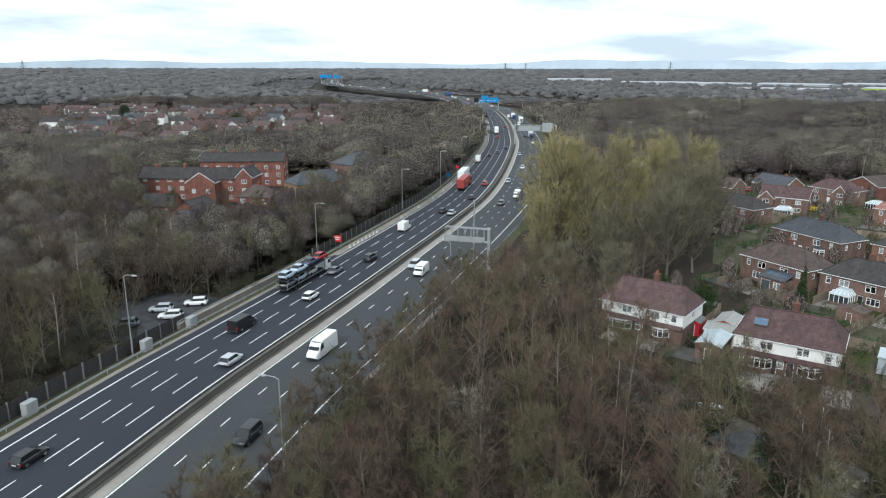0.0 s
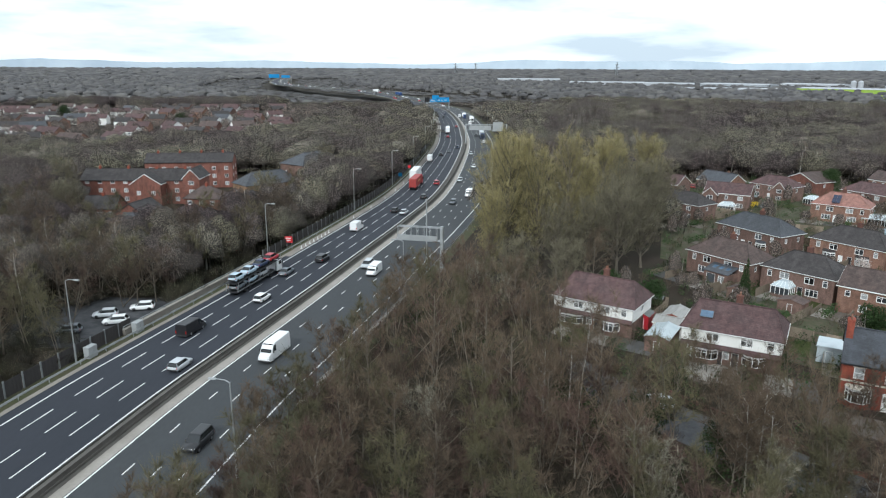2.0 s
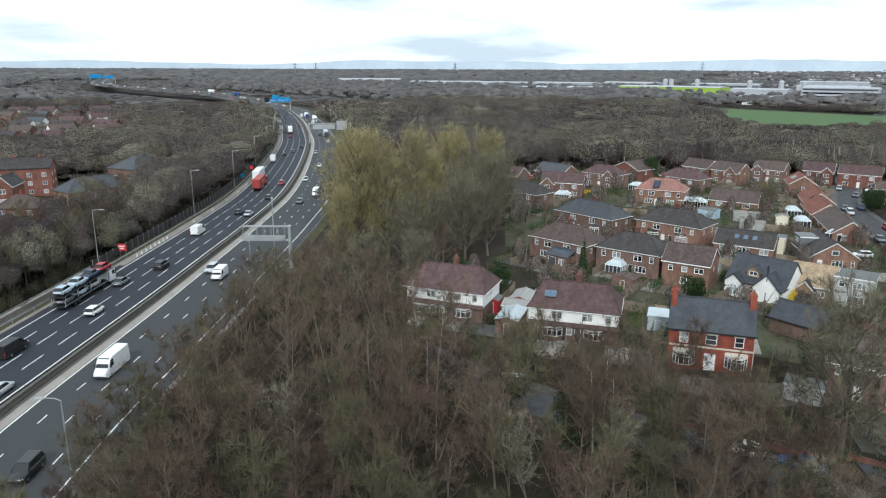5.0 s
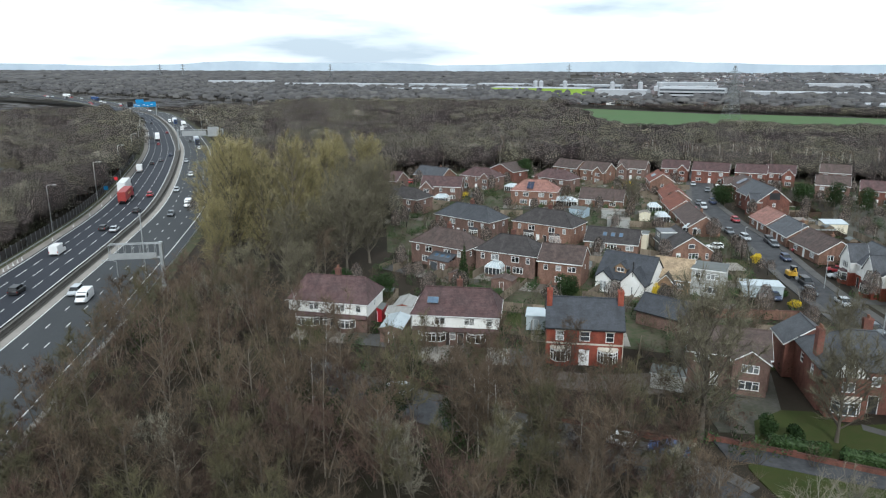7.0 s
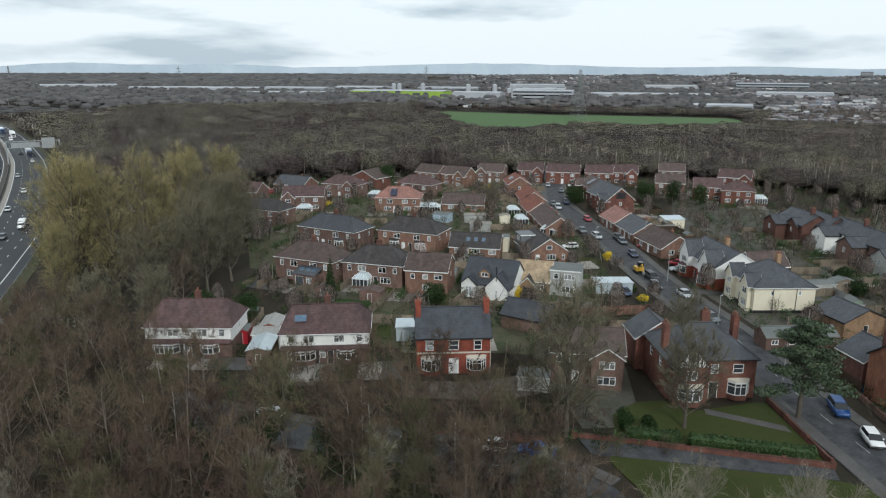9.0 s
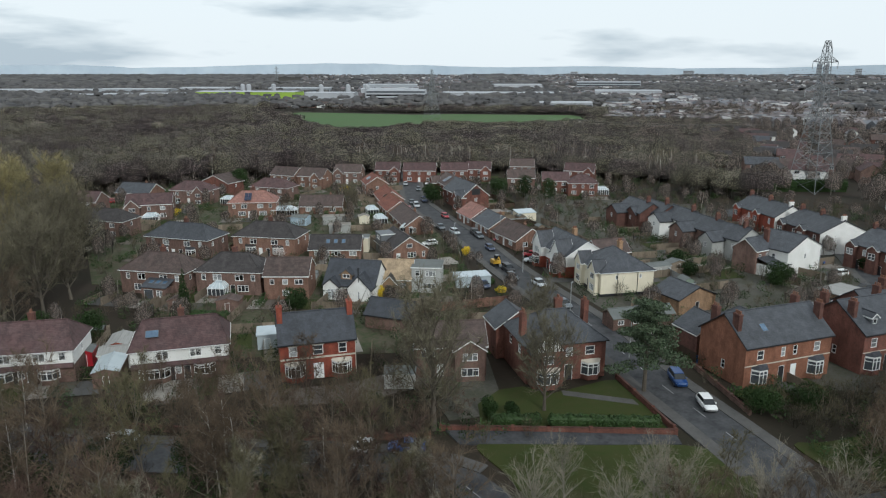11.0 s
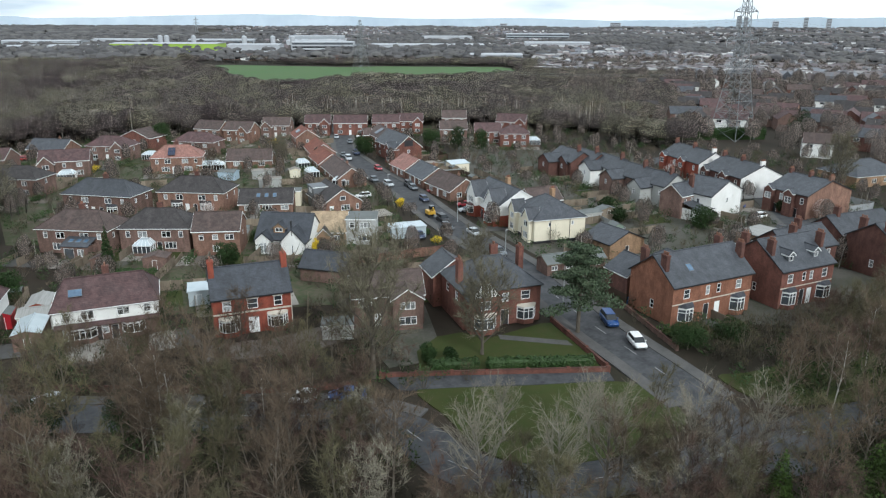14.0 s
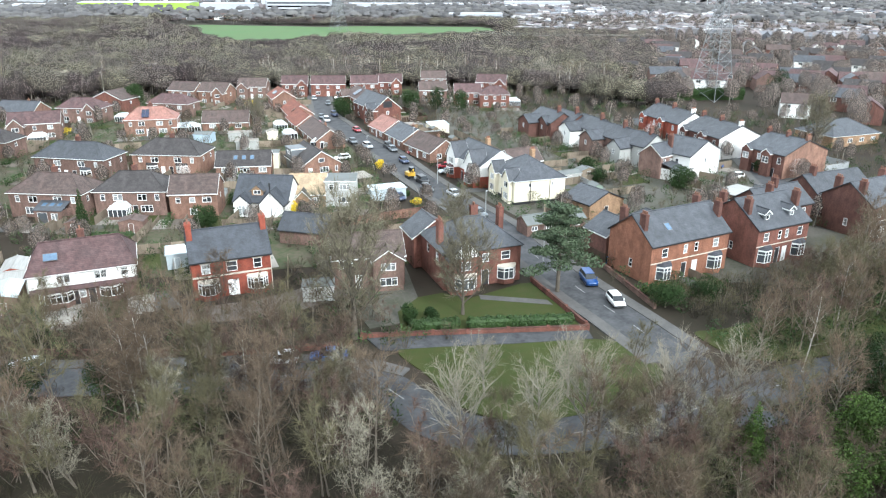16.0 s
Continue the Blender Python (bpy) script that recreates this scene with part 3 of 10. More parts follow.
def row(face, z, h, *spots, style="casement"):
    """Windows of one storey: spots are (place along the wall from its left end, width)."""
    return [(face, x, z, w, h, style) for x, w in spots]


def even(face, z, h, n, width, w, style="casement"):
    return [(face, width * (k + 0.5) / n, z, w, h, style) for k in range(n)]


def block(parent, w, d, eave, rise, roof, wallm, roofm, wins=(), doors=(), ox=0.0, oy=0.0, turn=0.0, over=0.32, upper=None, split=2.7, fascia=WHITE_FRAME, base=0.0, name="wall", inset=0.92):
    """One roofed volume of a house. roof: gable (ridge along its width), front (ridge along its depth), hip, flat or mono."""
    M = pose(ox, oy, 0, 0, 0, turn)
    faces = {
        "front": ((-w / 2, -d / 2, 0), (1, 0, 0), w, (0, -1, 0)),
        "right": ((w / 2, -d / 2, 0), (0, 1, 0), d, (1, 0, 0)),
        "back": ((w / 2, d / 2, 0), (-1, 0, 0), w, (0, 1, 0)),
        "left": ((-w / 2, d / 2, 0), (0, -1, 0), d, (-1, 0, 0)),
    }
    s, s2 = Shape(), Shape()
    for face, (o, u, ln, out) in faces.items():
        holes = [(x, z, ww, hh) for f, x, z, ww, hh, *_ in (*wins, *doors) if f == face]
        if upper is None:
            wall_panel(s, o, u, ln, eave, holes, out)
        else:
            wall_panel(s, o, u, ln, split, [q for q in holes if q[1] < split - 0.4], out)
            wall_panel(s2, (o[0] + out[0] * 0.02, o[1] + out[1] * 0.02, split), u, ln, eave - split, [(x, z - split, ww, hh) for x, z, ww, hh in holes if z >= split - 0.4], out)
    gab = s2 if upper is not None else s
    if roof == "gable":
        for x in (-w / 2, w / 2):
            gab.solid([(x - 0.01, -d / 2, eave), (x - 0.01, d / 2, eave), (x - 0.01, 0, eave + rise)], [(x + 0.01, -d / 2, eave), (x + 0.01, d / 2, eave), (x + 0.01, 0, eave + rise)])
    elif roof == "front":
        for y in (-d / 2, d / 2):
            gab.solid([(-w / 2, y - 0.01, eave), (w / 2, y - 0.01, eave), (0, y - 0.01, eave + rise)], [(-w / 2, y + 0.01, eave), (w / 2, y + 0.01, eave), (0, y + 0.01, eave + rise)])
    part(name, s.moved(M), wallm, parent)
    if upper is not None:
        part("upper_wall", s2.moved(M), upper, parent)
    t, r = 0.13, Shape()
    edge = Shape()
    if roof in ("gable", "front"):
        a, b = (w / 2, d / 2) if roof == "gable" else (d / 2, w / 2)
        k = rise / b
        g = Shape()
        for sgn in (-1, 1):
            lo = eave - over * k
            g.solid([(-a - over * 0.7, sgn * (b + over), lo), (a + over * 0.7, sgn * (b + over), lo), (a + over * 0.7, 0, eave + rise), (-a - over * 0.7, 0, eave + rise)],
                    [(-a - over * 0.7, sgn * (b + over), lo + t), (a + over * 0.7, sgn * (b + over), lo + t), (a + over * 0.7, 0, eave + rise + t), (-a - over * 0.7, 0, eave + rise + t)])
        lo, aa, bb = eave - over * k, a + over * 0.7, b + over
        edge.hoop([(-aa, -bb, lo), (aa, -bb, lo), (aa, 0, eave + rise), (aa, bb, lo), (-aa, bb, lo), (-aa, 0, eave + rise)], 0.04, -0.1, t * 0.6)
        rid = Shape().tube([(-a - over * 0.7, 0, eave + rise + t), (a + over * 0.7, 0, eave + rise + t)], 0.12, 6)
        q = M if roof == "gable" else M @ pose(0, 0, 0, 0, 0, 90)
        part("roof", g.moved(q), roofm, parent)
        part("ridge", rid.moved(q), roofm, parent)
        part("fascia", edge.moved(q), fascia, parent)
    elif roof == "hip":
        a, b = w / 2 + over, d / 2 + over
        if a >= b:
            r0, r1 = (-(a - b * inset), 0), (a - b * inset, 0)
        else:
            r0, r1 = (0, -(b - a * 0.92)), (0, b - a * 0.92)
        lo = eave - over * rise / min(w, d) * 1.6
        top = eave + rise
        c = [(-a, -b), (a, -b), (a, b), (-a, b)]
        r.v = [(x, y, lo) for x, y in c] + [(*r0, top), (*r1, top)] + [(x, y, lo - 0.14) for x, y in c]
        if a >= b:
            r.f = [(0, 1, 5, 4), (1, 2, 5), (2, 3, 4, 5), (3, 0, 4)]
        else:
            r.f = [(0, 1, 4), (1, 2, 5, 4), (2, 3, 5), (3, 0, 4, 5)]
        r.f += [(9, 8, 7, 6), (0, 6, 7, 1), (1, 7, 8, 2), (2, 8, 9, 3), (3, 9, 6, 0)]
        part("roof", r.moved(M), roofm, parent)
        rid = Shape().tube([(*r0, top + 0.03), (*r1, top + 0.03)], 0.11, 5)
        for i, (x, y) in enumerate(c):
            e = (r0 if x < 0 else r1) if a >= b else (r0 if y < 0 else r1)
            rid.tube([(x, y, lo + 0.03), (*e, top + 0.03)], 0.09, 4)
        part("ridge", rid.moved(M), roofm, parent)
        edge.hoop([(-a, -b, lo), (a, -b, lo), (a, b, lo), (-a, b, lo)], 0.06, -0.1, 0.0)
        part("gutter", edge.moved(M), fascia, parent)
    elif roof == "mono":
        r.solid([(-w / 2 - 0.15, -d / 2 - 0.2, eave - 0.05), (w / 2 + 0.15, -d / 2 - 0.2, eave - 0.05), (w / 2 + 0.15, d / 2, eave + rise), (-w / 2 - 0.15, d / 2, eave + rise)],
                [(-w / 2 - 0.15, -d / 2 - 0.2, eave + 0.06), (w / 2 + 0.15, -d / 2 - 0.2, eave + 0.06), (w / 2 + 0.15, d / 2, eave + rise + 0.11), (-w / 2 - 0.15, d / 2, eave + rise + 0.11)])
        part("roof", r.moved(M), roofm, parent)
    else:
        r.box(-w / 2 - 0.15, -d / 2 - 0.15, eave, w / 2 + 0.15, d / 2 + 0.15, eave + 0.18)
        part("roof", r.moved(M), roofm, parent)
        edge.box(-w / 2 - 0.19, -d / 2 - 0.19, eave + 0.0, w / 2 + 0.19, -d / 2 - 0.15, eave + 0.22)
        part("fascia", edge.moved(M), fascia, parent)
    for f, x, z, ww, hh, *style in wins:
        o, u, ln, out = faces[f]
        p = Vector(o) + Vector(u) * x + Vector((0, 0, z)) - Vector(out) * 0.06
        fm, pm = window_meshes(ww, hh, style[0] if style else "casement")
        wob = part("window", fm, None, parent, at=M @ Matrix.Translation(p) @ pose(0, 0, 0, 0, 0, FACE[f]))
        part("pane", pm, None, wob)
    for f, x, z, ww, hh, *dm in doors:
        o, u, ln, out = faces[f]
        p = Vector(o) + Vector(u) * x + Vector((0, 0, z)) - Vector(out) * 0.06
        fm, lm = door_meshes(ww, hh, dm[0] if dm else DARK_TRIM)
        dob = part("door", fm, None, parent, at=M @ Matrix.Translation(p) @ pose(0, 0, 0, 0, 0, FACE[f]))
        part("leaf", lm, None, dob)


def chimney(parent, x, y, z0, z1, material, w=0.6, d=0.95, pots=3):
    s = Shape().box(x - w / 2, y - d / 2, z0, x + w / 2, y + d / 2, z1 - 0.25)
    s.box(x - w / 2 - 0.06, y - d / 2 - 0.06, z1 - 0.25, x + w / 2 + 0.06, y + d / 2 + 0.06, z1 - 0.1)
    s.box(x - w / 2, y - d / 2, z1 - 0.1, x + w / 2, y + d / 2, z1)
    ch = part("chimney", s, material, parent)
    for k in range(pots):
        yy = y + (k - (pots - 1) / 2) * d / max(pots, 1)
        part("chimney_pot", Shape().tube([(x, yy, z1), (x, yy, z1 + 0.3), (x, yy, z1 + 0.45)], [0.13, 0.1, 0.12], 8), CLAY_POT, ch)


def bay(parent, x, y, w, proj, z0, h, wallm, roofm, sill=0.8, roofrise=0.45):
    """A splayed bay window on the front (towards -y) of its house."""
    c = proj * 0.8
    pts = [(x - w / 2, y), (x - w / 2 + c, y - proj), (x + w / 2 - c, y - proj), (x + w / 2, y)]
    def ring(z, g=0.0):
        return [(px + (px - x) / w * 2 * g, py - (g if k in (1, 2) else 0), z) for k, (px, py) in enumerate(pts)]
    b = part("bay", Shape().solid(ring(z0), ring(z0 + sill)), wallm, parent)
    part("bay_head", Shape().solid(ring(z0 + h - 0.25, 0.02), ring(z0 + h, 0.02)), WHITE_FRAME, b)
    part("pane", Shape().solid(ring(z0 + sill, -0.06), ring(z0 + h - 0.25, -0.06)), PANE, b)
    f = Shape()
    for k in range(3):
        a, e = Vector((*pts[k], 0)), Vector((*pts[k + 1], 0))
        ln = (e - a).length
        ang = math.degrees(math.atan2(e.y - a.y, e.x - a.x))
        g = Shape()
        n = max(1, round(ln / 0.8))
        for i in range(n + 1):
            px = ln * i / n
            g.box(px - 0.05, -0.03, z0 + sill, px + 0.05, 0.05, z0 + h - 0.25)
        for zz in (z0 + sill, z0 + h * 0.72, z0 + h - 0.33):
            g.box(0, -0.02, zz, ln, 0.04, zz + 0.08)
        f.join(g.moved(Matrix.Translation((a.x, a.y, 0)) @ pose(0, 0, 0, 0, 0, ang)))
    part("bay_frame", f, WHITE_FRAME, b)
    top = [(x - w / 2 + 0.1, y, z0 + h + roofrise), (x - w / 2 + c + 0.3, y - 0.05, z0 + h + roofrise), (x + w / 2 - c - 0.3, y - 0.05, z0 + h + roofrise), (x + w / 2 - 0.1, y, z0 + h + roofrise)]
    part("bay_roof", Shape().solid(ring(z0 + h, 0.15), top), roofm, b)


def rooflight(parent, x, y, z, w, h, slope, turn=0.0):
    m = pose(x, y, z, 0, 0, turn) @ pose(0, 0, 0, slope, 0, 0)
    s = Shape().box(-w / 2 - 0.06, -h / 2 - 0.06, 0, w / 2 + 0.06, h / 2 + 0.06, 0.09).moved(m)
    r = part("rooflight", s, LEAD, parent)
    part("pane", Shape().box(-w / 2, -h / 2, 0.09, w / 2, h / 2, 0.11).moved(m), PANE_SKY, r)


def solar(parent, x, y, z, nx, ny, slope, turn=0.0):
    for i in range(nx):
        for j in range(ny):
            m = pose(x, y, z, 0, 0, turn) @ pose(0, 0, 0, slope, 0, 0)
            px, py = (i - (nx - 1) / 2) * 1.05, (j - (ny - 1) / 2) * 1.7
            part("solar_panel", Shape().box(px - 0.5, py - 0.82, 0.12, px + 0.5, py + 0.82, 0.17).moved(m), SOLAR, parent)


SOLAR = glass_mat("solar_cells", (0.012, 0.02, 0.055), 0.12)


def conservatory(x, y, rz, w, d, h, label="white-framed glass conservatory with a pale polycarbonate roof"):
    r = root("conservatory", x, y, 0, rz, label, "conservatory", "conservatories")
    part("dwarf_wall", Shape().box(-w / 2, -d / 2, 0, w / 2, d / 2, 0.6), BRICK_BROWN, r)
    part("glazing", Shape().box(-w / 2 + 0.05, -d / 2 + 0.05, 0.6, w / 2 - 0.05, d / 2 - 0.05, h), PANE, r)
    f = Shape()
    n = max(2, round(w / 0.8))
    for i in range(n + 1):
        px = -w / 2 + w * i / n
        f.box(px - 0.04, -d / 2 - 0.02, 0.6, px + 0.04, -d / 2 + 0.06, h)
    m = max(2, round(d / 0.8))
    for i in range(m + 1):
        py = -d / 2 + d * i / m
        for sx in (-w / 2, w / 2):
            f.box(sx - 0.05, py - 0.04, 0.6, sx + 0.05, py + 0.04, h)
    f.box(-w / 2 - 0.06, -d / 2 - 0.06, h - 0.1, w / 2 + 0.06, d / 2, h + 0.03)
    part("frame", f, WHITE_FRAME, r)
    part("roof", Shape().solid([(-w / 2 - 0.1, -d / 2 - 0.1, h + 0.03), (w / 2 + 0.1, -d / 2 - 0.1, h + 0.03), (w / 2 + 0.1, d / 2, h + 0.03), (-w / 2 - 0.1, d / 2, h + 0.03)],
                               [(-w / 4, -d / 6, h + 0.9), (w / 4, -d / 6, h + 0.9), (w / 4, d / 2, h + 0.9), (-w / 4, d / 2, h + 0.9)]), POLY, r)
    ribs = Shape()
    for i in range(n + 1):
        k = i / n - 0.5
        ribs.bar((k * (w + 0.2), -d / 2 - 0.1, h + 0.06), (k * w / 2, -d / 6, h + 0.92), 0.035)
    for i in range(m + 1):
        k = i / m
        for sx in (-1, 1):
            ribs.bar((sx * (w / 2 + 0.1), -d / 2 + d * k, h + 0.06), (sx * w / 4, -d / 6 + d * 2 / 3 * k, h + 0.92), 0.035)
    part("roof_bars", ribs, WHITE_FRAME, r)


def shed(x, y, rz, w, d, h, wallm, roofm, label, roof="front", group="sheds", name="garden_shed", category="shed"):
    r = root(name, x, y, 0, rz, label, category, group)
    block(r, w, d, h, 0.5 if roof != "flat" else 0, roof, wallm, roofm, doors=[("front", w / 2, 0, 0.9, min(1.9, h - 0.1), wallm)], over=0.15, fascia=wallm)
    return r


def house(x, y, rz, label, category="house", group="houses of the estate", name="house"):
    return root(name, x, y, 0, rz, label, category, group)


def fence(x0, y0, x1, y1, h=1.7, material=None, label="weathered brown timber panel fence", step=1.9):
    material = material or WOOD_FENCE
    ln = math.hypot(x1 - x0, y1 - y0)
    n = max(1, round(ln / step))
    r = root("fence", x0, y0, 0, math.degrees(math.atan2(y1 - y0, x1 - x0)), label, "fence", "garden fences")
    pst, pnl = None, None
    sp = ln / n
    for k in range(n + 1):
        pst = pst or Shape().box(-0.05, -0.05, -0.15, 0.05, 0.05, h + 0.08).mesh("post", material)
        part("post", pst, None, r, at=pose(k * sp, 0, 0))
        if k < n:
            if pnl is None:
                lo, hi = [], []
                for b in range(6):
                    x0, x1, yy = 0.05 + (sp - 0.1) * b / 6, 0.05 + (sp - 0.1) * (b + 1) / 6, 0.014 * (b % 2)
                    lo += [(x0, yy), (x1, yy)]
                    hi += [(x0, yy + 0.03), (x1, yy + 0.03)]
                foot = lo + hi[::-1]
                q = Shape().solid([(*c, 0.02) for c in foot], [(*c, h) for c in foot])
                pnl = q.mesh("panel", material)
            part("panel", pnl, None, r, at=pose(k * sp, 0, 0))


def low_wall(x0, y0, x1, y1, h=0.6, material=None, label="low dull red brick garden wall with piers", coping=None):
    ln = math.hypot(x1 - x0, y1 - y0)
    r = root("garden_wall", x0, y0, 0, math.degrees(math.atan2(y1 - y0, x1 - x0)), label, "wall", "garden walls")
    part("masonry", Shape().box(0, -0.12, -0.15, ln, 0.12, h), material or BRICK_RUST, r)
    part("coping", Shape().box(-0.02, -0.17, h, ln + 0.02, 0.17, h + 0.08), coping or BRICK_DARK, r)
    n = max(1, round(ln / 5))
    for k in range(n + 1):
        q = ln * k / n
        part("pier", Shape().box(q - 0.2, -0.2, -0.15, q + 0.2, 0.2, h + 0.2), material or BRICK_RUST, r)


def sheet(name, pts, z, material, label, category, kind="structure", smooth=False):
    if smooth:
        n = len(pts)
        loop = spline([pts[-2], pts[-1], *pts, pts[0], pts[1]], 1.2)
        a = int(np.argmin(((loop - np.array(pts[0])) ** 2).sum(1)))
        ends = [k for k in range(len(loop)) if np.allclose(loop[k], pts[0], atol=1e-6)]
        pts = [tuple(q) for q in loop[ends[0] : ends[-1]]] if len(ends) > 1 else pts
    s = Shape().solid([(x, y, -0.12) for x, y in pts], [(x, y, z) for x, y in pts])
    return tagged(part(name, s, material), label, category, kind=kind)


# ---------------------------------------------------------------- plants
def unit(v):
    return v / np.maximum(np.linalg.norm(v, axis=-1, keepdims=True), 1e-9)


def twigs(rng, base, way, length, width):
    """Thin tapered blades from base points along given ways: one triangle each."""
    side = unit(np.cross(way, rng.normal(size=way.shape)))
    tip = base + way * length[:, None]
    v = np.stack([base - side * width[:, None] / 2, base + side * width[:, None] / 2, tip], 1).reshape(-1, 3)
    return v, np.arange(len(v)).reshape(-1, 3)


def sticks(a, b, ra, rb, sides=3):
    """Tapered prisms between many pairs of points."""
    d = unit(b - a)
    u = unit(np.cross(d, np.array([0.37, 0.81, 0.11])))
    w = np.cross(d, u)
    n = len(a)
    rings = []
    for p, r in ((a, ra), (b, rb)):
        for k in range(sides):
            t = 2 * math.pi * k / sides
            rings.append(p + r[:, None] * (math.cos(t) * u + math.sin(t) * w))
    v = np.stack(rings, 1).reshape(-1, 3)
    f = []
    for k in range(sides):
        j = (k + 1) % sides
        f += [(k, j, sides + j), (k, sides + j, sides + k)]
    f = (np.array(f)[None] + (np.arange(n) * 2 * sides)[:, None, None]).reshape(-1, 3)
    return v, f


def merged(pieces):
    vs, fs, o = [], [], 0
    for v, f in pieces:
        vs.append(v)
        fs.append(f + o)
        o += len(v)
    return np.concatenate(vs), np.concatenate(fs)


def tree_parts(seed, h, spread, trunk=0.13, limbs=13, subs=7, ends=20, rise=0.55, low=0.25, twig=0.04, tl=1.35, stems=1, droop=0.0, limb=0.5):
    """Trunk and limbs, and the crown of fine branches and twigs, of one leafless tree."""
    g = np.random.default_rng(seed)
    wood, crown = [], []
    for st in range(stems):
        lean = g.normal(size=2) * (0.05 if stems == 1 else 0.26)
        z = np.linspace(-0.15, h * 0.82, 7)
        k = np.clip(z / h, 0, 1)
        off = g.normal(size=2) * (0.0 if stems == 1 else 0.35)
        axis = np.stack([off[0] + lean[0] * z + 0.25 * np.sin(k * 5 + seed + st) * k, off[1] + lean[1] * z + 0.25 * np.cos(k * 4 + seed) * k, z], 1)
        rad = trunk / math.sqrt(stems) * (1 - 0.86 * k)
        rad[0] *= 1.35
        wood.append(sticks(axis[:-1], axis[1:], rad[:-1], rad[1:], 6))
        n = max(3, limbs // stems)
        t = low + (0.98 - low) * (np.arange(n) + g.random(n) * 0.7) / n
        a = 2.4 * np.arange(n) + g.random(n) * 1.2 + st
        at = np.stack([np.interp(t * h * 0.82, z, axis[:, i]) for i in range(3)], 1)
        reach = spread * (1.08 - 0.75 * np.abs(t - 0.42) ** 1.1) * (0.72 + 0.4 * g.random(n)) / (1 if stems == 1 else 1.35)
        up = rise + 0.5 * t + 0.25 * g.random(n)
        way = unit(np.stack([np.cos(a), np.sin(a), up], 1))
        mid = at + way * reach[:, None] * 0.5
        way2 = unit(way + np.stack([0 * a, 0 * a, 0.35 - droop + 0 * a], 1) + g.normal(size=(n, 3)) * 0.12)
        end = mid + way2 * reach[:, None] * 0.6
        r0 = trunk * limb * (1.1 - 0.6 * t) / math.sqrt(stems)
        wood.append(sticks(at, mid, r0, r0 * 0.62, 4))
        wood.append(sticks(mid, end, r0 * 0.62, r0 * 0.25, 3))
        # side branches
        q = np.repeat(np.arange(n), subs)
        s = 0.2 + 0.8 * (np.tile(np.arange(subs), n) + g.random(n * subs)) / subs
        lo = s < 0.5
        p = np.where(lo[:, None], at[q] + (mid - at)[q] * (s * 2)[:, None], mid[q] + (end - mid)[q] * (s * 2 - 1)[:, None])
        sw = unit(way2[q] * 0.75 + g.normal(size=(n * subs, 3)) * 0.62 + np.array([0, 0, 0.3 - droop]))
        sl = reach[q] * (0.52 - 0.28 * s) * (0.7 + 0.6 * g.random(n * subs))
        e = p + sw * sl[:, None]
        wood.append(sticks(p, e, r0[q] * 0.34, r0[q] * 0.12, 3))
        # twigs
        q2 = np.repeat(np.arange(n * subs), ends)
        s2 = 0.15 + 0.85 * g.random(len(q2))
        p2 = p[q2] + (e - p)[q2] * s2[:, None]
        w2 = unit(sw[q2] * 0.7 + g.normal(size=(len(q2), 3)) * 0.55 + np.array([0, 0, 0.28 - droop * 1.6]))
        crown.append(twigs(g, p2, w2, tl * (0.5 + 0.9 * g.random(len(q2))), twig * (0.7 + 0.6 * g.random(len(q2)))))
    return merged(wood), merged(crown), merged([p for k, p in enumerate(wood) if k % 4 != 3])


def leaf_cloud(seed, n, size, centres, radii):
    """Small leaves spread through and over a set of ellipsoidal clumps."""
    g = np.random.default_rng(seed)
    centres, radii = np.array(centres, float), np.array(radii, float)
    vol = radii.prod(1) ** (2 / 3)
    q = g.choice(len(centres), n, p=vol / vol.sum())
    d = unit(g.normal(size=(n, 3)))
    p = centres[q] + d * radii[q] * (0.72 + 0.33 * g.random(n) ** 0.7)[:, None]
    nrm = unit(d + g.normal(size=(n, 3)) * 0.6)
    u = unit(np.cross(nrm, g.normal(size=(n, 3))))
    w = np.cross(nrm, u)
    s = size * (0.6 + 0.8 * g.random(n))[:, None]
    v = np.stack([p - u * s, p + w * s * 0.55, p + u * s, p - w * s * 0.55], 1).reshape(-1, 3)
    i = np.arange(n)[:, None] * 4
    return v, np.concatenate([i + np.array([0, 1, 2]), i + np.array([0, 2, 3])], 0)


KINDS = {}
KIND_ARR = {}


def tree_kind(key, bark, tw, **kw):
    wood, crown, main = tree_parts(**kw)
    KIND_ARR[key] = main, crown, bark, tw
    KINDS[key] = fast_mesh("trunk", *wood, bark), fast_mesh("crown", *crown, tw)


for i in range(5):
    tree_kind(("brown", i), BARK, TWIG_BROWN, seed=10 + i, h=11.0 + 0.9 * i, spread=3.6 + 0.25 * i, limbs=14, subs=6, ends=18, stems=1 + i % 2)
for i in range(3):
    tree_kind(("russet", i), BARK, TWIG_RUSSET, seed=30 + i, h=8.0 + i, spread=3.3, limbs=15, subs=6, ends=18, stems=3, trunk=0.11, low=0.12)
for i in range(3):
    tree_kind(("olive", i), BARK, TWIG_OLIVE, seed=50 + i, h=10.5 + i, spread=3.6, limbs=14, subs=6, ends=18, stems=2)
for i in range(3):
    tree_kind(("pale", i), BARK, TWIG_PALE, seed=70 + i, h=9.0 + i, spread=4.4, limbs=26, subs=9, ends=10, stems=2, twig=0.03, tl=0.85, rise=0.95, low=0.12)
for i in range(2):
    tree_kind(("grey", i), BARK_GREY, TWIG_GREY, seed=76 + i, h=11.5 + i, spread=5.4, trunk=0.2, limbs=22, subs=9, ends=13, twig=0.028, tl=1.0, rise=0.8, low=0.24)
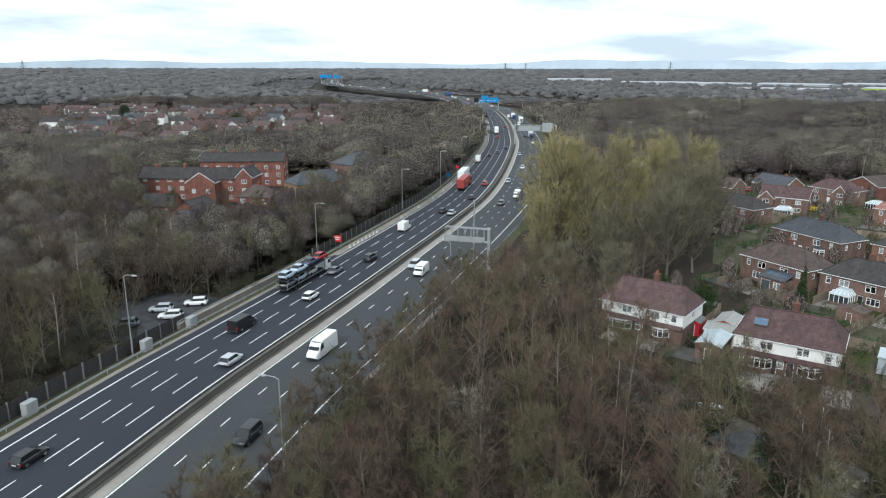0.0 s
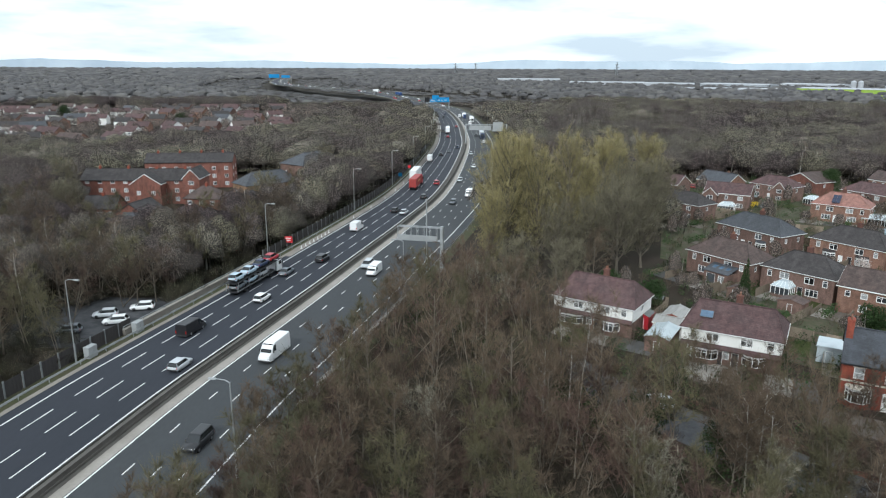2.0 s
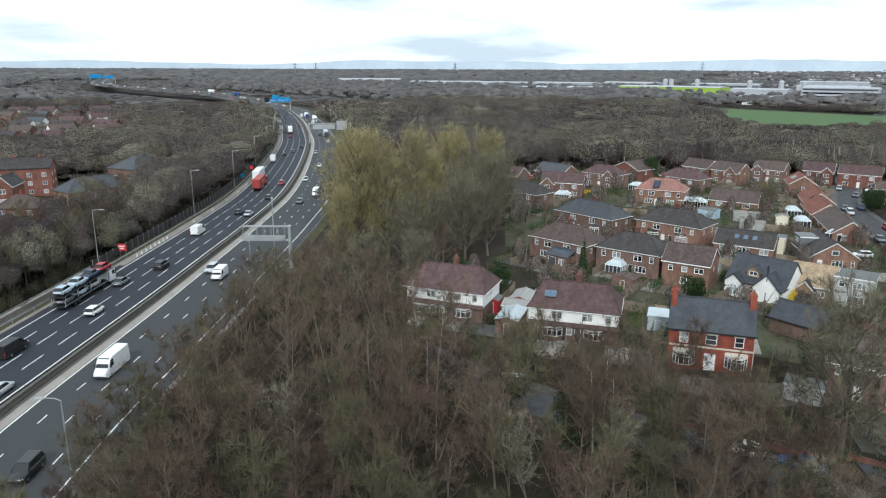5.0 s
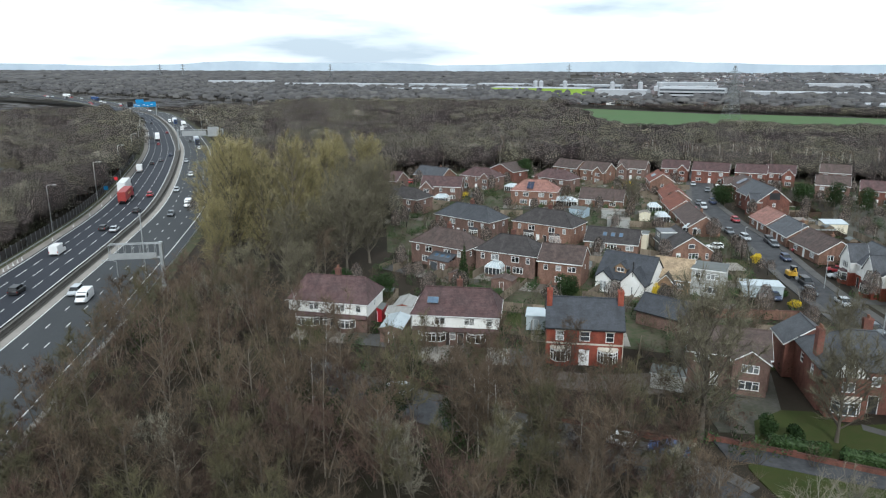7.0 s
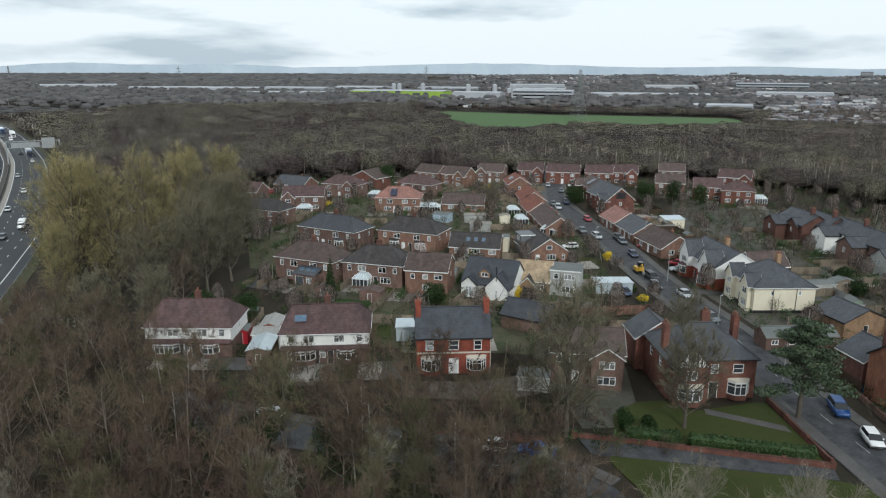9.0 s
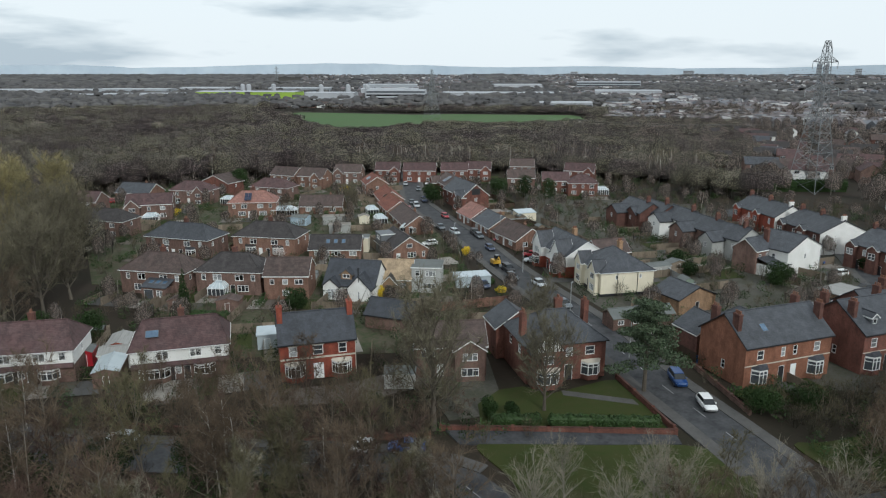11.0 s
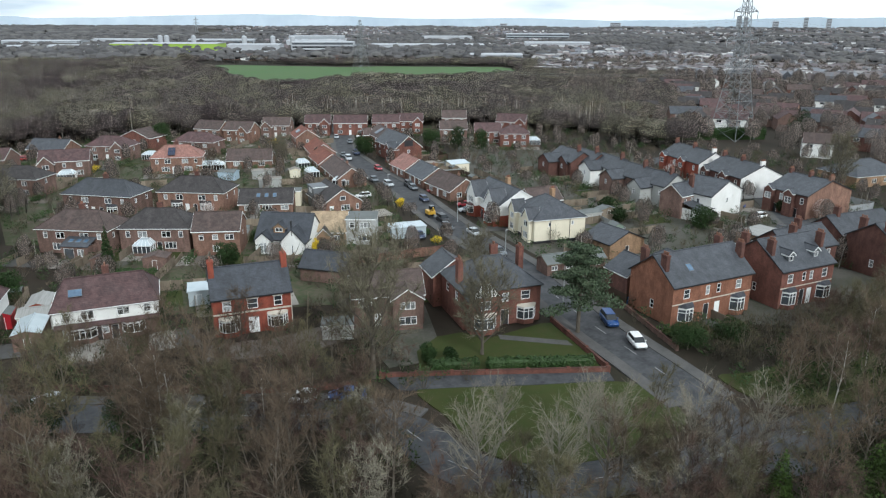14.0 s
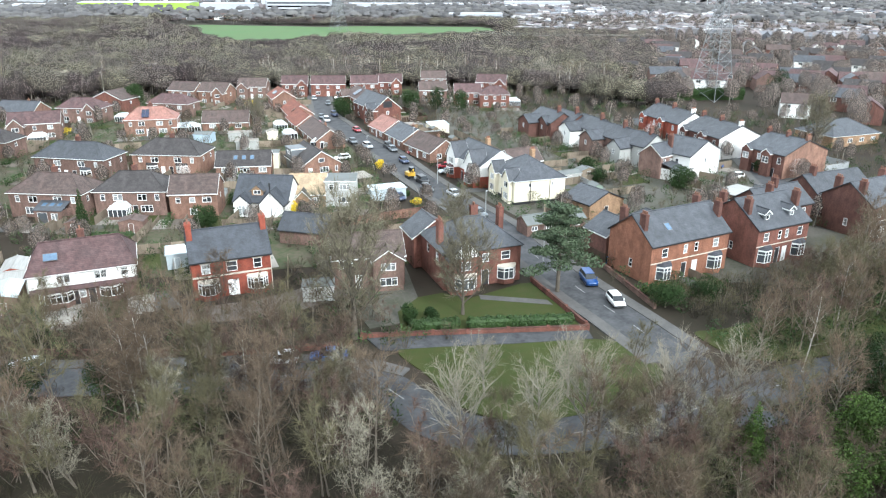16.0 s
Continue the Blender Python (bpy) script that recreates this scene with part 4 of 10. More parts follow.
for i in range(2):
    tree_kind(("birch", i), BARK_PALE, TWIG_BROWN, seed=80 + i, h=14.0 + i, spread=2.4, limbs=16, subs=5, ends=18, limb=0.26, trunk=0.12, low=0.35, droop=0.22, twig=0.03)
for i in range(2):
    tree_kind(("big", i), BARK, TWIG_LICHEN, seed=90 + i, h=16.0 + i, spread=7.0, trunk=0.3, limbs=26, subs=9, ends=25, tl=1.6, twig=0.05, low=0.16, rise=0.8)
for i in range(3):
    tree_kind(("willow", i), BARK, TWIG_WILLOW, seed=100 + i, h=28.0 - 2 * i, spread=8.2, trunk=0.42, limbs=40, subs=10, ends=19, rise=1.35, low=0.05, tl=1.9, twig=0.05)
def shrub_kind(key, bark, tw, seed, h, spread, stems=9, n=90, ln=0.7, width=0.04):
    """A many-stemmed bare shrub: stems fanning from the ground, shoots along them."""
    g = np.random.default_rng(seed)
    a = 2.4 * np.arange(stems)
    k = np.sqrt((np.arange(stems) + 0.5) / stems)
    top = np.stack([np.cos(a) * spread * k, np.sin(a) * spread * k, h * (1.0 - 0.45 * k ** 2) * (0.8 + 0.3 * g.random(stems))], 1)
    foot = top * np.array([0.15, 0.15, 0]) + np.array([0, 0, -0.05])
    wood = sticks(foot, top, np.full(stems, 0.035), np.full(stems, 0.012), 3)
    q = g.integers(0, stems, n)
    s = 0.25 + 0.75 * np.sqrt(g.random(n))
    p = foot[q] + (top - foot)[q] * s[:, None] + g.normal(size=(n, 3)) * 0.12 * spread
    p[:, 2] = np.maximum(p[:, 2], 0.02)
    way = unit(unit(p - np.array([0, 0, h * 0.25])) * 0.8 + g.normal(size=(n, 3)) * 0.6 + np.array([0, 0, 0.35]))
    crown = twigs(g, p, way, ln * (0.6 + 0.8 * g.random(n)), width * (0.7 + 0.6 * g.random(n)))
    KIND_ARR[key] = wood, crown, bark, tw


for i in range(4):
    shrub_kind(("shrub", i), BARK, TWIG_BROWN, 120 + i, 2.3 + 0.3 * i, 1.2, 8, 84, 0.6, 0.052)
    shrub_kind(("bramble", i), BRAMBLE, BRAMBLE, 130 + i, 1.6 + 0.3 * i, 1.6, 7, 78, 0.8, 0.056)
    shrub_kind(("green_shrub", i), BARK, TWIG_OLIVE, 140 + i, 2.2 + 0.3 * i, 1.2, 8, 90, 0.55, 0.062)
LABELS = {
    "shrub": "bare brown garden shrubs",
    "green_shrub": "olive budding garden shrubs",
    "bramble": "tangled brown brambles and saplings",
    "brown": "leafless brown tree with a dense twiggy crown",
    "russet": "leafless thicket of reddish-brown stems",
    "olive": "leafless tree with olive-green mossy twigs",
    "pale": "bare bush with pale lichen-covered branches",
    "grey": "bare tree with a pale grey-tan open crown",
    "birch": "slender bare silver birch with a white trunk",
    "big": "large bare spreading tree with a thick trunk",
    "willow": "tall yellow-green budding willow beside the motorway",
}
SHRUBS = ("russet", "pale")


def tree(kind, i, x, y, scale=1.0, turn=0.0, tall=1.0, lean=0.0, label=""):
    wood, crown = KINDS[kind, i]
    r = root("bush" if kind in SHRUBS else "tree", x, y, -0.12, turn, label or LABELS[kind], "bush" if kind in SHRUBS else "tree", "bare trees of the wood")
    r.matrix_basis = pose(x, y, -0.12, lean, 0, turn) @ Matrix.Diagonal((scale, scale, scale * tall, 1))
    part("trunk", wood, None, r)
    part("crown", crown, None, r)
    return r


def evergreen(x, y, h, rad, label, material=None, seed=0, shape="round", n=1500, size=0.16, name="evergreen_tree", category="tree"):
    g = np.random.default_rng(seed)
    cs, rs = [], []
    if shape == "cone":
        for k in range(16):
            t = 0.08 + 0.92 * k / 15
            cs.append((g.normal() * 0.08, g.normal() * 0.08, h * t * 0.95))
            rs.append((rad * (1.08 - t), rad * (1.08 - t), h * 0.09))
    else:
        for k in range(11):
            d = unit(g.normal(size=3))
            cs.append((d[0] * rad * 0.5, d[1] * rad * 0.5, h * 0.52 + d[2] * h * 0.26))
            rs.append((rad * (0.42 + 0.22 * g.random()), rad * (0.42 + 0.22 * g.random()), h * (0.19 + 0.07 * g.random())))
    r = root(name, x, y, -0.12, float(g.random() * 360), label, category, "evergreens")
    part("trunk", Shape().tube([(0, 0, 0), (0.03, 0, h * 0.4), (0, 0.04, h * 0.75)], [0.05 * h ** 0.6, 0.04 * h ** 0.6, 0.02], 6), BARK, r)
    part("crown", fast_mesh("crown", *leaf_cloud(seed, n, size, cs, rs), material or LEAF_DARK), None, r)


def hedge(x0, y0, x1, y1, w, h, label="dense clipped green hedge", material=None, seed=0):
    ln = math.hypot(x1 - x0, y1 - y0)
    r = root("hedge", x0, y0, -0.1, math.degrees(math.atan2(y1 - y0, x1 - x0)), label, "hedge", "hedges")
    g = np.random.default_rng(seed + 5)
    m = max(3, int(ln / 0.7))
    cs = [(ln * (k + 0.5) / m, g.normal() * 0.06, h * 0.5 + g.normal() * 0.09) for k in range(m)]
    rs = [(0.62, w / 2, h * 0.55)] * m
    part("inner_growth", Shape().cham(0.1, -w * 0.36, 0, ln - 0.1, w * 0.36, h * 0.86, 0.25), material or LEAF_HEDGE, r)
    part("foliage", fast_mesh("foliage", *leaf_cloud(seed, int((420 if h < 3 else 110) * ln * (w + h) / 2.4), 0.13 if h < 3 else 0.26, cs, rs), material or LEAF_HEDGE), None, r)


def pine(x, y, h):
    r = root("pine_tree", x, y, -0.12, 20, "tall dark pine with layered flat boughs and a bare trunk", "tree", "evergreens")
    g = np.random.default_rng(7)
    s = Shape().tube([(0, 0, 0), (0.2, 0, h * 0.4), (0.1, 0.1, h * 0.95)], [0.34, 0.26, 0.08], 8)
    cs, rs = [], []
    for k in range(26):
        t = 0.32 + 0.66 * k / 25
        a = 2.4 * k
        reach = 5.2 * (1.15 - t) * (0.75 + 0.5 * g.random()) + 0.6
        e = (math.cos(a) * reach, math.sin(a) * reach, h * t - 0.1 * reach + 0.3)
        s.bar((0.1, 0, h * t - 0.3), e, 0.06)
        for q in (0.45, 0.75, 1.0):
            cs.append((e[0] * q, e[1] * q, h * t + (e[2] - h * t) * q + 0.2))
            rs.append((1.45, 1.45, 0.42))
    part("trunk", s, BARK, r)
    part("crown", fast_mesh("crown", *leaf_cloud(9, 13000, 0.17, cs, rs), LEAF_PINE), None, r)


def stand_mat(name, stops):
    """Bare twig crowns whose bark colour differs from tree to tree."""
    m = mat(name, (1, 1, 1), (0.8, 0.8, 0.8), rough=0.95, scale=0.5, fine=2.5, bump=0, per_island=0.18, world_space=True, spec=0.1)
    n, l = m.node_tree.nodes, m.node_tree.links
    bs = n["Principled BSDF"]
    at = n.new("ShaderNodeAttribute")
    at.attribute_name = "bark_kind"
    rp = n.new("ShaderNodeValToRGB")
    while len(rp.color_ramp.elements) < len(stops):
        rp.color_ramp.elements.new(0.5)
    for e, (p, c) in zip(rp.color_ramp.elements, stops):
        e.position, e.color = p, (*c, 1)
    l.new(at.outputs["Fac"], rp.inputs["Fac"])
    mu = n.new("ShaderNodeMix")
    mu.data_type, mu.blend_type = "RGBA", "MULTIPLY"
    mu.inputs["Factor"].default_value = 1.0
    l.new(rp.outputs["Color"], mu.inputs[6])
    l.new(bs.inputs["Base Color"].links[0].from_socket, mu.inputs[7])
    l.new(mu.outputs[2], bs.inputs["Base Color"])
    return m


STAND = stand_mat("bare_wood_crowns", ((0.0, (0.068, 0.053, 0.052)), (0.3, (0.094, 0.077, 0.07)), (0.5, (0.115, 0.099, 0.083)), (0.75, (0.122, 0.11, 0.078)), (1.0, (0.175, 0.158, 0.126))))
STAND_LACE = lacy(STAND, "bare_wood_crowns_lace", 2.6, 0.5, (1, 1, 0.6))
# The same crowns greyed and cooled: aerial haze put into the bark colours.
STAND_HAZED = stand_mat("hazed_wood_crowns", ((0.0, (0.088, 0.086, 0.088)), (0.5, (0.112, 0.107, 0.106)), (1.0, (0.14, 0.134, 0.126))))


def stand(name, label, spots, puffs, blades, width, seed, limbs=4, material=None, up=0.3):
    """A wood too large to count: each tree a trunk, limbs and a crown of brushy twig clumps rounded by fine twigs. spots: x, y, height, radius."""
    g = np.random.default_rng(seed)
    sp = np.array(spots, float)
    m = len(sp)
    h, r = sp[:, 2], sp[:, 3]
    foot = np.stack([sp[:, 0], sp[:, 1], np.full(m, -0.2)], 1)
    heart = foot + np.stack([g.normal(size=m) * 0.4, g.normal(size=m) * 0.4, h * 0.55], 1)
    half = np.stack([r, r, h * 0.42], 1)
    kind = np.array([0.5 + 0.55 * noise.noise((x / 38, y / 38, 9.0)) + 0.35 * noise.noise((x / 130, y / 130, 4.0)) for x, y in sp[:, :2]]) + g.normal(size=m) * 0.2
    kind = np.clip(kind, 0, 1)
    pieces, shades, marks, tints = [], [], [], []

    def add(v, f, shade, mark, owner):
        pieces.append((v, f))
        shades.append(unit(shade + np.array([0, 0, up])))
        marks.append(np.full(len(f), mark, np.int32))
        tints.append(owner)
    # rounded clumps of fine twigs over the crown
    nu = 6 if puffs > 5 else 5
    dd = np.array([(math.cos(e) * math.cos(2 * math.pi * (k + j * 0.5) / nu), math.cos(e) * math.sin(2 * math.pi * (k + j * 0.5) / nu), math.sin(e)) for j, e in enumerate((-0.55, 0.45)) for k in range(nu)] + [(0, 0, 1)])
    tri = []
    for k in range(nu):
        a, b = k, (k + 1) % nu
        tri += [(a, b, nu + a), (b, nu + b, nu + a), (nu + a, nu + b, 2 * nu)]
    tri = np.array(tri)
    q = np.repeat(np.arange(m), puffs)
    j = np.tile(np.arange(puffs), m) + g.random(len(q)) * 0.7
    zz = (1 - 1.6 * (j + 0.2) / puffs) if puffs > 1 else 0.0 * j
    az = 2.4 * j + np.repeat(g.random(m) * 6.3, puffs)
    ring = np.sqrt(np.maximum(0.02, 1 - zz * zz))
    out = np.stack([ring * np.cos(az), ring * np.sin(az), zz], 1)
    pc = heart[q] + out * half[q] * (0.0 if puffs == 1 else 0.55 + 0.15 * g.random((len(q), 1)))
    pr = r[q] * (1.0 if puffs == 1 else 0.55) * (0.75 + 0.5 * g.random(len(q)))
    ph = h[q] * (0.36 if puffs == 1 else 0.15 + 0.08 * g.random(len(q)))
    size = np.stack([pr, pr, ph], 1)
    v = pc[:, None] + dd[None] * size[:, None] * (0.82 + 0.36 * g.random((len(q), len(dd), 1)))
    shade = unit(dd[None] * 0.9 + out[:, None] * 0.7)
    add(v.reshape(-1, 3), (tri[None] + (np.arange(len(q)) * len(dd))[:, None, None]).reshape(-1, 3), shade.reshape(-1, 3), 0, np.repeat(kind[q], len(tri)))
    # fine shoots standing out of the clumps
    if blades:
        t = np.repeat(np.arange(len(q)), blades)
        d = unit(g.normal(size=(len(t), 3)) + out[t] * 0.75 + np.array([0, 0, 0.35]))
        base = pc[t] + d * (size[t] * 0.7)
        way = unit(d + np.array([0, 0, 0.4]) + g.normal(size=d.shape) * 0.25)
        ln = pr[t] * (0.4 + 0.5 * g.random(len(t)))
        side = unit(np.cross(way, g.normal(size=way.shape))) * (width * (0.6 + 0.8 * g.random(len(t))))[:, None] / 2
        v = np.stack([base - side, base + side, base + way * ln[:, None]], 1).reshape(-1, 3)
        add(v, np.arange(len(v)).reshape(-1, 3), np.repeat(unit(d * 0.7 + out[t] * 0.8), 3, axis=0), 2, kind[q[t]])
    # trunks and limbs
    top = heart + np.array([0, 0, 1.0]) * (h * 0.34)[:, None]
    v, f = sticks(foot, top, 0.1 + 0.012 * h, np.full(m, 0.05), 3)
    add(v, f, unit(g.normal(size=v.shape)), 1, np.zeros(len(f)))
    if limbs:
        w = np.repeat(np.arange(m), limbs)
        az = 6.283 * g.random(len(w))
        a = foot[w] + (top - foot)[w] * (0.3 + 0.35 * g.random(len(w)))[:, None]
        b = heart[w] + np.stack([np.cos(az) * r[w] * 0.75, np.sin(az) * r[w] * 0.75, h[w] * (0.05 + 0.25 * g.random(len(w)))], 1)
        v, f = sticks(a, b, np.full(len(w), 0.09), np.full(len(w), 0.04), 3)
        add(v, f, unit(g.normal(size=v.shape)), 1, np.zeros(len(f)))
    v, f = merged(pieces)
    v[:, 2] += 24.0 * np.maximum(0, (np.hypot(v[:, 0], v[:, 1]) - 1500) / 3300) ** 1.2
    me = fast_mesh(name, v, f, material or STAND_LACE, np.concatenate(shades))
    me.materials.append(BARK_WOODS)
    me.materials.append(STAND)
    me.polygons.foreach_set("material_index", np.concatenate(marks))
    me.attributes.new("bark_kind", "FLOAT", "FACE").data.foreach_set("value", np.concatenate(tints).astype(np.float32))
    return tagged(part(name, me, None), label, "woodland", kind="stuff")


def wood_mass(name, label, spots, n_tw, width, tl, material, seed, bark=True, lobes=2, lace=None, res=(6, 3)):
    """A stretch of leafless growth too large to count: lacy twig crowns, stems and fine shoots in one mesh. spots: x, y, height, radius."""
    g = np.random.default_rng(seed)
    spots = np.array(spots, float)
    m = len(spots)
    # lobed crowns
    nu, nv = res
    q = np.repeat(np.arange(m), lobes)
    h, r = spots[q, 2], spots[q, 3]
    off = unit(g.normal(size=(len(q), 3)) * np.array([1, 1, 0.5])) * (0.0 if lobes == 1 else 0.5)
    c = np.stack([spots[q, 0] + off[:, 0] * r, spots[q, 1] + off[:, 1] * r, h * (0.5 + 0.22 * off[:, 2])], 1)
    k = 1.0 if lobes == 1 else 0.74
    rad = np.stack([r * k, r * k, h * 0.5 * (k + 0.1)], 1) * (0.85 + 0.3 * g.random((len(q), 1)))
    el = np.radians(np.linspace(-32, 62 if nv > 2 else 45, nv))
    az = 2 * math.pi * np.arange(nu) / nu
    d = np.array([(math.cos(e) * math.cos(a + 0.4 * j), math.cos(e) * math.sin(a + 0.4 * j), math.sin(e)) for j, e in enumerate(el) for a in az] + [(0, 0, 1)])
    lump = 0.87 + 0.26 * g.random((len(q), len(d), 1))
    v = (c[:, None] + d[None] * rad[:, None] * lump).reshape(-1, 3)
    tri = []
    for j in range(nv - 1):
        for i in range(nu):
            a, b = j * nu + i, j * nu + (i + 1) % nu
            tri += [(a, b, b + nu), (a, b + nu, a + nu)]
    tri += [((nv - 1) * nu + i, (nv - 1) * nu + (i + 1) % nu, nv * nu) for i in range(nu)]
    f = (np.array(tri)[None] + (np.arange(len(q)) * len(d))[:, None, None]).reshape(-1, 3)
    pieces = [(v, f)]
    shades = [unit(unit(d[None] / rad[:, None]) + np.array([0, 0, 0.45])).reshape(-1, 3)]
    n_dome, n_shoot = len(f), 0
    # fine shoots over the crowns
    if n_tw:
        t = np.repeat(np.arange(len(q)), max(1, n_tw // lobes))
        d = unit(g.normal(size=(len(t), 3)))
        d[:, 2] = np.abs(d[:, 2]) * 1.1 - 0.2
        p = c[t] + d * rad[t] * (0.75 + 0.3 * g.random(len(t)))[:, None]
        way = unit(d * 0.45 + g.normal(size=p.shape) * 0.35 + np.array([0, 0, 0.75]))
        ln, wd = tl * (0.5 + g.random(len(t))), width * (0.6 + 0.8 * g.random(len(t)))
        side = unit(np.cross(d, way)) * wd[:, None] / 2
        v = np.stack([p - side, p + side, p + way * ln[:, None]], 1).reshape(-1, 3)
        n_shoot = len(t)
        pieces.append((v, np.arange(len(v)).reshape(-1, 3)))
        shades.append(np.repeat(unit(unit(d / rad[t]) + np.array([0, 0, 0.45])), 3, axis=0))
    if bark:
        w = np.repeat(np.arange(m), 2)
        a = np.stack([spots[w, 0] + g.normal(size=2 * m) * 1.2, spots[w, 1] + g.normal(size=2 * m) * 1.2, 0 * spots[w, 0] - 0.2], 1)
        b = a + np.stack([g.normal(size=2 * m) * 0.7, g.normal(size=2 * m) * 0.7, spots[w, 2] * 0.95], 1)
        pieces.append(sticks(a, b, 0.06 + 0.1 * g.random(2 * m), 0.03 + 0 * spots[w, 2], 3))
        shades.append(unit(g.normal(size=pieces[-1][0].shape)))
    v, f = merged(pieces)
    d = np.hypot(v[:, 0], v[:, 1])
    v[:, 2] += 24.0 * np.maximum(0, (d - 1500) / 3300) ** 1.2
    me = fast_mesh(name, v, f, lace or material, np.concatenate(shades))
    me.materials.append(material)
    me.materials.append(BARK_WOODS)
    me.polygons.foreach_set("material_index", np.select([np.arange(len(f)) < n_dome, np.arange(len(f)) < n_dome + n_shoot], [0, 1], 2).astype(np.int32))
    return tagged(part(name, me, None), label, "woodland", kind="stuff")


def tree_stuff(label, items, keep=1.0, seed=0):
    """Many bare trees past counting, joined: items of kind, variant, x, y, scale, turn."""
    g = np.random.default_rng(seed)
    for bark, tw, word in sorted({KIND_ARR[k, i][2:4] + (k,) for k, i, *_ in items}, key=lambda e: e[2]):
        pieces, marks = [], []
        for k, i, x, y, sc, turn in items:
            if k != word:
                continue
            wood, crown = KIND_ARR[k, i][:2]
            ca, sa = math.cos(radians(turn)), math.sin(radians(turn))
            rot = np.array([[ca, -sa, 0], [sa, ca, 0], [0, 0, 1]]).T * sc
            n = int(len(crown[1]) * keep)
            pick = g.permutation(len(crown[1]))[:n]
            cv = crown[0][crown[1][pick]].reshape(-1, 3)
            for (v, f), mk in ((wood, 0), ((cv, np.arange(n * 3).reshape(-1, 3)), 1)):
                pieces.append((v @ rot + np.array([x, y, -0.12]), f))
                marks.append(np.full(len(f), mk, np.int32))
        me = fast_mesh("woodland", *merged(pieces), bark)
        me.materials.append(tw)
        me.polygons.foreach_set("material_index", np.concatenate(marks))
        tagged(part("woodland", me, None), LABELS[word].replace(" tree", " trees") + " " + label if len(LABELS[word].split()) < 7 else label, "woodland", kind="stuff")


# ---------------------------------------------------------------- vehicles (front towards +y)
def wheel_mesh(r, w):
    t = Shape().tube([(-w / 2, 0, 0), (-w / 2 + 0.03, 0, 0), (w / 2 - 0.03, 0, 0), (w / 2, 0, 0)], [r * 0.9, r, r, r * 0.9], 14)
    rim = Shape().tube([(-w / 2 - 0.012, 0, 0), (w / 2 + 0.012, 0, 0)], r * 0.62, 10)
    return t.mesh("wheel", RUBBER, True), rim.mesh("rim", RIM)


WHEELS = {"car": wheel_mesh(0.32, 0.2), "van": wheel_mesh(0.35, 0.22), "truck": wheel_mesh(0.5, 0.3)}


def add_wheels(r, kind, xs, ys, rad):
    t, rim = WHEELS[kind]
    away = r.matrix_basis.translation.xy.length > 125
    for y in ys:
        for x in xs:
            w = part("wheel", t, None, r, at=pose(x, y, rad))
            if not away:
                part("rim", rim, None, w)


CARS = {}


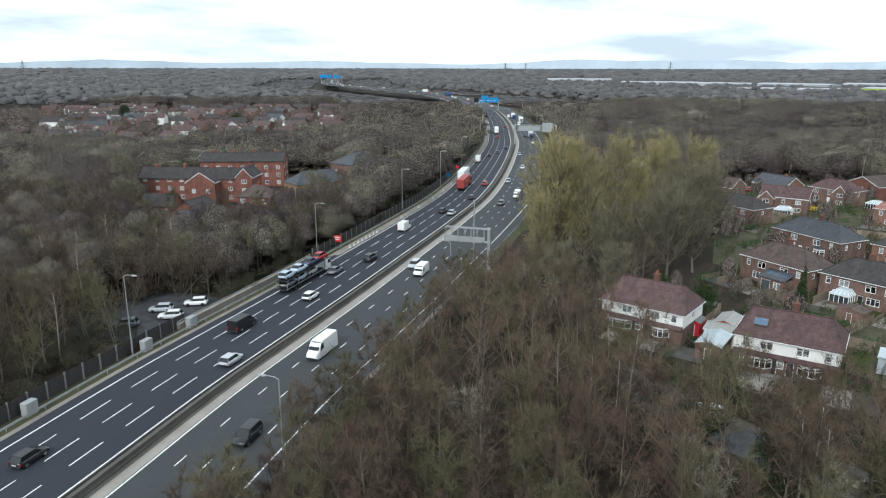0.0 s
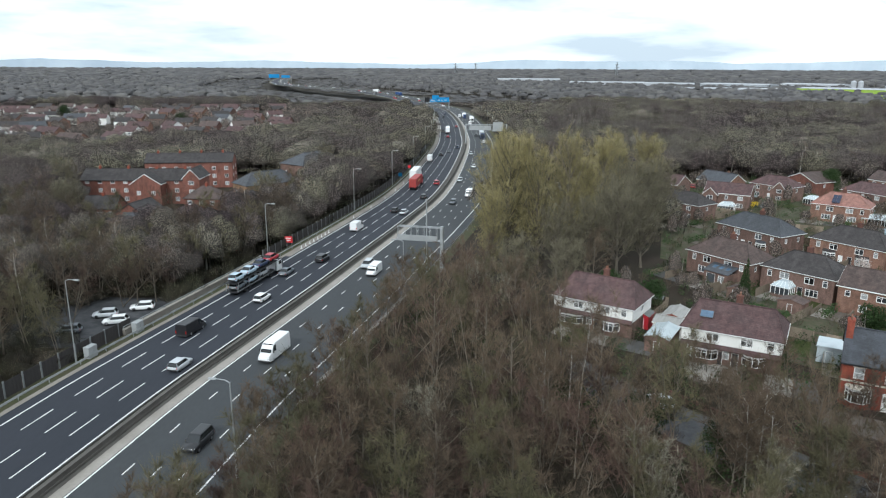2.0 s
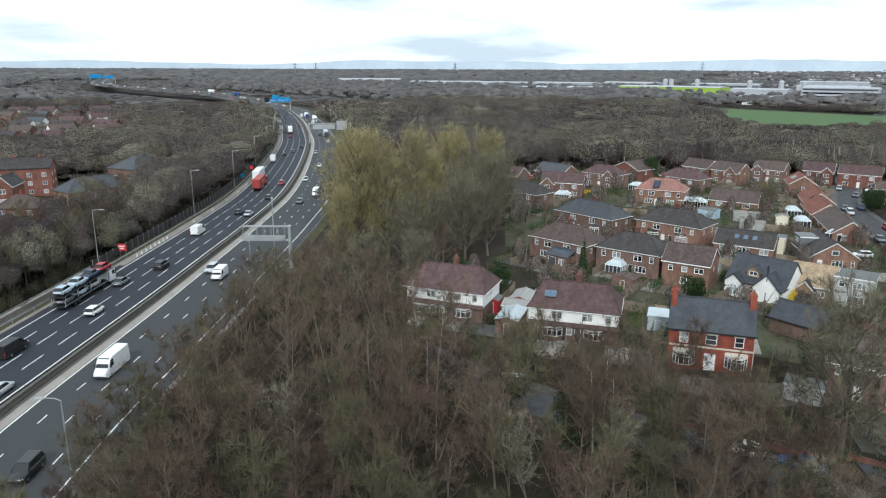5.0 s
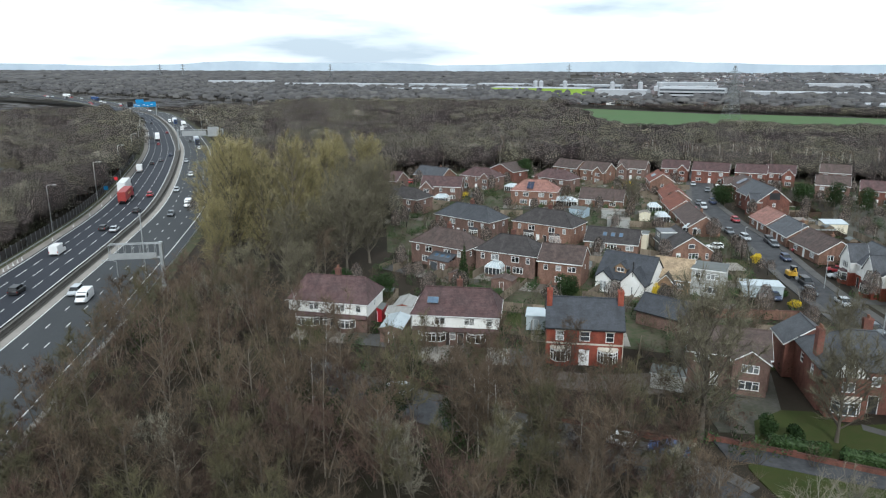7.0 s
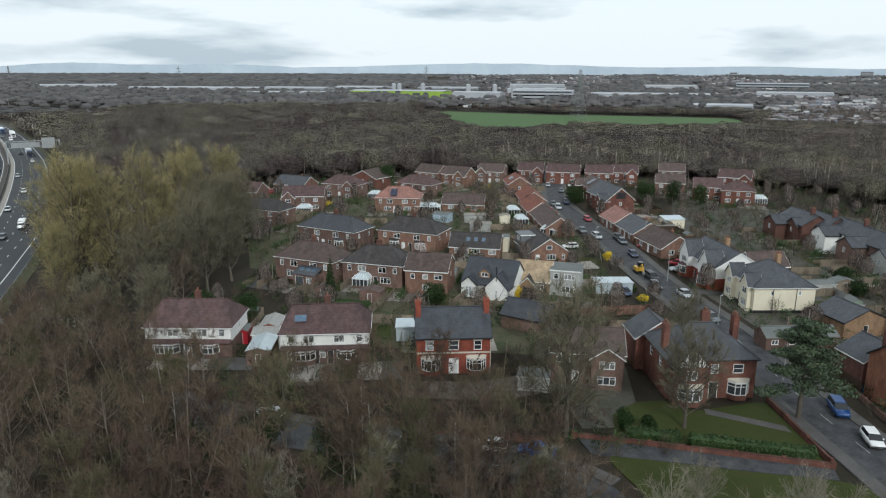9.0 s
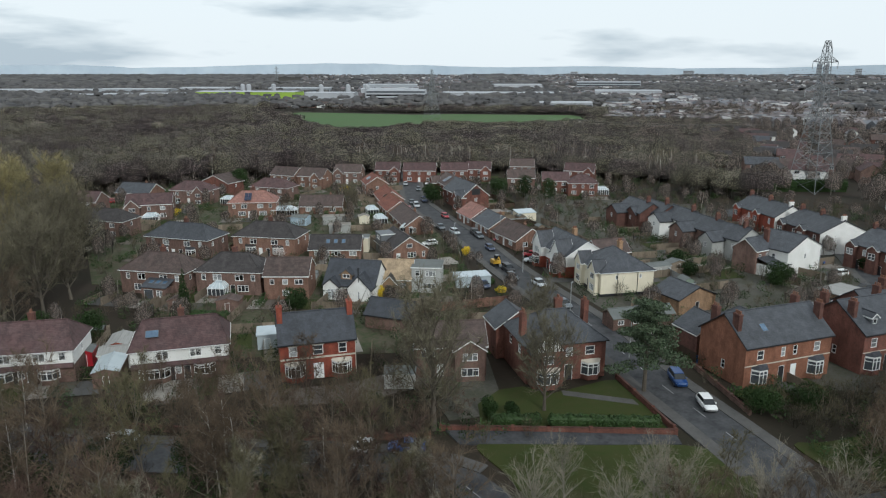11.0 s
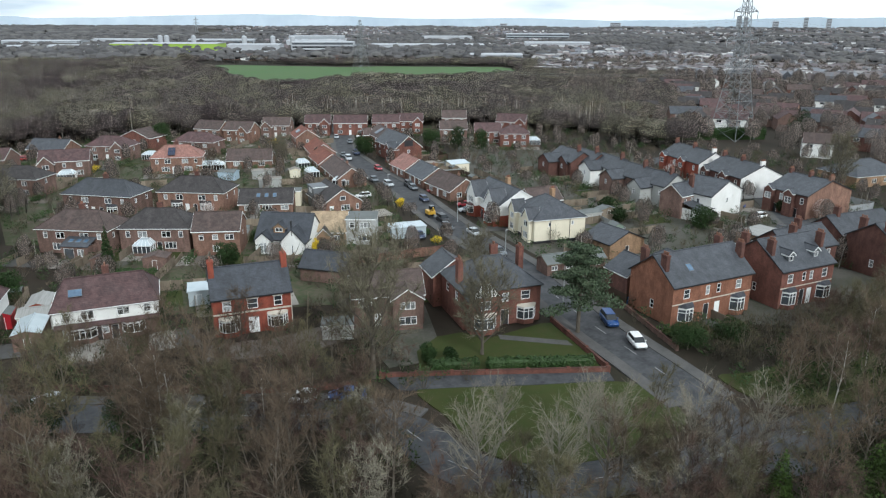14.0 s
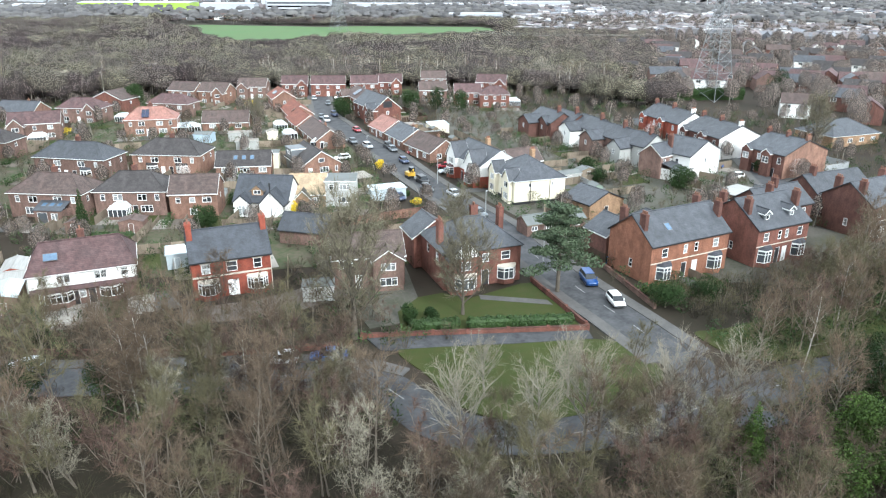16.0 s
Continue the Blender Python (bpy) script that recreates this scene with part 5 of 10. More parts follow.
def car_meshes(style, colour):
    """Body, glass, roof and trim meshes of one car style: hatch, saloon, suv, estate or pickup."""
    key = style, colour.name
    if key in CARS:
        return CARS[key]
    L, W, H = {"hatch": (4.1, 1.76, 1.46), "saloon": (4.6, 1.82, 1.44), "suv": (4.5, 1.88, 1.68), "estate": (4.7, 1.82, 1.5), "pickup": (5.3, 1.9, 1.8)}[style]
    belt = 0.62 * H
    b = Shape()
    rings = []
    st = [(-0.5, 0.82, 0.42, 0.9), (-0.47, 0.95, 0.28, 0.98), (-0.38, 1, 0.2, 1), (-0.1, 1, 0.19, 1), (0.16, 1, 0.19, 1.0), (0.3, 1, 0.2, 0.94), (0.42, 0.96, 0.24, 0.86), (0.48, 0.86, 0.3, 0.76), (0.5, 0.72, 0.4, 0.62)]
    for t, ww, lo, hi in st:
        w, y = W / 2 * ww, L * t
        zt = belt * hi
        rings.append([(-w * 0.92, y, lo), (w * 0.92, y, lo), (w, y, lo + 0.18), (w, y, zt - 0.16), (w * 0.9, y, zt), (-w * 0.9, y, zt), (-w, y, zt - 0.16), (-w, y, lo + 0.18)])
    b.loft(rings)
    y0, y1, y2, y3 = {"hatch": (-0.485, -0.36, 0.08, 0.27), "saloon": (-0.36, -0.2, 0.06, 0.25), "suv": (-0.485, -0.42, 0.1, 0.27), "estate": (-0.485, -0.4, 0.08, 0.26), "pickup": (-0.12, -0.08, 0.12, 0.26)}[style]
    wb, wt = W / 2 * 0.9, W / 2 * 0.7
    gl = Shape().solid([(-wb, L * y0, belt - 0.02), (wb, L * y0, belt - 0.02), (wb * 0.97, L * y3, belt * 0.95), (-wb * 0.97, L * y3, belt * 0.95)], [(-wt, L * y1, H - 0.05), (wt, L * y1, H - 0.05), (wt, L * y2, H - 0.05), (-wt, L * y2, H - 0.05)])
    rf = Shape().loft([[(-wt - 0.05, L * y1 - 0.12, H - 0.07), (wt + 0.05, L * y1 - 0.12, H - 0.07), (wt + 0.05, L * y2 + 0.06, H - 0.07), (-wt - 0.05, L * y2 + 0.06, H - 0.07)],
                       [(-wt - 0.02, L * y1 - 0.08, H - 0.02), (wt + 0.02, L * y1 - 0.08, H - 0.02), (wt + 0.02, L * y2, H - 0.02), (-wt - 0.02, L * y2, H - 0.02)],
                       [(-wt + 0.15, L * y1 + 0.05, H), (wt - 0.15, L * y1 + 0.05, H), (wt - 0.15, L * y2 - 0.1, H), (-wt + 0.15, L * y2 - 0.1, H)]])
    for sx in (-1, 1):
        for ya, top, wide in ((y0, L * y1 - 0.12, 0.3), (y3, L * y2 + 0.06, -0.16)):
            pa, pb, pc = (sx * (wt + 0.05), top, H - 0.07), (sx * (wb + 0.02), L * ya, belt - 0.03), (sx * (wb + 0.02), L * ya + wide, belt - 0.03)
            rf.poly([pa, pb, pc] if sx * wide > 0 else [pa, pc, pb])
    rf.weld()
    hl = Shape().cham(-0.2, -0.05, 0, 0.2, 0.06, 0.16, 0.03).mesh("headlight", LAMP_CLEAR)
    tl = Shape().cham(-0.16, -0.05, 0, 0.16, 0.05, 0.2, 0.03).mesh("tail_light", LAMP_RED)
    mr = Shape().cham(-0.11, -0.06, 0, 0.11, 0.06, 0.14, 0.03).mesh("wing_mirror", colour)
    bp = Shape().cham(-W * 0.44, -0.07, 0, W * 0.44, 0.07, 0.2, 0.04).mesh("bumper", DARK_TRIM)
    pl = Shape().box(-0.26, -0.012, 0, 0.26, 0.012, 0.11).mesh("plate", PAINT_LINE)
    CARS[key] = b.mesh("body", colour, True), gl.mesh("glazing", GLASS_CAR), rf.mesh("roof", colour), hl, tl, mr, bp, pl, (L, W, H, belt)
    return CARS[key]


def car(style, colour, x, y, rz, label, group="cars", z=0.03):
    b, gl, rf, hl, tl, mr, bp, pl, (L, W, H, belt) = car_meshes(style, colour)
    r = root("car", x, y, z, rz, label, "car", group)
    near = math.hypot(x, y) < 150
    body = part("body", b, None, r)
    part("glazing", gl, None, r)
    part("roof", rf, None, r)
    for sx in (-1, 1):
        part("headlight", hl, None, r, at=pose(sx * W * 0.33, L * 0.465, belt * 0.6, 0, 0, -sx * 18))
        part("tail_light", tl, None, r, at=pose(sx * W * 0.38, -L * 0.48, belt * 0.66))
        if near:
            part("wing_mirror", mr, None, r, at=pose(sx * W * 0.52, L * 0.17, belt * 0.98))
    part("bumper", bp, None, r, at=pose(0, -L * 0.49, 0.32))
    part("bumper", bp, None, r, at=pose(0, L * 0.475, 0.3))
    if near:
        part("plate", pl, None, r, at=pose(0, -L * 0.508, 0.56))
    add_wheels(r, "car", (-W / 2 + 0.1, W / 2 - 0.1), (-L * 0.3, L * 0.31), 0.32)
    return r


def van(colour, x, y, rz, label, L=5.6, H=2.4, box=None, group="vans", z=0.03):
    """A panel van, or with box a cab carrying a box body of that length."""
    r = root("van", x, y, z, rz, label, "van", group)
    W = 2.0
    cab0 = L / 2 - 2.3
    rings = []
    back = -L / 2 if box is None else cab0
    prof = [(back, H), (cab0, H), (cab0 + 0.6, H - 0.05), (cab0 + 1.05, H * 0.82), (cab0 + 1.5, H * 0.54), (L / 2 - 0.12, H * 0.44), (L / 2, H * 0.3)]
    if box is not None:
        prof = [(q, min(h, 2.1)) for q, h in prof]
    for q, h in prof:
        w = W / 2 * (1 if q < L / 2 - 0.5 else 0.93)
        rings.append([(-w, q, 0.3), (w, q, 0.3), (w, q, h * 0.52), (w * 0.9, q, h - 0.08), (w * 0.8, q, h), (-w * 0.8, q, h), (-w * 0.9, q, h - 0.08), (-w, q, h * 0.52)])
    part("body", Shape().loft(rings), colour, r)
    hc = H if box is None else 2.1
    g = Shape().solid([(-0.84, cab0 + 1.52, hc * 0.55), (0.84, cab0 + 1.52, hc * 0.55), (0.84, cab0 + 1.57, hc * 0.55), (-0.84, cab0 + 1.57, hc * 0.55)], [(-0.74, cab0 + 0.66, hc * 0.93), (0.74, cab0 + 0.66, hc * 0.93), (0.74, cab0 + 0.72, hc * 0.95), (-0.74, cab0 + 0.72, hc * 0.95)])
    part("windscreen", g, GLASS_CAR, r)
    for sx in (-1, 1):
        part("side_window", Shape().solid([(sx * 1.0, cab0 + 0.2, hc * 0.56), (sx * 1.02, cab0 + 0.2, hc * 0.56), (sx * 1.02, cab0 + 1.3, hc * 0.56), (sx * 1.0, cab0 + 1.3, hc * 0.56)], [(sx * 0.9, cab0 + 0.2, hc * 0.88), (sx * 0.94, cab0 + 0.2, hc * 0.88), (sx * 0.94, cab0 + 0.75, hc * 0.88), (sx * 0.9, cab0 + 0.75, hc * 0.88)]), GLASS_CAR, r)
        part("wing_mirror", Shape().cham(sx * 1.13 - 0.1, cab0 + 1.2, hc * 0.55, sx * 1.13 + 0.1, cab0 + 1.32, hc * 0.7, 0.03), DARK_TRIM, r)
        part("headlight", Shape().cham(sx * 0.72 - 0.16, L / 2 - 0.12, 0.7, sx * 0.72 + 0.16, L / 2 + 0.01, 0.95, 0.03), LAMP_CLEAR, r)
        part("tail_light", Shape().cham(sx * 0.9 - 0.08, -L / 2 - 0.03, 0.75, sx * 0.9 + 0.08, -L / 2 + 0.03, 1.2, 0.02), LAMP_RED, r)
    part("bumper", Shape().cham(-0.95, L / 2 - 0.16, 0.3, 0.95, L / 2 + 0.04, 0.55, 0.05), DARK_TRIM, r)
    part("bumper", Shape().cham(-0.95, -L / 2 - 0.08, 0.3, 0.95, -L / 2 + 0.06, 0.5, 0.05), DARK_TRIM, r)
    if box is not None:
        part("box_body", Shape().cham(-1.08, -L / 2, 0.85, 1.08, -L / 2 + box, H, 0.06), colour, r)
        part("chassis", Shape().box(-0.5, -L / 2 + 0.1, 0.5, 0.5, cab0, 0.85), DARK_TRIM, r)
        part("tail_lift", Shape().box(-1.0, -L / 2 - 0.12, 0.45, 1.0, -L / 2, 0.75), GALV, r)
    add_wheels(r, "van", (-0.88, 0.88), (-L * 0.27, L * 0.31), 0.35)


def cab(r, colour, y0, H=3.5):
    """A tractor cab from y0 forwards."""
    rings = [[(-1.22, y0 + q, 0.55), (1.22, y0 + q, 0.55), (1.25, y0 + q, 1.6), (1.2, y0 + q, h - 0.1), (1.05, y0 + q, h), (-1.05, y0 + q, h), (-1.2, y0 + q, h - 0.1), (-1.25, y0 + q, 1.6)] for q, h in ((0, H - 0.3), (0.5, H), (1.5, H - 0.15), (2.05, 2.9), (2.25, 1.9))]
    part("cab", Shape().loft(rings), colour, r)
    part("windscreen", Shape().solid([(-1.05, y0 + 2.22, 1.75), (1.05, y0 + 2.22, 1.75), (1.05, y0 + 2.3, 1.75), (-1.05, y0 + 2.3, 1.75)], [(-1.0, y0 + 2.0, 2.75), (1.0, y0 + 2.0, 2.75), (1.0, y0 + 2.1, 2.78), (-1.0, y0 + 2.1, 2.78)]), GLASS_CAR, r)
    part("grille", Shape().cham(-0.8, y0 + 2.2, 0.75, 0.8, y0 + 2.3, 1.55, 0.04), DARK_TRIM, r)
    part("bumper", Shape().cham(-1.2, y0 + 2.1, 0.35, 1.2, y0 + 2.36, 0.75, 0.06), colour, r)
    for sx in (-1, 1):
        part("side_window", Shape().box(sx * 1.24 - 0.02, y0 + 0.9, 1.75, sx * 1.24 + 0.02, y0 + 1.85, 2.5), GLASS_CAR, r)
        part("wing_mirror", Shape().cham(sx * 1.42 - 0.1, y0 + 1.9, 1.7, sx * 1.42 + 0.1, y0 + 2.05, 2.5, 0.03), DARK_TRIM, r)
        part("headlight", Shape().cham(sx * 0.95 - 0.18, y0 + 2.28, 0.5, sx * 0.95 + 0.18, y0 + 2.38, 0.7, 0.02), LAMP_CLEAR, r)
    part("chassis", Shape().box(-0.45, y0 - 2.6, 0.6, 0.45, y0 + 1.5, 0.95), DARK_TRIM, r)


def lorry(x, y, rz, label, cabc, boxc, L=13.2, H=4.0, ribs=True, group="lorries", stripe=None, z=0.03):
    r = root("lorry", x, y, z, rz, label, "lorry", group)
    y0 = -8.2
    tr = part("trailer", Shape().cham(-1.25, y0, 1.15, 1.25, y0 + L, H, 0.05), boxc, r)
    part("trailer_frame", Shape().box(-0.5, y0 + 0.2, 0.75, 0.5, y0 + L - 0.3, 1.15), DARK_TRIM, r)
    rb = Shape()
    if ribs:
        for k in range(23):
            q = y0 + 0.4 + (L - 0.8) * k / 22
            for sx in (-1, 1):
                rb.box(sx * 1.255 - 0.02, q - 0.04, 1.3, sx * 1.255 + 0.02, q + 0.04, H - 0.15)
        part("ribs", rb, boxc, tr)
    part("tail_gate", Shape().box(-1.18, y0 - 0.04, 1.2, -0.02, y0, H - 0.12).box(0.02, y0 - 0.04, 1.2, 1.18, y0, H - 0.12), boxc, tr)
    if stripe:
        for sx in (-1, 1):
            part("lettering_bar", Shape().box(sx * 1.285 - 0.01, y0 + L * 0.35, 2.5, sx * 1.285 + 0.01, y0 + L * 0.7, 3.1), stripe, tr)
    for sx in (-1, 1):
        part("side_guard", Shape().box(sx * 1.2 - 0.03, y0 + 4.5, 0.55, sx * 1.2 + 0.03, y0 + 9.0, 0.95), GALV_DULL, r)
        part("tail_light", Shape().box(sx * 0.95 - 0.2, y0 - 0.06, 0.85, sx * 0.95 + 0.2, y0 - 0.01, 1.0), LAMP_RED, r)
    cab(r, cabc, y0 + L + 0.5)
    add_wheels(r, "truck", (-1.05, 1.05), (y0 + 1.7, y0 + 3.0, y0 + 4.3, y0 + L - 0.6, y0 + L + 1.9), 0.5)
    return r


def transporter(x, y, rz, z=0.03):
    r = root("car_transporter", x, y, z, rz, "two-deck car transporter lorry with a dark steel frame", "lorry", "lorries")
    cab(r, P_WHITE, 7.2, 2.9)
    low = Shape().box(-1.2, -9.0, 0.75, 1.2, 6.6, 0.95)
    part("lower_deck", low, DARK_TRIM, r)
    part("upper_deck", Shape().solid([(-1.2, -9, 2.45), (1.2, -9, 2.45), (1.2, 9.4, 2.75), (-1.2, 9.4, 2.75)], [(-1.2, -9, 2.57), (1.2, -9, 2.57), (1.2, 9.4, 2.87), (-1.2, 9.4, 2.87)]), DARK_TRIM, r)
    for sx in (-1, 1):
        for q in (-8.8, -4.6, -0.4, 3.0, 6.4):
            part("post", Shape().bar((sx * 1.22, q, 0.8), (sx * 1.22, q + 0.4, 2.6), 0.09), STEEL_DARK, r)
        part("side_rail", Shape().bar((sx * 1.24, -9, 1.0), (sx * 1.24, 6.6, 1.0), 0.06), STEEL_DARK, r)
    add_wheels(r, "truck", (-1.05, 1.05), (-5.6, -4.2, 4.6, 8.4), 0.5)
    m = pose(x, y, z, 0, 0, rz)
    load = [("hatch", P_ICE, -6.6, 2.66, "pale blue"), ("saloon", P_ICE, -1.9, 2.74, "pale blue"), ("saloon", P_NAVY, 2.8, 2.82, "navy blue"), ("hatch", P_RED, 7.3, 2.9, "dark red"), ("hatch", P_GREY, -6.5, 0.98, "grey"), ("hatch", P_ICE, -2.0, 0.98, "pale blue"), ("hatch", P_SILVER, 2.6, 0.98, "silver")]
    for style, c, q, zz, word in load:
        p = m @ Vector((0, q, zz))
        car(style, c, p.x, p.y, rz, f"{word} car loaded on the transporter", "cars on the transporter", z=p.z)


# ---------------------------------------------------------------- streets, lawns, drives
STREET = spline([(232, 222), (217, 205), (198, 186), (179, 166), (161, 140), (146.5, 115.6), (131.3, 94.2), (120.3, 77.2), (109, 58.6), (98.8, 45.3), (92.2, 36.4), (86.3, 27.3), (81, 19.5), (75.5, 12), (70, 5)], 3.0)
MAIN = spline([(23, 92), (30, 79.5), (39.5, 66.5), (46.5, 57.5), (52, 49), (53.8, 42), (51.8, 35), (52.6, 28.2), (57.8, 21.4), (65, 15), (73, 10), (84, 2.5), (100, -8), (140, -28), (200, -55)], 3.0)
CROSS = spline([(232, 78), (214, 52), (196, 33), (172, 22), (158, 10), (150, -20), (140, -50)], 3.0)
for nm, path, w, lab in (("street", STREET, 3.0, "grey patched asphalt residential street"), ("main_road", MAIN, 3.0, "wet grey asphalt road under bare trees"), ("cross_street", CROSS, 3.2, "narrow grey asphalt street between terraces")):
    tagged(part(nm, ribbon(path, -w, w, {"street": 0.006, "main_road": 0.0, "cross_street": 0.003}[nm]), ASPHALT_LANE), lab, "road", kind="structure")
    for side in (-1, 1):
        if nm == "main_road" and side == 1:
            continue
        p = {"street": path[: int(len(path) * 0.955)], "main_road": path[: int(len(path) * 0.24)], "cross_street": path}[nm]
        a, b = sorted((side * w, side * (w + 1.9)))
        tagged(part("pavement", ribbon(p, a, b, 0.1, thick=0.22), PAVING), "flagged pavement with a raised kerb", "pavement", kind="structure")


def street_marks():
    s = Shape()
    for path, lo, hi in ((STREET, 0.72, 0.95), (MAIN, 0.15, 0.45)):
        nn = normals(path)
        k = int(len(path) * lo)
        while k < len(path) * hi - 2:
            a, b, n = path[k], path[k] * 0.25 + path[k + 1] * 0.75, nn[k]
            s.poly([(*(a - n * 0.06), 0.012), (*(a + n * 0.06), 0.012), (*(b + n * 0.06), 0.012), (*(b - n * 0.06), 0.012)])
            k += 2
    tagged(part("street_dashes", s, PAINT_FADED), "faded broken white centre line of the street", "road marking", kind="stuff")


street_marks()
sheet("lawn_island", [(61.4, 46.4), (58.6, 40), (56.4, 36), (55.2, 32), (56.2, 27.6), (59.9, 23.2), (65.6, 19.2), (71, 17.2), (74.5, 17.5), (77, 20), (78.6, 23.5), (77.8, 27.3), (70.4, 35.9), (65.8, 41.5)], 0.06, LAWN, "mown green lawn on the corner verge", "lawn", smooth=True)
sheet("verge_corner", [(86.8, 17.2), (90, 14.4), (99, 9), (112, 4), (120, -2), (108, -7), (94, -1), (85.5, 7), (83.5, 11.5)], 0.04, LAWN, "rough grass verge at the street corner", "lawn", smooth=True)
sheet("path_hedge", [(60.2, 48.2), (61.4, 46.6), (65.8, 41.7), (70.4, 36.1), (77.8, 27.5), (79.6, 29.0), (70.0, 41.2), (64.1, 48.7), (61.6, 51.6)], 0.08, ASPHALT_LANE, "grey asphalt footpath below the garden wall", "pavement")
sheet("garden_villa", [(65.4, 48.8), (71, 42.0), (80.2, 30.2), (84.6, 35.6), (89.4, 42.4), (88.4, 43.5), (79.4, 47.1), (78.7, 51.5), (75.5, 53.5), (70, 53)], 0.03, LAWN, "green front lawn of the brick villa", "lawn")
sheet("drive_brown", [(64, 53), (69.5, 49.5), (75, 53), (84, 62), (78, 66), (68, 60)], 0.024, YARD, "worn brown gravel drive beside the villa", "drive")
sheet("drive_villa", [(80.0, 45.6), (81.2, 46.6), (85.2, 37.6), (84.2, 36.2)], 0.05, PAVING, "grey path across the villa lawn", "path")
sheet("drive_red", [(51, 74), (61, 65), (72, 62), (70, 69), (62, 72), (54, 78)], 0.03, GRAVEL, "brown gravel drive before the red brick house", "drive")
sheet("drive_white", [(38, 88), (43, 85), (46, 90), (42, 93)], 0.03, GRAVEL, "pale paved drive before the semi-detached houses", "drive")
sheet("lawn_back", [(84, 75), (93, 66), (99, 72), (92, 82)], 0.02, LAWN, "small back lawn behind the villa", "lawn")
sheet("lawn_far", [(150, 215), (162, 204), (168, 212), (156, 224)], 0.02, LAWN, "green back garden lawn", "lawn")
sheet("lawn_bungalow", [(108, 244), (118, 232), (128, 240), (118, 254)], 0.02, LAWN, "green lawn before the bungalow", "lawn")
sheet("lawn_corner", [(122, 106), (128, 103), (131, 108), (126, 113)], 0.02, LAWN, "green corner lawn beside the street", "lawn")
sheet("lawn_terrace", [(151, 50), (157, 46), (161, 51), (155, 55)], 0.02, LAWN, "small green back lawn", "lawn")
sheet("yard_parking", [(104, 116), (112, 108), (117, 114), (109, 122)], 0.02, PAVING, "grey concrete forecourt behind the bungalow", "yard")
sheet("yard_estate", [(60, 150), (100, 105), (135, 112), (170, 160), (215, 205), (200, 235), (140, 262), (95, 240)], -0.05, GARDEN, "patchwork of winter gardens between the houses", "gardens")
sheet("yard_terraces", [(100, 30), (128, 78), (150, 100), (215, 145), (235, 90), (215, 20), (160, -10), (112, 8)], -0.06, YARD, "paved back yards between the terraces", "yards")
sheet("yard_near", [(50, 100), (88, 62), (98, 72), (112, 100), (70, 142)], -0.055, GARDEN, "back gardens behind the older houses", "gardens")
sheet("parking_underpass", [(-65, 105), (-39, 103), (-41, 127), (-67, 130)], -0.05, ASPHALT_LANE, "grey car park beside the embankment", "car park")


def facing(x0, y0, x1, y1, d):
    """The centre, turn and width of a house whose front runs from one point to the other."""
    w = math.hypot(x1 - x0, y1 - y0)
    a = math.atan2(y1 - y0, x1 - x0)
    return (x0 + x1) / 2 - math.sin(a) * d / 2, (y0 + y1) / 2 + math.cos(a) * d / 2, math.degrees(a), w


def white_semi(x, y, rz, w, d, label):
    r = house(x, y, rz, label, "house", "white semi-detached houses")
    wins = row("front", 3.35, 1.25, (w * 0.12, 1.0), (w * 0.32, 1.7), (w * 0.66, 1.7), (w * 0.89, 1.0)) + row("front", 0.9, 1.3, (w * 0.47, 0.9)) + even("back", 3.3, 1.2, 4, w, 1.2) + even("left", 3.3, 1.1, 1, d, 0.8) + even("right", 3.3, 1.1, 1, d, 0.8)
    block(r, w, d, 5.1, 3.1, "hip", BRICK_BROWN, TILE_PLUM, wins, doors=[("front", w * 0.4, 0, 1.0, 2.1, DARK_TRIM), ("front", w * 0.56, 0, 1.0, 2.1, DARK_TRIM)], inset=0.4, upper=RENDER_WHITE, split=2.65)
    bay(r, -w * 0.27, -d / 2, 4.3, 0.9, 0, 2.45, BRICK_BROWN, TILE_PLUM)
    bay(r, w * 0.24, -d / 2, 3.0, 0.9, 0, 2.45, BRICK_BROWN, TILE_PLUM)
    part("pent_roof", Shape().solid([(-w / 2, -d / 2 - 0.7, 2.5), (w / 2, -d / 2 - 0.7, 2.5), (w / 2, -d / 2 - 0.03, 2.5), (-w / 2, -d / 2 - 0.03, 2.5)], [(-w / 2, -d / 2 - 0.65, 2.56), (w / 2, -d / 2 - 0.65, 2.56), (w / 2, -d / 2 - 0.03, 3.0), (-w / 2, -d / 2 - 0.03, 3.0)]), TILE_PLUM, r)
    chimney(r, 0.2, 0.6, 7.0, 9.4, BRICK_DARK, 0.9, 0.7, 4)
    return r


x, y, rz, w = facing(26.3, 110.8, 37.5, 102.0, 9)
white_semi(x, y, rz, 13.6, 9, "white-rendered semi-detached pair half hidden by bare trees")
x, y, rz, w = facing(42.0, 94.9, 53.7, 87.3, 9)
r = white_semi(x, y, rz, 13.6, 9, "white-rendered semi-detached pair with bay windows and a plum tiled roof")
rooflight(r, -w * 0.27, -2.6, 6.75, 1.7, 1.1, 38)

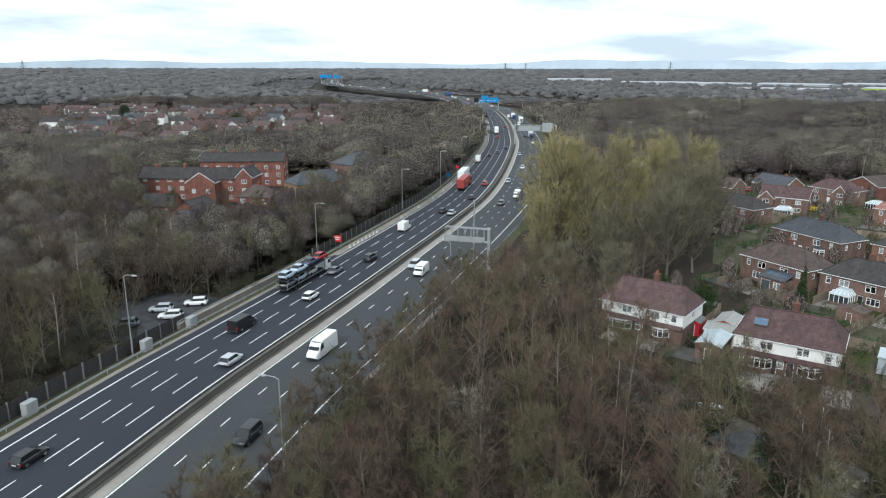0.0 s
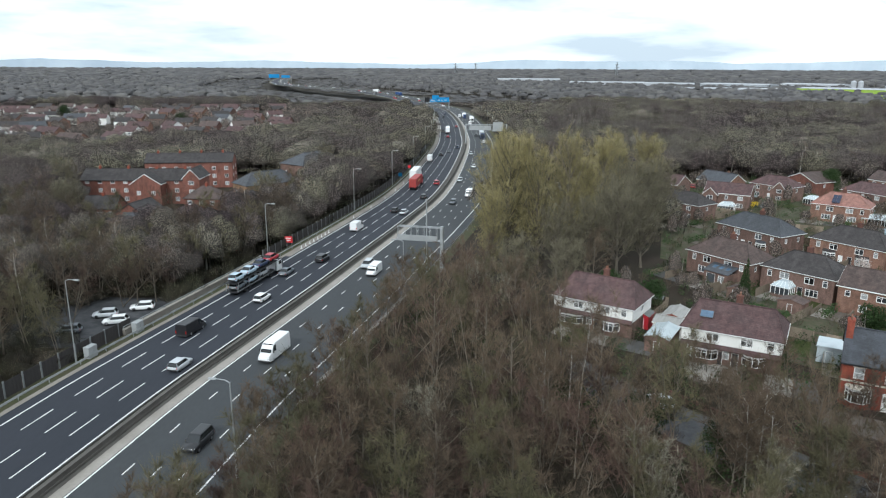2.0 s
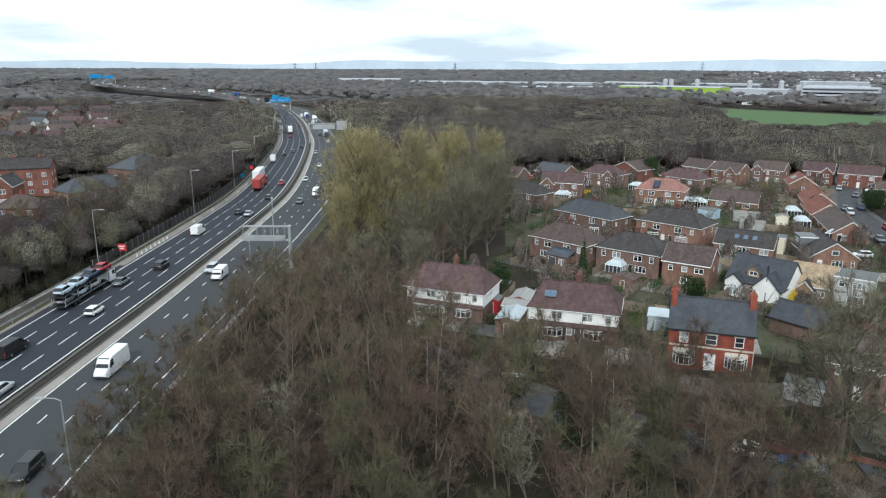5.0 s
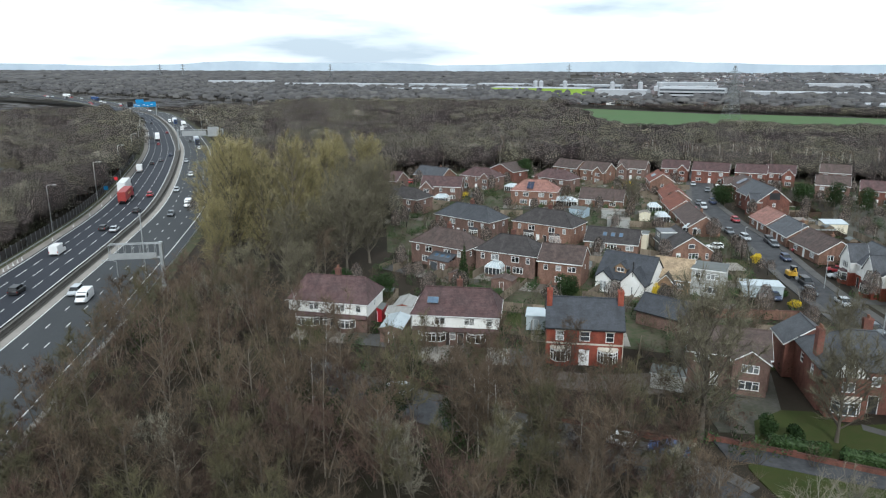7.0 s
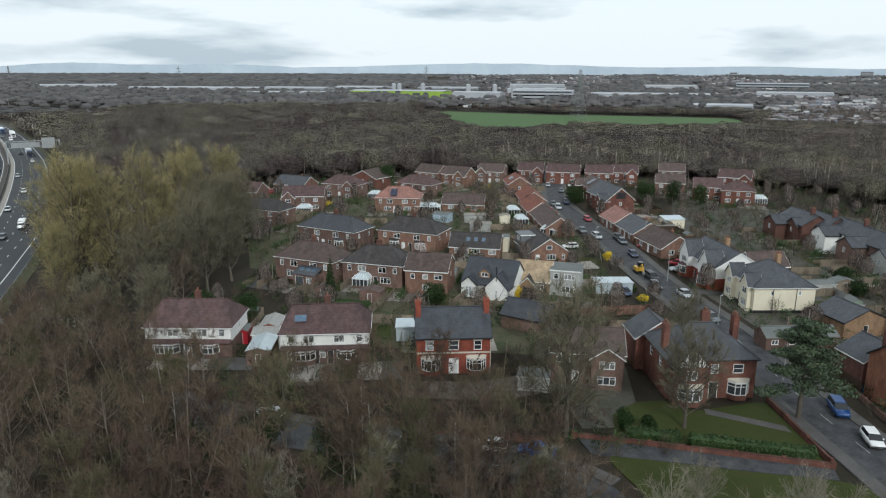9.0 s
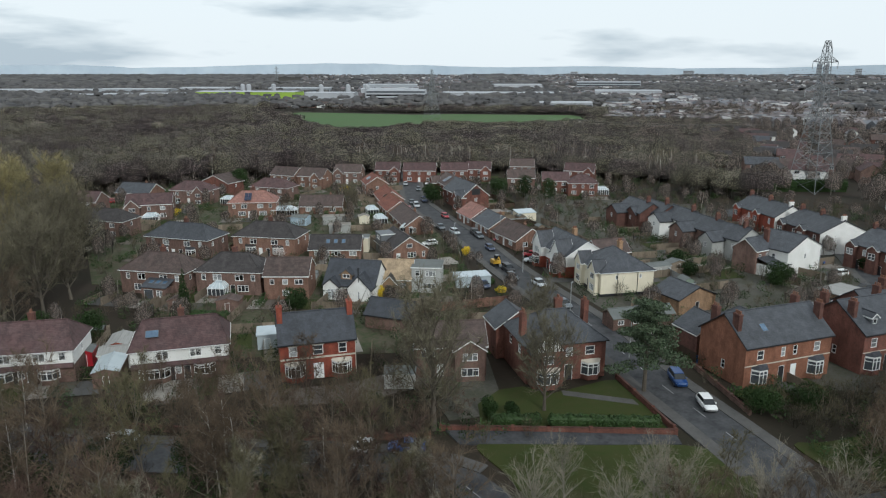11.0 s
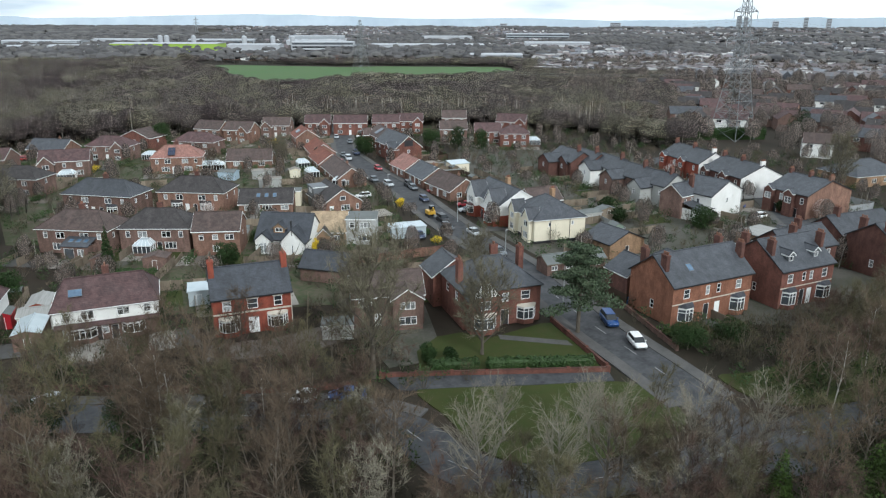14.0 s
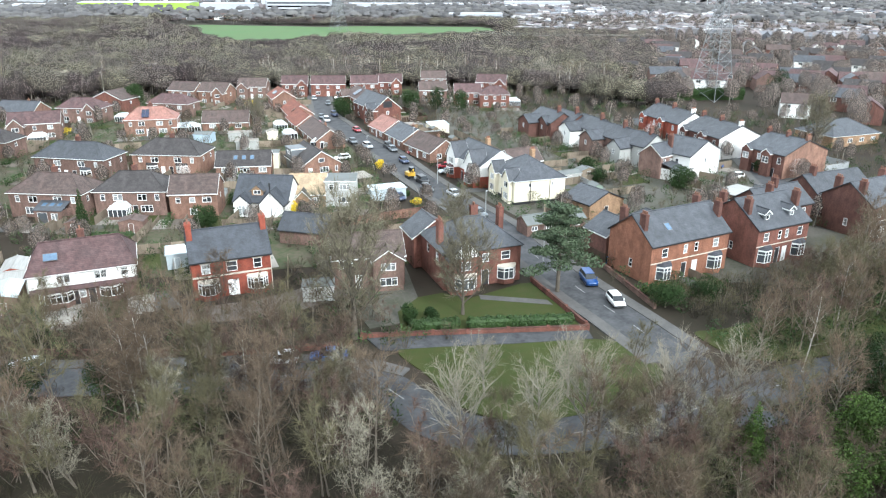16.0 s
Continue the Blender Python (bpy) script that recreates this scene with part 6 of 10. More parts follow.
# red brick double-fronted house
x, y, rz, w = facing(56.7, 79.1, 65.9, 72.9, 8.2)
r = house(x, y, rz, "bright red brick double-fronted house with slate roof and bay windows", group="villas")
block(r, 11.0, 8.2, 5.9, 3.2, "gable", BRICK_RED, SLATE_DARK, row("front", 3.75, 1.55, (1.9, 1.2), (5.5, 1.5), (9.1, 1.2), style="sash") + even("back", 3.6, 1.4, 3, 11, 1.1, "sash") + even("right", 3.6, 1.3, 1, 8.2, 0.9, "sash"), [("front", 5.5, 0, 1.5, 2.5, WHITE_FRAME)], fascia=DARK_TRIM)
bay(r, -3.4, -4.1, 2.9, 0.95, 0, 2.7, BRICK_RED, STONE_TRIM, roofrise=0.3)
bay(r, 3.4, -4.1, 2.9, 0.95, 0, 2.7, BRICK_RED, STONE_TRIM, roofrise=0.3)
part("string_course", Shape().box(-5.52, -4.17, 3.25, 5.52, -4.1, 3.5), STONE_TRIM, r)
for xx, ww in ((-3.6, 1.5), (0, 1.8), (3.6, 1.5)):
    part("lintel", Shape().box(xx - ww / 2, -4.18, 5.3, xx + ww / 2, -4.1, 5.56), STONE_TRIM, r)
part("quoin", Shape().box(5.45, -4.16, 0, 5.56, -3.9, 5.7), STONE_TRIM, r)
chimney(r, -5.2, -0.8, 5.5, 10.6, BRICK_RED, 0.8, 1.3, 4)
chimney(r, 5.2, -0.4, 5.5, 10.6, BRICK_RED, 0.8, 1.3, 4)

# brick house behind the large tree, with a white garage
x, y, rz, w = facing(70.4, 65.5, 78.5, 57.5, 8)
r = house(x, y, rz, "brown brick detached house with a gabled front behind a bare tree", group="houses by the main road")
block(r, 10.5, 8, 4.9, 2.4, "gable", BRICK_BROWN, TILE_BROWN, row("front", 3.2, 1.2, (1.8, 2.0), (7.6, 2.2)) + row("front", 0.8, 1.3, (7.6, 2.6)) + even("back", 3.2, 1.1, 3, 10.5, 1.2), [("front", 3.6, 0, 1.0, 2.1, WHITE_FRAME)])
block(r, 4.4, 3.0, 4.9, 1.5, "front", BRICK_BROWN, TILE_BROWN, row("front", 3.2, 1.2, (2.2, 2.2)) + row("front", 0.8, 1.3, (2.2, 2.6)), ox=2.6, oy=-4.4)
shed(67.6, 65.4, -48, 4.4, 3.2, 2.1, RENDER_WHITE, SHED_FELT, "white flat-roofed garage beside the brick house", "flat", "garages", "garage", "garage")

# villa with a half-timbered gable
x, y, rz, w = facing(79.5, 51.6, 89.6, 44.4, 10)
r = house(x, y, rz, "large red brick villa with a half-timbered gable and slate roof", group="villas")
block(r, 12.4, 10, 6.0, 3.4, "hip", BRICK_RUST, SLATE, row("front", 3.7, 1.4, (6.6, 1.1), (9.9, 1.5), style="sash") + row("right", 3.7, 1.4, (3, 1.1), (7, 1.1), style="sash") + row("left", 3.7, 1.4, (3, 1.1), (7, 1.1), style="sash") + even("back", 3.6, 1.3, 4, 12.4, 1.1), [("front", 6.6, 0, 1.3, 2.5, DARK_TRIM)], fascia=DARK_TRIM)
block(r, 4.6, 3.0, 5.6, 2.9, "front", BRICK_RUST, SLATE, row("front", 3.5, 1.4, (2.3, 1.6)), ox=-3.5, oy=-5.3, fascia=DARK_TRIM, name="gable_wall")
tm = Shape().solid([(-5.75, -6.86, 5.5), (-1.25, -6.86, 5.5), (-3.5, -6.86, 8.3)], [(-5.75, -6.83, 5.5), (-1.25, -6.83, 5.5), (-3.5, -6.83, 8.3)])
gb = part("gable_panel", tm, RENDER_WHITE, r)
for k in range(7):
    xx = -5.3 + 0.6 * k
    top = 5.5 + 2.75 * (1 - abs(xx + 3.5) / 2.25)
    part("timber", Shape().box(xx - 0.08, -6.92, 5.5, xx + 0.08, -6.86, max(top, 5.7)), DARK_TRIM, gb)
bay(r, -3.5, -6.8, 3.4, 0.9, 0, 2.8, BRICK_RUST, STONE_TRIM, roofrise=0.25)
bay(r, 3.9, -5.0, 3.0, 0.9, 0, 2.8, BRICK_RUST, STONE_TRIM, roofrise=0.25)
block(r, 6, 7, 5.2, 2.4, "gable", BRICK_RUST, SLATE, row("left", 3, 1.3, (3, 1.2)), ox=-4, oy=8.0, turn=90, name="rear_wall")
chimney(r, -5.6, -1.5, 6, 10.0, BRICK_RUST, 0.8, 1.2, 3)
chimney(r, 5.6, 1.5, 6, 10.0, BRICK_RUST, 0.8, 1.2, 3)
chimney(r, 2.0, 3.5, 7, 10.0, BRICK_RUST, 1.2, 0.7, 3)


def double_villa(x0, y0, x1, y1, d, brick, roofm, label, ridge=3.5, dormers=False):
    x, y, rz, w = facing(x0, y0, x1, y1, d)
    r = house(x, y, rz, label, group="villas")
    block(r, w, d, 6.4, ridge, "gable", brick, roofm, row("front", 4.1, 1.5, (w * 0.17, 1.2), (w * 0.43, 0.8), (w * 0.57, 0.8), (w * 0.83, 1.2), style="sash") + row("left", 1.6, 1.4, (d * 0.55, 0.8), style="sash") + even("back", 3.8, 1.4, 4, w, 1.0, "sash"), [("front", w * 0.43, 0, 1.1, 2.7, DARK_TRIM), ("front", w * 0.57, 0, 1.1, 2.7, WHITE_FRAME)], fascia=DARK_TRIM)
    bay(r, -w * 0.33, -d / 2, 2.8, 0.9, 0, 3.0, brick, SLATE_DARK)
    bay(r, w * 0.33, -d / 2, 2.8, 0.9, 0, 3.0, brick, SLATE_DARK)
    part("string_course", Shape().box(-w / 2, -d / 2 - 0.06, 3.35, w / 2, -d / 2, 3.5), STONE_TRIM, r)
    for sx in (-1, 1):
        chimney(r, sx * (w / 2 - 0.4), -d * 0.22, 6.4, 6.4 + ridge + 0.7, BRICK_DARK, 0.7, 1.2, 4)
        chimney(r, sx * (w / 2 - 0.4), d * 0.25, 6.4, 6.4 + ridge + 0.5, BRICK_DARK, 0.7, 1.2, 3)
    if dormers:
        for sx in (-1, 1):
            block(r, 1.4, 2.4, 8.3, 0.6, "front", LEAD, roofm, [("front", 0.7, 7.3, 0.8, 0.85, "sash")], ox=sx * w * 0.24, oy=-d / 2 + 2.4, over=0.12, name="dormer")
    return r


r = double_villa(98.3, 27.2, 112.2, 19.4, 9.5, BRICK_TERRACOTTA, SLATE, "tall orange brick double villa with a slate roof and bays")
rooflight(r, -3.2, -2.6, 8.05, 0.9, 1.2, 36)
block(r, 5.5, 7.5, 4.6, 2.2, "gable", BRICK_DARK, SLATE, row("left", 2.6, 1.2, (2.0, 1.0), (4.0, 1.0)), ox=-4.0, oy=8.4, turn=90, name="rear_wall")
block(r, 5.0, 6.0, 5.2, 2.0, "hip", BRICK_BUFF, SLATE, ox=2.5, oy=7.6, name="rear_wall")
double_villa(115.0, 15.6, 125.2, 9.7, 11, BRICK_RUST, SLATE, "dark red brick villa pair with two small slate dormers", 3.6, True)
double_villa(139.4, 1.5, 150.9, -5.1, 10, BRICK_DARK, SLATE, "dark red brick villa with white sash windows and slate roof", 3.2)
x, y, rz, w = facing(129.2, 17.6, 141.2, 10.6, 8)
r = house(x, y, rz, "dark brick house with a grey slate roof behind the villas", group="villas")
block(r, 12, 8, 5.4, 2.8, "gable", BRICK_DARK, SLATE, even("front", 3.3, 1.4, 3, 12, 1.0, "sash"), fascia=DARK_TRIM)
chimney(r, 0, 0, 7, 9.8, BRICK_DARK, 0.7, 1.2, 3)
x, y, rz, w = facing(146.5, 11.4, 160.5, 2.4, 8)
r = house(x, y, rz, "long dark brick house with a slate roof and white windows", group="villas")
block(r, 15, 8, 5.2, 2.8, "gable", BRICK_DARK, SLATE, even("front", 3.0, 1.4, 4, 15, 1.0, "sash"), fascia=DARK_TRIM)
chimney(r, -5, 0, 7, 9.6, BRICK_DARK, 0.7, 1.2, 3)


def hip_semi(x0, y0, x1, y1, brick, roofm, label, w=None, d=8.5, eave=5.0, rise=2.9, ch=True, bays=False):
    x, y, rz, w0 = facing(x0, y0, x1, y1, d)
    w = w or w0 - 0.6
    r = house(x, y, rz, label, group="semi-detached houses")
    block(r, w, d, eave, rise, "hip", brick, roofm, row("front", 3.0, 1.3, (w * 0.12, 0.9), (w * 0.33, 1.8), (w * 0.67, 1.8), (w * 0.88, 0.9)) + row("front", 0.7, 1.4, (w * 0.28, 2.3), (w * 0.72, 2.3)) + even("right", 3.0, 1.1, 2, d, 0.8) + even("left", 3.0, 1.1, 1, d, 0.8) + even("back", 3.0, 1.2, 4, w, 1.4), [("front", w * 0.44, 0, 1.0, 2.1, WHITE_FRAME), ("front", w * 0.56, 0, 1.0, 2.1, DARK_TRIM)])
    if bays:
        bay(r, -w * 0.22, -d / 2, 2.8, 0.8, 0, 2.5, brick, roofm)
        bay(r, w * 0.22, -d / 2, 2.8, 0.8, 0, 2.5, brick, roofm)
    if ch:
        chimney(r, 0, 0.3, eave + 1.5, eave + rise + 1.1, BRICK_DARK, 1.0, 0.7, 4)
    return r


r = hip_semi(61.6, 139.9, 68.9, 126.6, BRICK_BROWN, TILE_BROWN, "brown brick semi-detached pair with a dark tiled hipped roof and extension")
block(r, 5.5, 3.2, 2.5, 1.0, "mono", BRICK_BROWN, SLATE, row("front", 0.6, 1.4, (4.0, 1.4)), [("front", 1.6, 0, 2.0, 2.1, PANE)], ox=2.2, oy=-5.8, name="extension_wall")
for k in range(3):
    rooflight(r, 0.7 + 1.5 * k, -5.6, 3.1, 0.8, 1.0, 17)
hip_semi(71.0, 127.0, 79.3, 115.6, BRICK_BROWN, TILE_GREYBROWN, "brown brick semi-detached pair with a moss-grey hipped roof")
x, y, rz, w = facing(77.9, 113.4, 84.0, 106.4, 8)
r = house(x, y, rz, "plain brown brick detached house with a red-brown gabled roof", group="detached houses")
block(r, 8.8, 8, 5.0, 2.6, "gable", BRICK_ORANGE, TILE_BROWN, row("front", 3.1, 1.1, (1.6, 0.9), (4.2, 1.1), (6.9, 1.7)) + row("front", 0.7, 1.3, (4.2, 1.3)) + even("right", 3.0, 1.0, 1, 8, 0.7))

# white chalet bungalow with a dark roof
x, y, rz, w = facing(86.3, 105.8, 92.4, 95.4, 9)
r = house(x, y, rz - 2, "white rendered chalet bungalow with a steep near-black roof", group="detached houses")
block(r, 10.6, 9, 2.9, 4.0, "gable", RENDER_WHITE, SLATE_DARK, row("front", 0.2, 2.0, (1.6, 1.6), (5.2, 1.0)), fascia=DARK_TRIM)
block(r, 4.6, 3.6, 2.9, 2.5, "front", RENDER_WHITE, SLATE_DARK, row("front", 0.3, 2.0, (2.3, 0.4)), ox=2.7, oy=-4.6, fascia=DARK_TRIM, name="gable_wall")
block(r, 3.2, 2.2, 2.9, 1.4, "front", RENDER_WHITE, SLATE_DARK, row("front", 0.3, 2.0, (1.6, 1.4)), ox=-3.4, oy=-4.6, fascia=DARK_TRIM, name="gable_wall")
block(r, 2.2, 2.6, 4.9, 0.9, "front", BRICK_BUFF, SLATE_DARK, [("front", 1.1, 4.0, 1.5, 0.85, "casement")], ox=-0.8, oy=-2.3, fascia=WOOD_FENCE, name="dormer")
part("flue", Shape().tube([(2.7, -6.3, 4.2), (2.7, -6.3, 7.2)], 0.14, 8), DARK_TRIM, r)

hip_semi(79.8, 165.2, 87.2, 148.5, BRICK_BROWN, SLATE, "long brown brick terrace block with grey and plum roof", d=8.5, bays=True)
r = hip_semi(93.9, 148.9, 102.3, 134.4, BRICK_ORANGE, TILE_GREYBROWN, "orange brick semi-detached pair with white bays and grey hipped roof", d=9, bays=True)
x, y, rz, w = facing(103.1, 131.1, 111.7, 121.3, 8)
r = house(x, y, rz, "brick bungalow with a grey-brown roof and three rooflights", group="bungalows")
block(r, 12.4, 8, 2.6, 2.6, "gable", BRICK_ORANGE, TILE_GREYBROWN, row("front", 0.9, 1.2, (2, 1.5), (6.5, 2.2), (10.6, 1.8)), [("front", 4.3, 0, 1.2, 2.1, WHITE_FRAME)])
for k in range(3):
    rooflight(r, 0.2 + 1.9 * k - 2, -2.0, 4.05, 0.8, 1.2, 33)
block(r, 4, 4, 3.6, 0, "flat", RENDER_CREAM, SHED_FELT, ox=5.5, oy=5, name="extension_wall")
# gable-fronted bungalow on the corner
r = house(121.5, 117.5, -28, "brick dormer bungalow with white bargeboards and a grey roof", group="bungalows")
block(r, 9.6, 13, 2.7, 3.1, "front", BRICK_ORANGE, TILE_GREYBROWN, row("front", 0.7, 1.4, (5.4, 2.2), (8.4, 0.7)) + row("left", 0.8, 1.2, (2.5, 1.6), (10, 1.6)), [("front", 2.0, 0, 1.0, 2.1, WHITE_FRAME)])
part("gable_window", Shape().box(-0.7, -6.58, 3.2, 0.7, -6.5, 4.2), WHITE_FRAME, r)
part("gable_pane", Shape().box(-0.6, -6.6, 3.3, 0.6, -6.575, 4.1), PANE, r)
block(r, 4.5, 5, 5.0, 0, "flat", LEAD, LEAD, row("left", 3.6, 1.0, (2.5, 2.5)), ox=-2.6, oy=3.5, name="dormer")
# beige-roofed house with a grey flat-roofed wing
r = house(103.2, 97.0, -54, "buff house with a pale beige roof and a grey flat-roofed wing", group="detached houses")
block(r, 7.2, 8, 2.9, 3.0, "gable", BRICK_BUFF, TILE_BEIGE, row("front", 0.9, 1.2, (5.5, 1.2)), ox=-3, fascia=WHITE_FRAME)
block(r, 2.8, 2.0, 2.4, 1.5, "front", BRICK_BUFF, TILE_GREYBROWN, ox=-3.6, oy=-4.6, name="porch_wall")
block(r, 6.0, 6.5, 5.2, 0, "flat", RENDER_GREY, SHED_FELT, row("front", 3.5, 1.2, (1.2, 1.0), (3.9, 2.2)) + row("front", 0.8, 1.3, (3.6, 2.6)), ox=3.7, oy=-0.5, name="wing_wall")

# right-hand side of the street
x, y, rz, w = facing(138.0, 89.0, 129.5, 75.0, 10)
r = house(x, y, rz, "white-gabled semi-detached pair with slate roof and brick bays", group="semi-detached houses")
block(r, 15.4, 10, 5.0, 3.0, "gable", BRICK_RED, SLATE, row("front", 3.1, 1.3, (6.2, 0.8), (9.2, 0.8)) + even("right", 3.0, 1.2, 2, 10, 0.9) + even("back", 3.0, 1.2, 4, 15, 1.2), [("front", 6.5, 0, 1.0, 2.1, DARK_TRIM), ("front", 9, 0, 1.0, 2.1, DARK_TRIM)], upper=RENDER_WHITE, split=2.6)
for sx in (-1, 1):
    block(r, 4.4, 3.6, 5.2, 2.9, "front", BRICK_RED, SLATE, row("front", 3.2, 1.4, (2.2, 2.2)), ox=sx * 4.6, oy=-4.4, upper=RENDER_WHITE, split=2.7, name="gable_wall")
    bay(r, sx * 4.6, -6.2, 2.8, 0.8, 0, 2.6, BRICK_RED, TILE_PLUM)
chimney(r, 0, 1, 7, 9.4, BRICK_BUFF, 1.2, 0.8, 4)
block(r, 8, 6, 5.0, 2.4, "gable", BRICK_ORANGE, TILE_BROWN, ox=4.5, oy=7, turn=90, name="rear_wall")
x, y, rz, w = facing(130.9, 73.4, 123.4, 63.5, 11.5)
r = house(x, y, rz, "cream rendered semi-detached pair with a large grey hipped roof", group="semi-detached houses")
block(r, 12.6, 11.5, 5.1, 3.5, "hip", RENDER_CREAM, SLATE, row("front", 3.1, 1.3, (3.2, 1.8), (9.4, 1.8)) + row("front", 0.7, 1.4, (3.2, 2.2), (9.4, 2.2)) + row("right", 3.4, 0.9, (3.4, 0.6), (8.6, 0.6)) + even("back", 3, 1.2, 4, 12.6, 1.2), [("front", 6.3, 0, 1.0, 2.1, DARK_TRIM)])
for sx in (-1, 1):
    block(r, 3.4, 2.6, 5.1, 1.9, "front", RENDER_CREAM, SLATE, row("front", 3.1, 1.3, (1.7, 1.8)) + row("front", 0.7, 1.4, (1.7, 2.0)), ox=sx * 3.6, oy=-5.3, name="gable_wall")
    part("drainpipe", Shape().bar((6.37, sx * 2.2, 0), (6.37, sx * 2.2, 5.0), 0.06, 6), DARK_TRIM, r)
part("plinth", Shape().box(-6.36, -5.82, 0, 6.36, 5.82, 0.5), DARK_TRIM, r)
chimney(r, 0, 1.0, 7.2, 9.9, BRICK_BUFF, 1.2, 0.8, 4)


def bungalow(x0, y0, x1, y1, d, roofm, label, brick=None, roof="gable", group="bungalows"):
    x, y, rz, w = facing(x0, y0, x1, y1, d)
    r = house(x, y, rz, label, group=group)
    brick = brick or BRICK_ORANGE
    block(r, w, d, 2.6, 2.8 if roof != "hip" else 2.4, roof, brick, roofm, row("front", 0.8, 1.3, (w * 0.22, 1.9), (w * 0.78, 1.9)) + row("right", 0.8, 1.3, (d * 0.3, 1.5)) + row("left", 0.8, 1.3, (d * 0.5, 1.5)), [("front", w * 0.5, 0, 1.0, 2.1, WHITE_FRAME)])
    chimney(r, w * 0.2, 0.3, 3.5, 6.1, brick, 0.6, 0.6, 1)
    return r


bungalow(148.6, 109.8, 142.8, 97.8, 9, TILE_BROWN, "brick bungalow with a brown gabled roof beside the street")
bungalow(156.5, 122.5, 150.3, 112.0, 9, SLATE, "brick bungalow with a grey roof and white windows")
bungalow(163.0, 134.0, 157.5, 124.0, 9, TILE_PINK, "brick bungalow with a salmon-red roof")
bungalow(148.5, 148.5, 137.0, 131.0, 8, TILE_BROWN, "brick bungalow with a long brown roof by the street")
bungalow(158.0, 163.5, 149.5, 150.5, 8, TILE_RED, "brick bungalow with a red-brown roof by the street")
bungalow(170.0, 178.0, 161.0, 165.5, 8, TILE_RED, "brick bungalow with a red roof and white windows")


def detached(x0, y0, x1, y1, d, brick, roofm, label, roof="gable", wing=0, group="detached houses", eave=4.9, rise=2.6, white=None):
    x, y, rz, w = facing(x0, y0, x1, y1, d)
    r = house(x, y, rz, label, group=group)
    block(r, w, d, eave, rise, roof, brick, roofm, row("front", 3.0, 1.2, (w * 0.2, 1.3), (w * 0.5, 0.9), (w * 0.8, 1.5)) + row("front", 0.7, 1.3, (w * 0.2, 1.8), (w * 0.8, 1.8)) + even("right", 3.0, 1.1, 1, d, 0.9) + even("left", 3.0, 1.1, 1, d, 0.9) + even("back", 3.0, 1.1, 3, w, 1.2), [("front", w * 0.5, 0, 1.0, 2.1, WHITE_FRAME)], upper=white, split=2.6)
    if wing:
        block(r, 4.0, 3.0, eave - 0.3, 2.0, "front", brick, roofm, row("front", 3.0, 1.2, (2.0, 1.8)) + row("front", 0.7, 1.3, (2.0, 2.0)), ox=wing * (w / 2 - 2.2), oy=-d / 2 - 0.6, upper=white, split=2.6, name="gable_wall")
    return r


r = detached(183.5, 157.0, 174.5, 141.0, 9, BRICK_RUST, SLATE, "large red brick house with a steep grey roof and dark gable", "gable", 1, rise=3.6)
part("gable_panel", Shape().box(9.25, -1.5, 5.2, 9.3, 1.5, 7.2), DARK_TRIM, r)
r = detached(196.0, 172.0, 188.0, 160.0, 9, BRICK_RUST, TILE_BROWN, "red brick house with a brown roof and rooftop solar panels", "gable", -1)
solar(r, 2.0, -2.4, 6.35, 3, 2, 30)
for (x0, y0, x1, y1, c, lab, wg) in (
    (164.3, 231.1, 167.6, 220.5, BRICK_ORANGE, "orange brick detached house with a brown roof at the wood's edge", 0),
    (168.9, 219.8, 172.9, 209.6, BRICK_ORANGE, "orange brick detached house with a brown tiled roof by the trees", 1),
    (185, 217, 191, 208, BRICK_BROWN, "brick and half-timbered detached house with a brown roof", -1),
    (200.0, 208.5, 206.5, 200.8, BRICK_RUST, "red brick detached house with a white gabled front", 1),
    (206.5, 199, 214.5, 188.4, BRICK_RUST, "red brick detached house with white garage doors at the street's end", 0),
    (217, 187.5, 223.5, 178.8, BRICK_RUST, "red brick detached house with a plum roof", 0),
    (226.5, 181.6, 232.5, 173.6, BRICK_RUST, "red brick detached house with a white gable near the wood", 1),
    (246, 173.4, 252, 165.1, BRICK_BROWN, "brown brick detached house close to the wood", 0),
    (217.8, 154.4, 224.0, 146.2, BRICK_BROWN, "brown brick detached house among conifers", 0),
    (220.6, 140.5, 226.3, 132.5, BRICK_RUST, "red brick detached house with a plum tiled roof", 0),
    (249.9, 149.0, 254.5, 138.0, BRICK_RUST, "red brick detached house with a white gable", 1),
):
    detached(x0, y0, x1, y1, 8, c, TILE_PLUM if c is BRICK_RUST else TILE_BROWN, lab, "gable", wg, "houses at the wood's edge")
detached(221.9, 130.2, 228.0, 121.6, 8, BRICK_RUST, TILE_PLUM, "red brick detached house with a pale conservatory", "hip", 0, "houses at the wood's edge")
r = detached(178.0, 193, 171.0, 183, 8, BRICK_ORANGE, TILE_RED, "orange brick house with a red roof and blue solar panels", "gable", 0)
solar(r, 0, -2.2, 6.2, 4, 1, 30)
bungalow(110.9, 248.8, 116.8, 236.5, 9, SLATE, "brick bungalow with a grey roof and white gables before the wood")
detached(119.4, 226.3, 126.0, 213.7, 8, BRICK_BROWN, TILE_PLUM, "brown brick house with a plum hipped roof", "hip", 1)
r = hip_semi(118.1, 189.0, 129.2, 178.8, BRICK_ORANGE, TILE_PINK, "orange brick semi-detached pair with a salmon roof and dark solar panels")
solar(r, -1.2, -3.0, 6.4, 2, 2, 32)
detached(95.7, 208.9, 106.4, 201.0, 8, BRICK_BROWN, TILE_PLUM, "brown brick house with a white-edged plum gable", "gable", -1)
detached(136.0, 234.2, 139.8, 222.6, 9, BRICK_RUST, TILE_BROWN, "red brick house with a brown roof behind an evergreen", "front", 0)
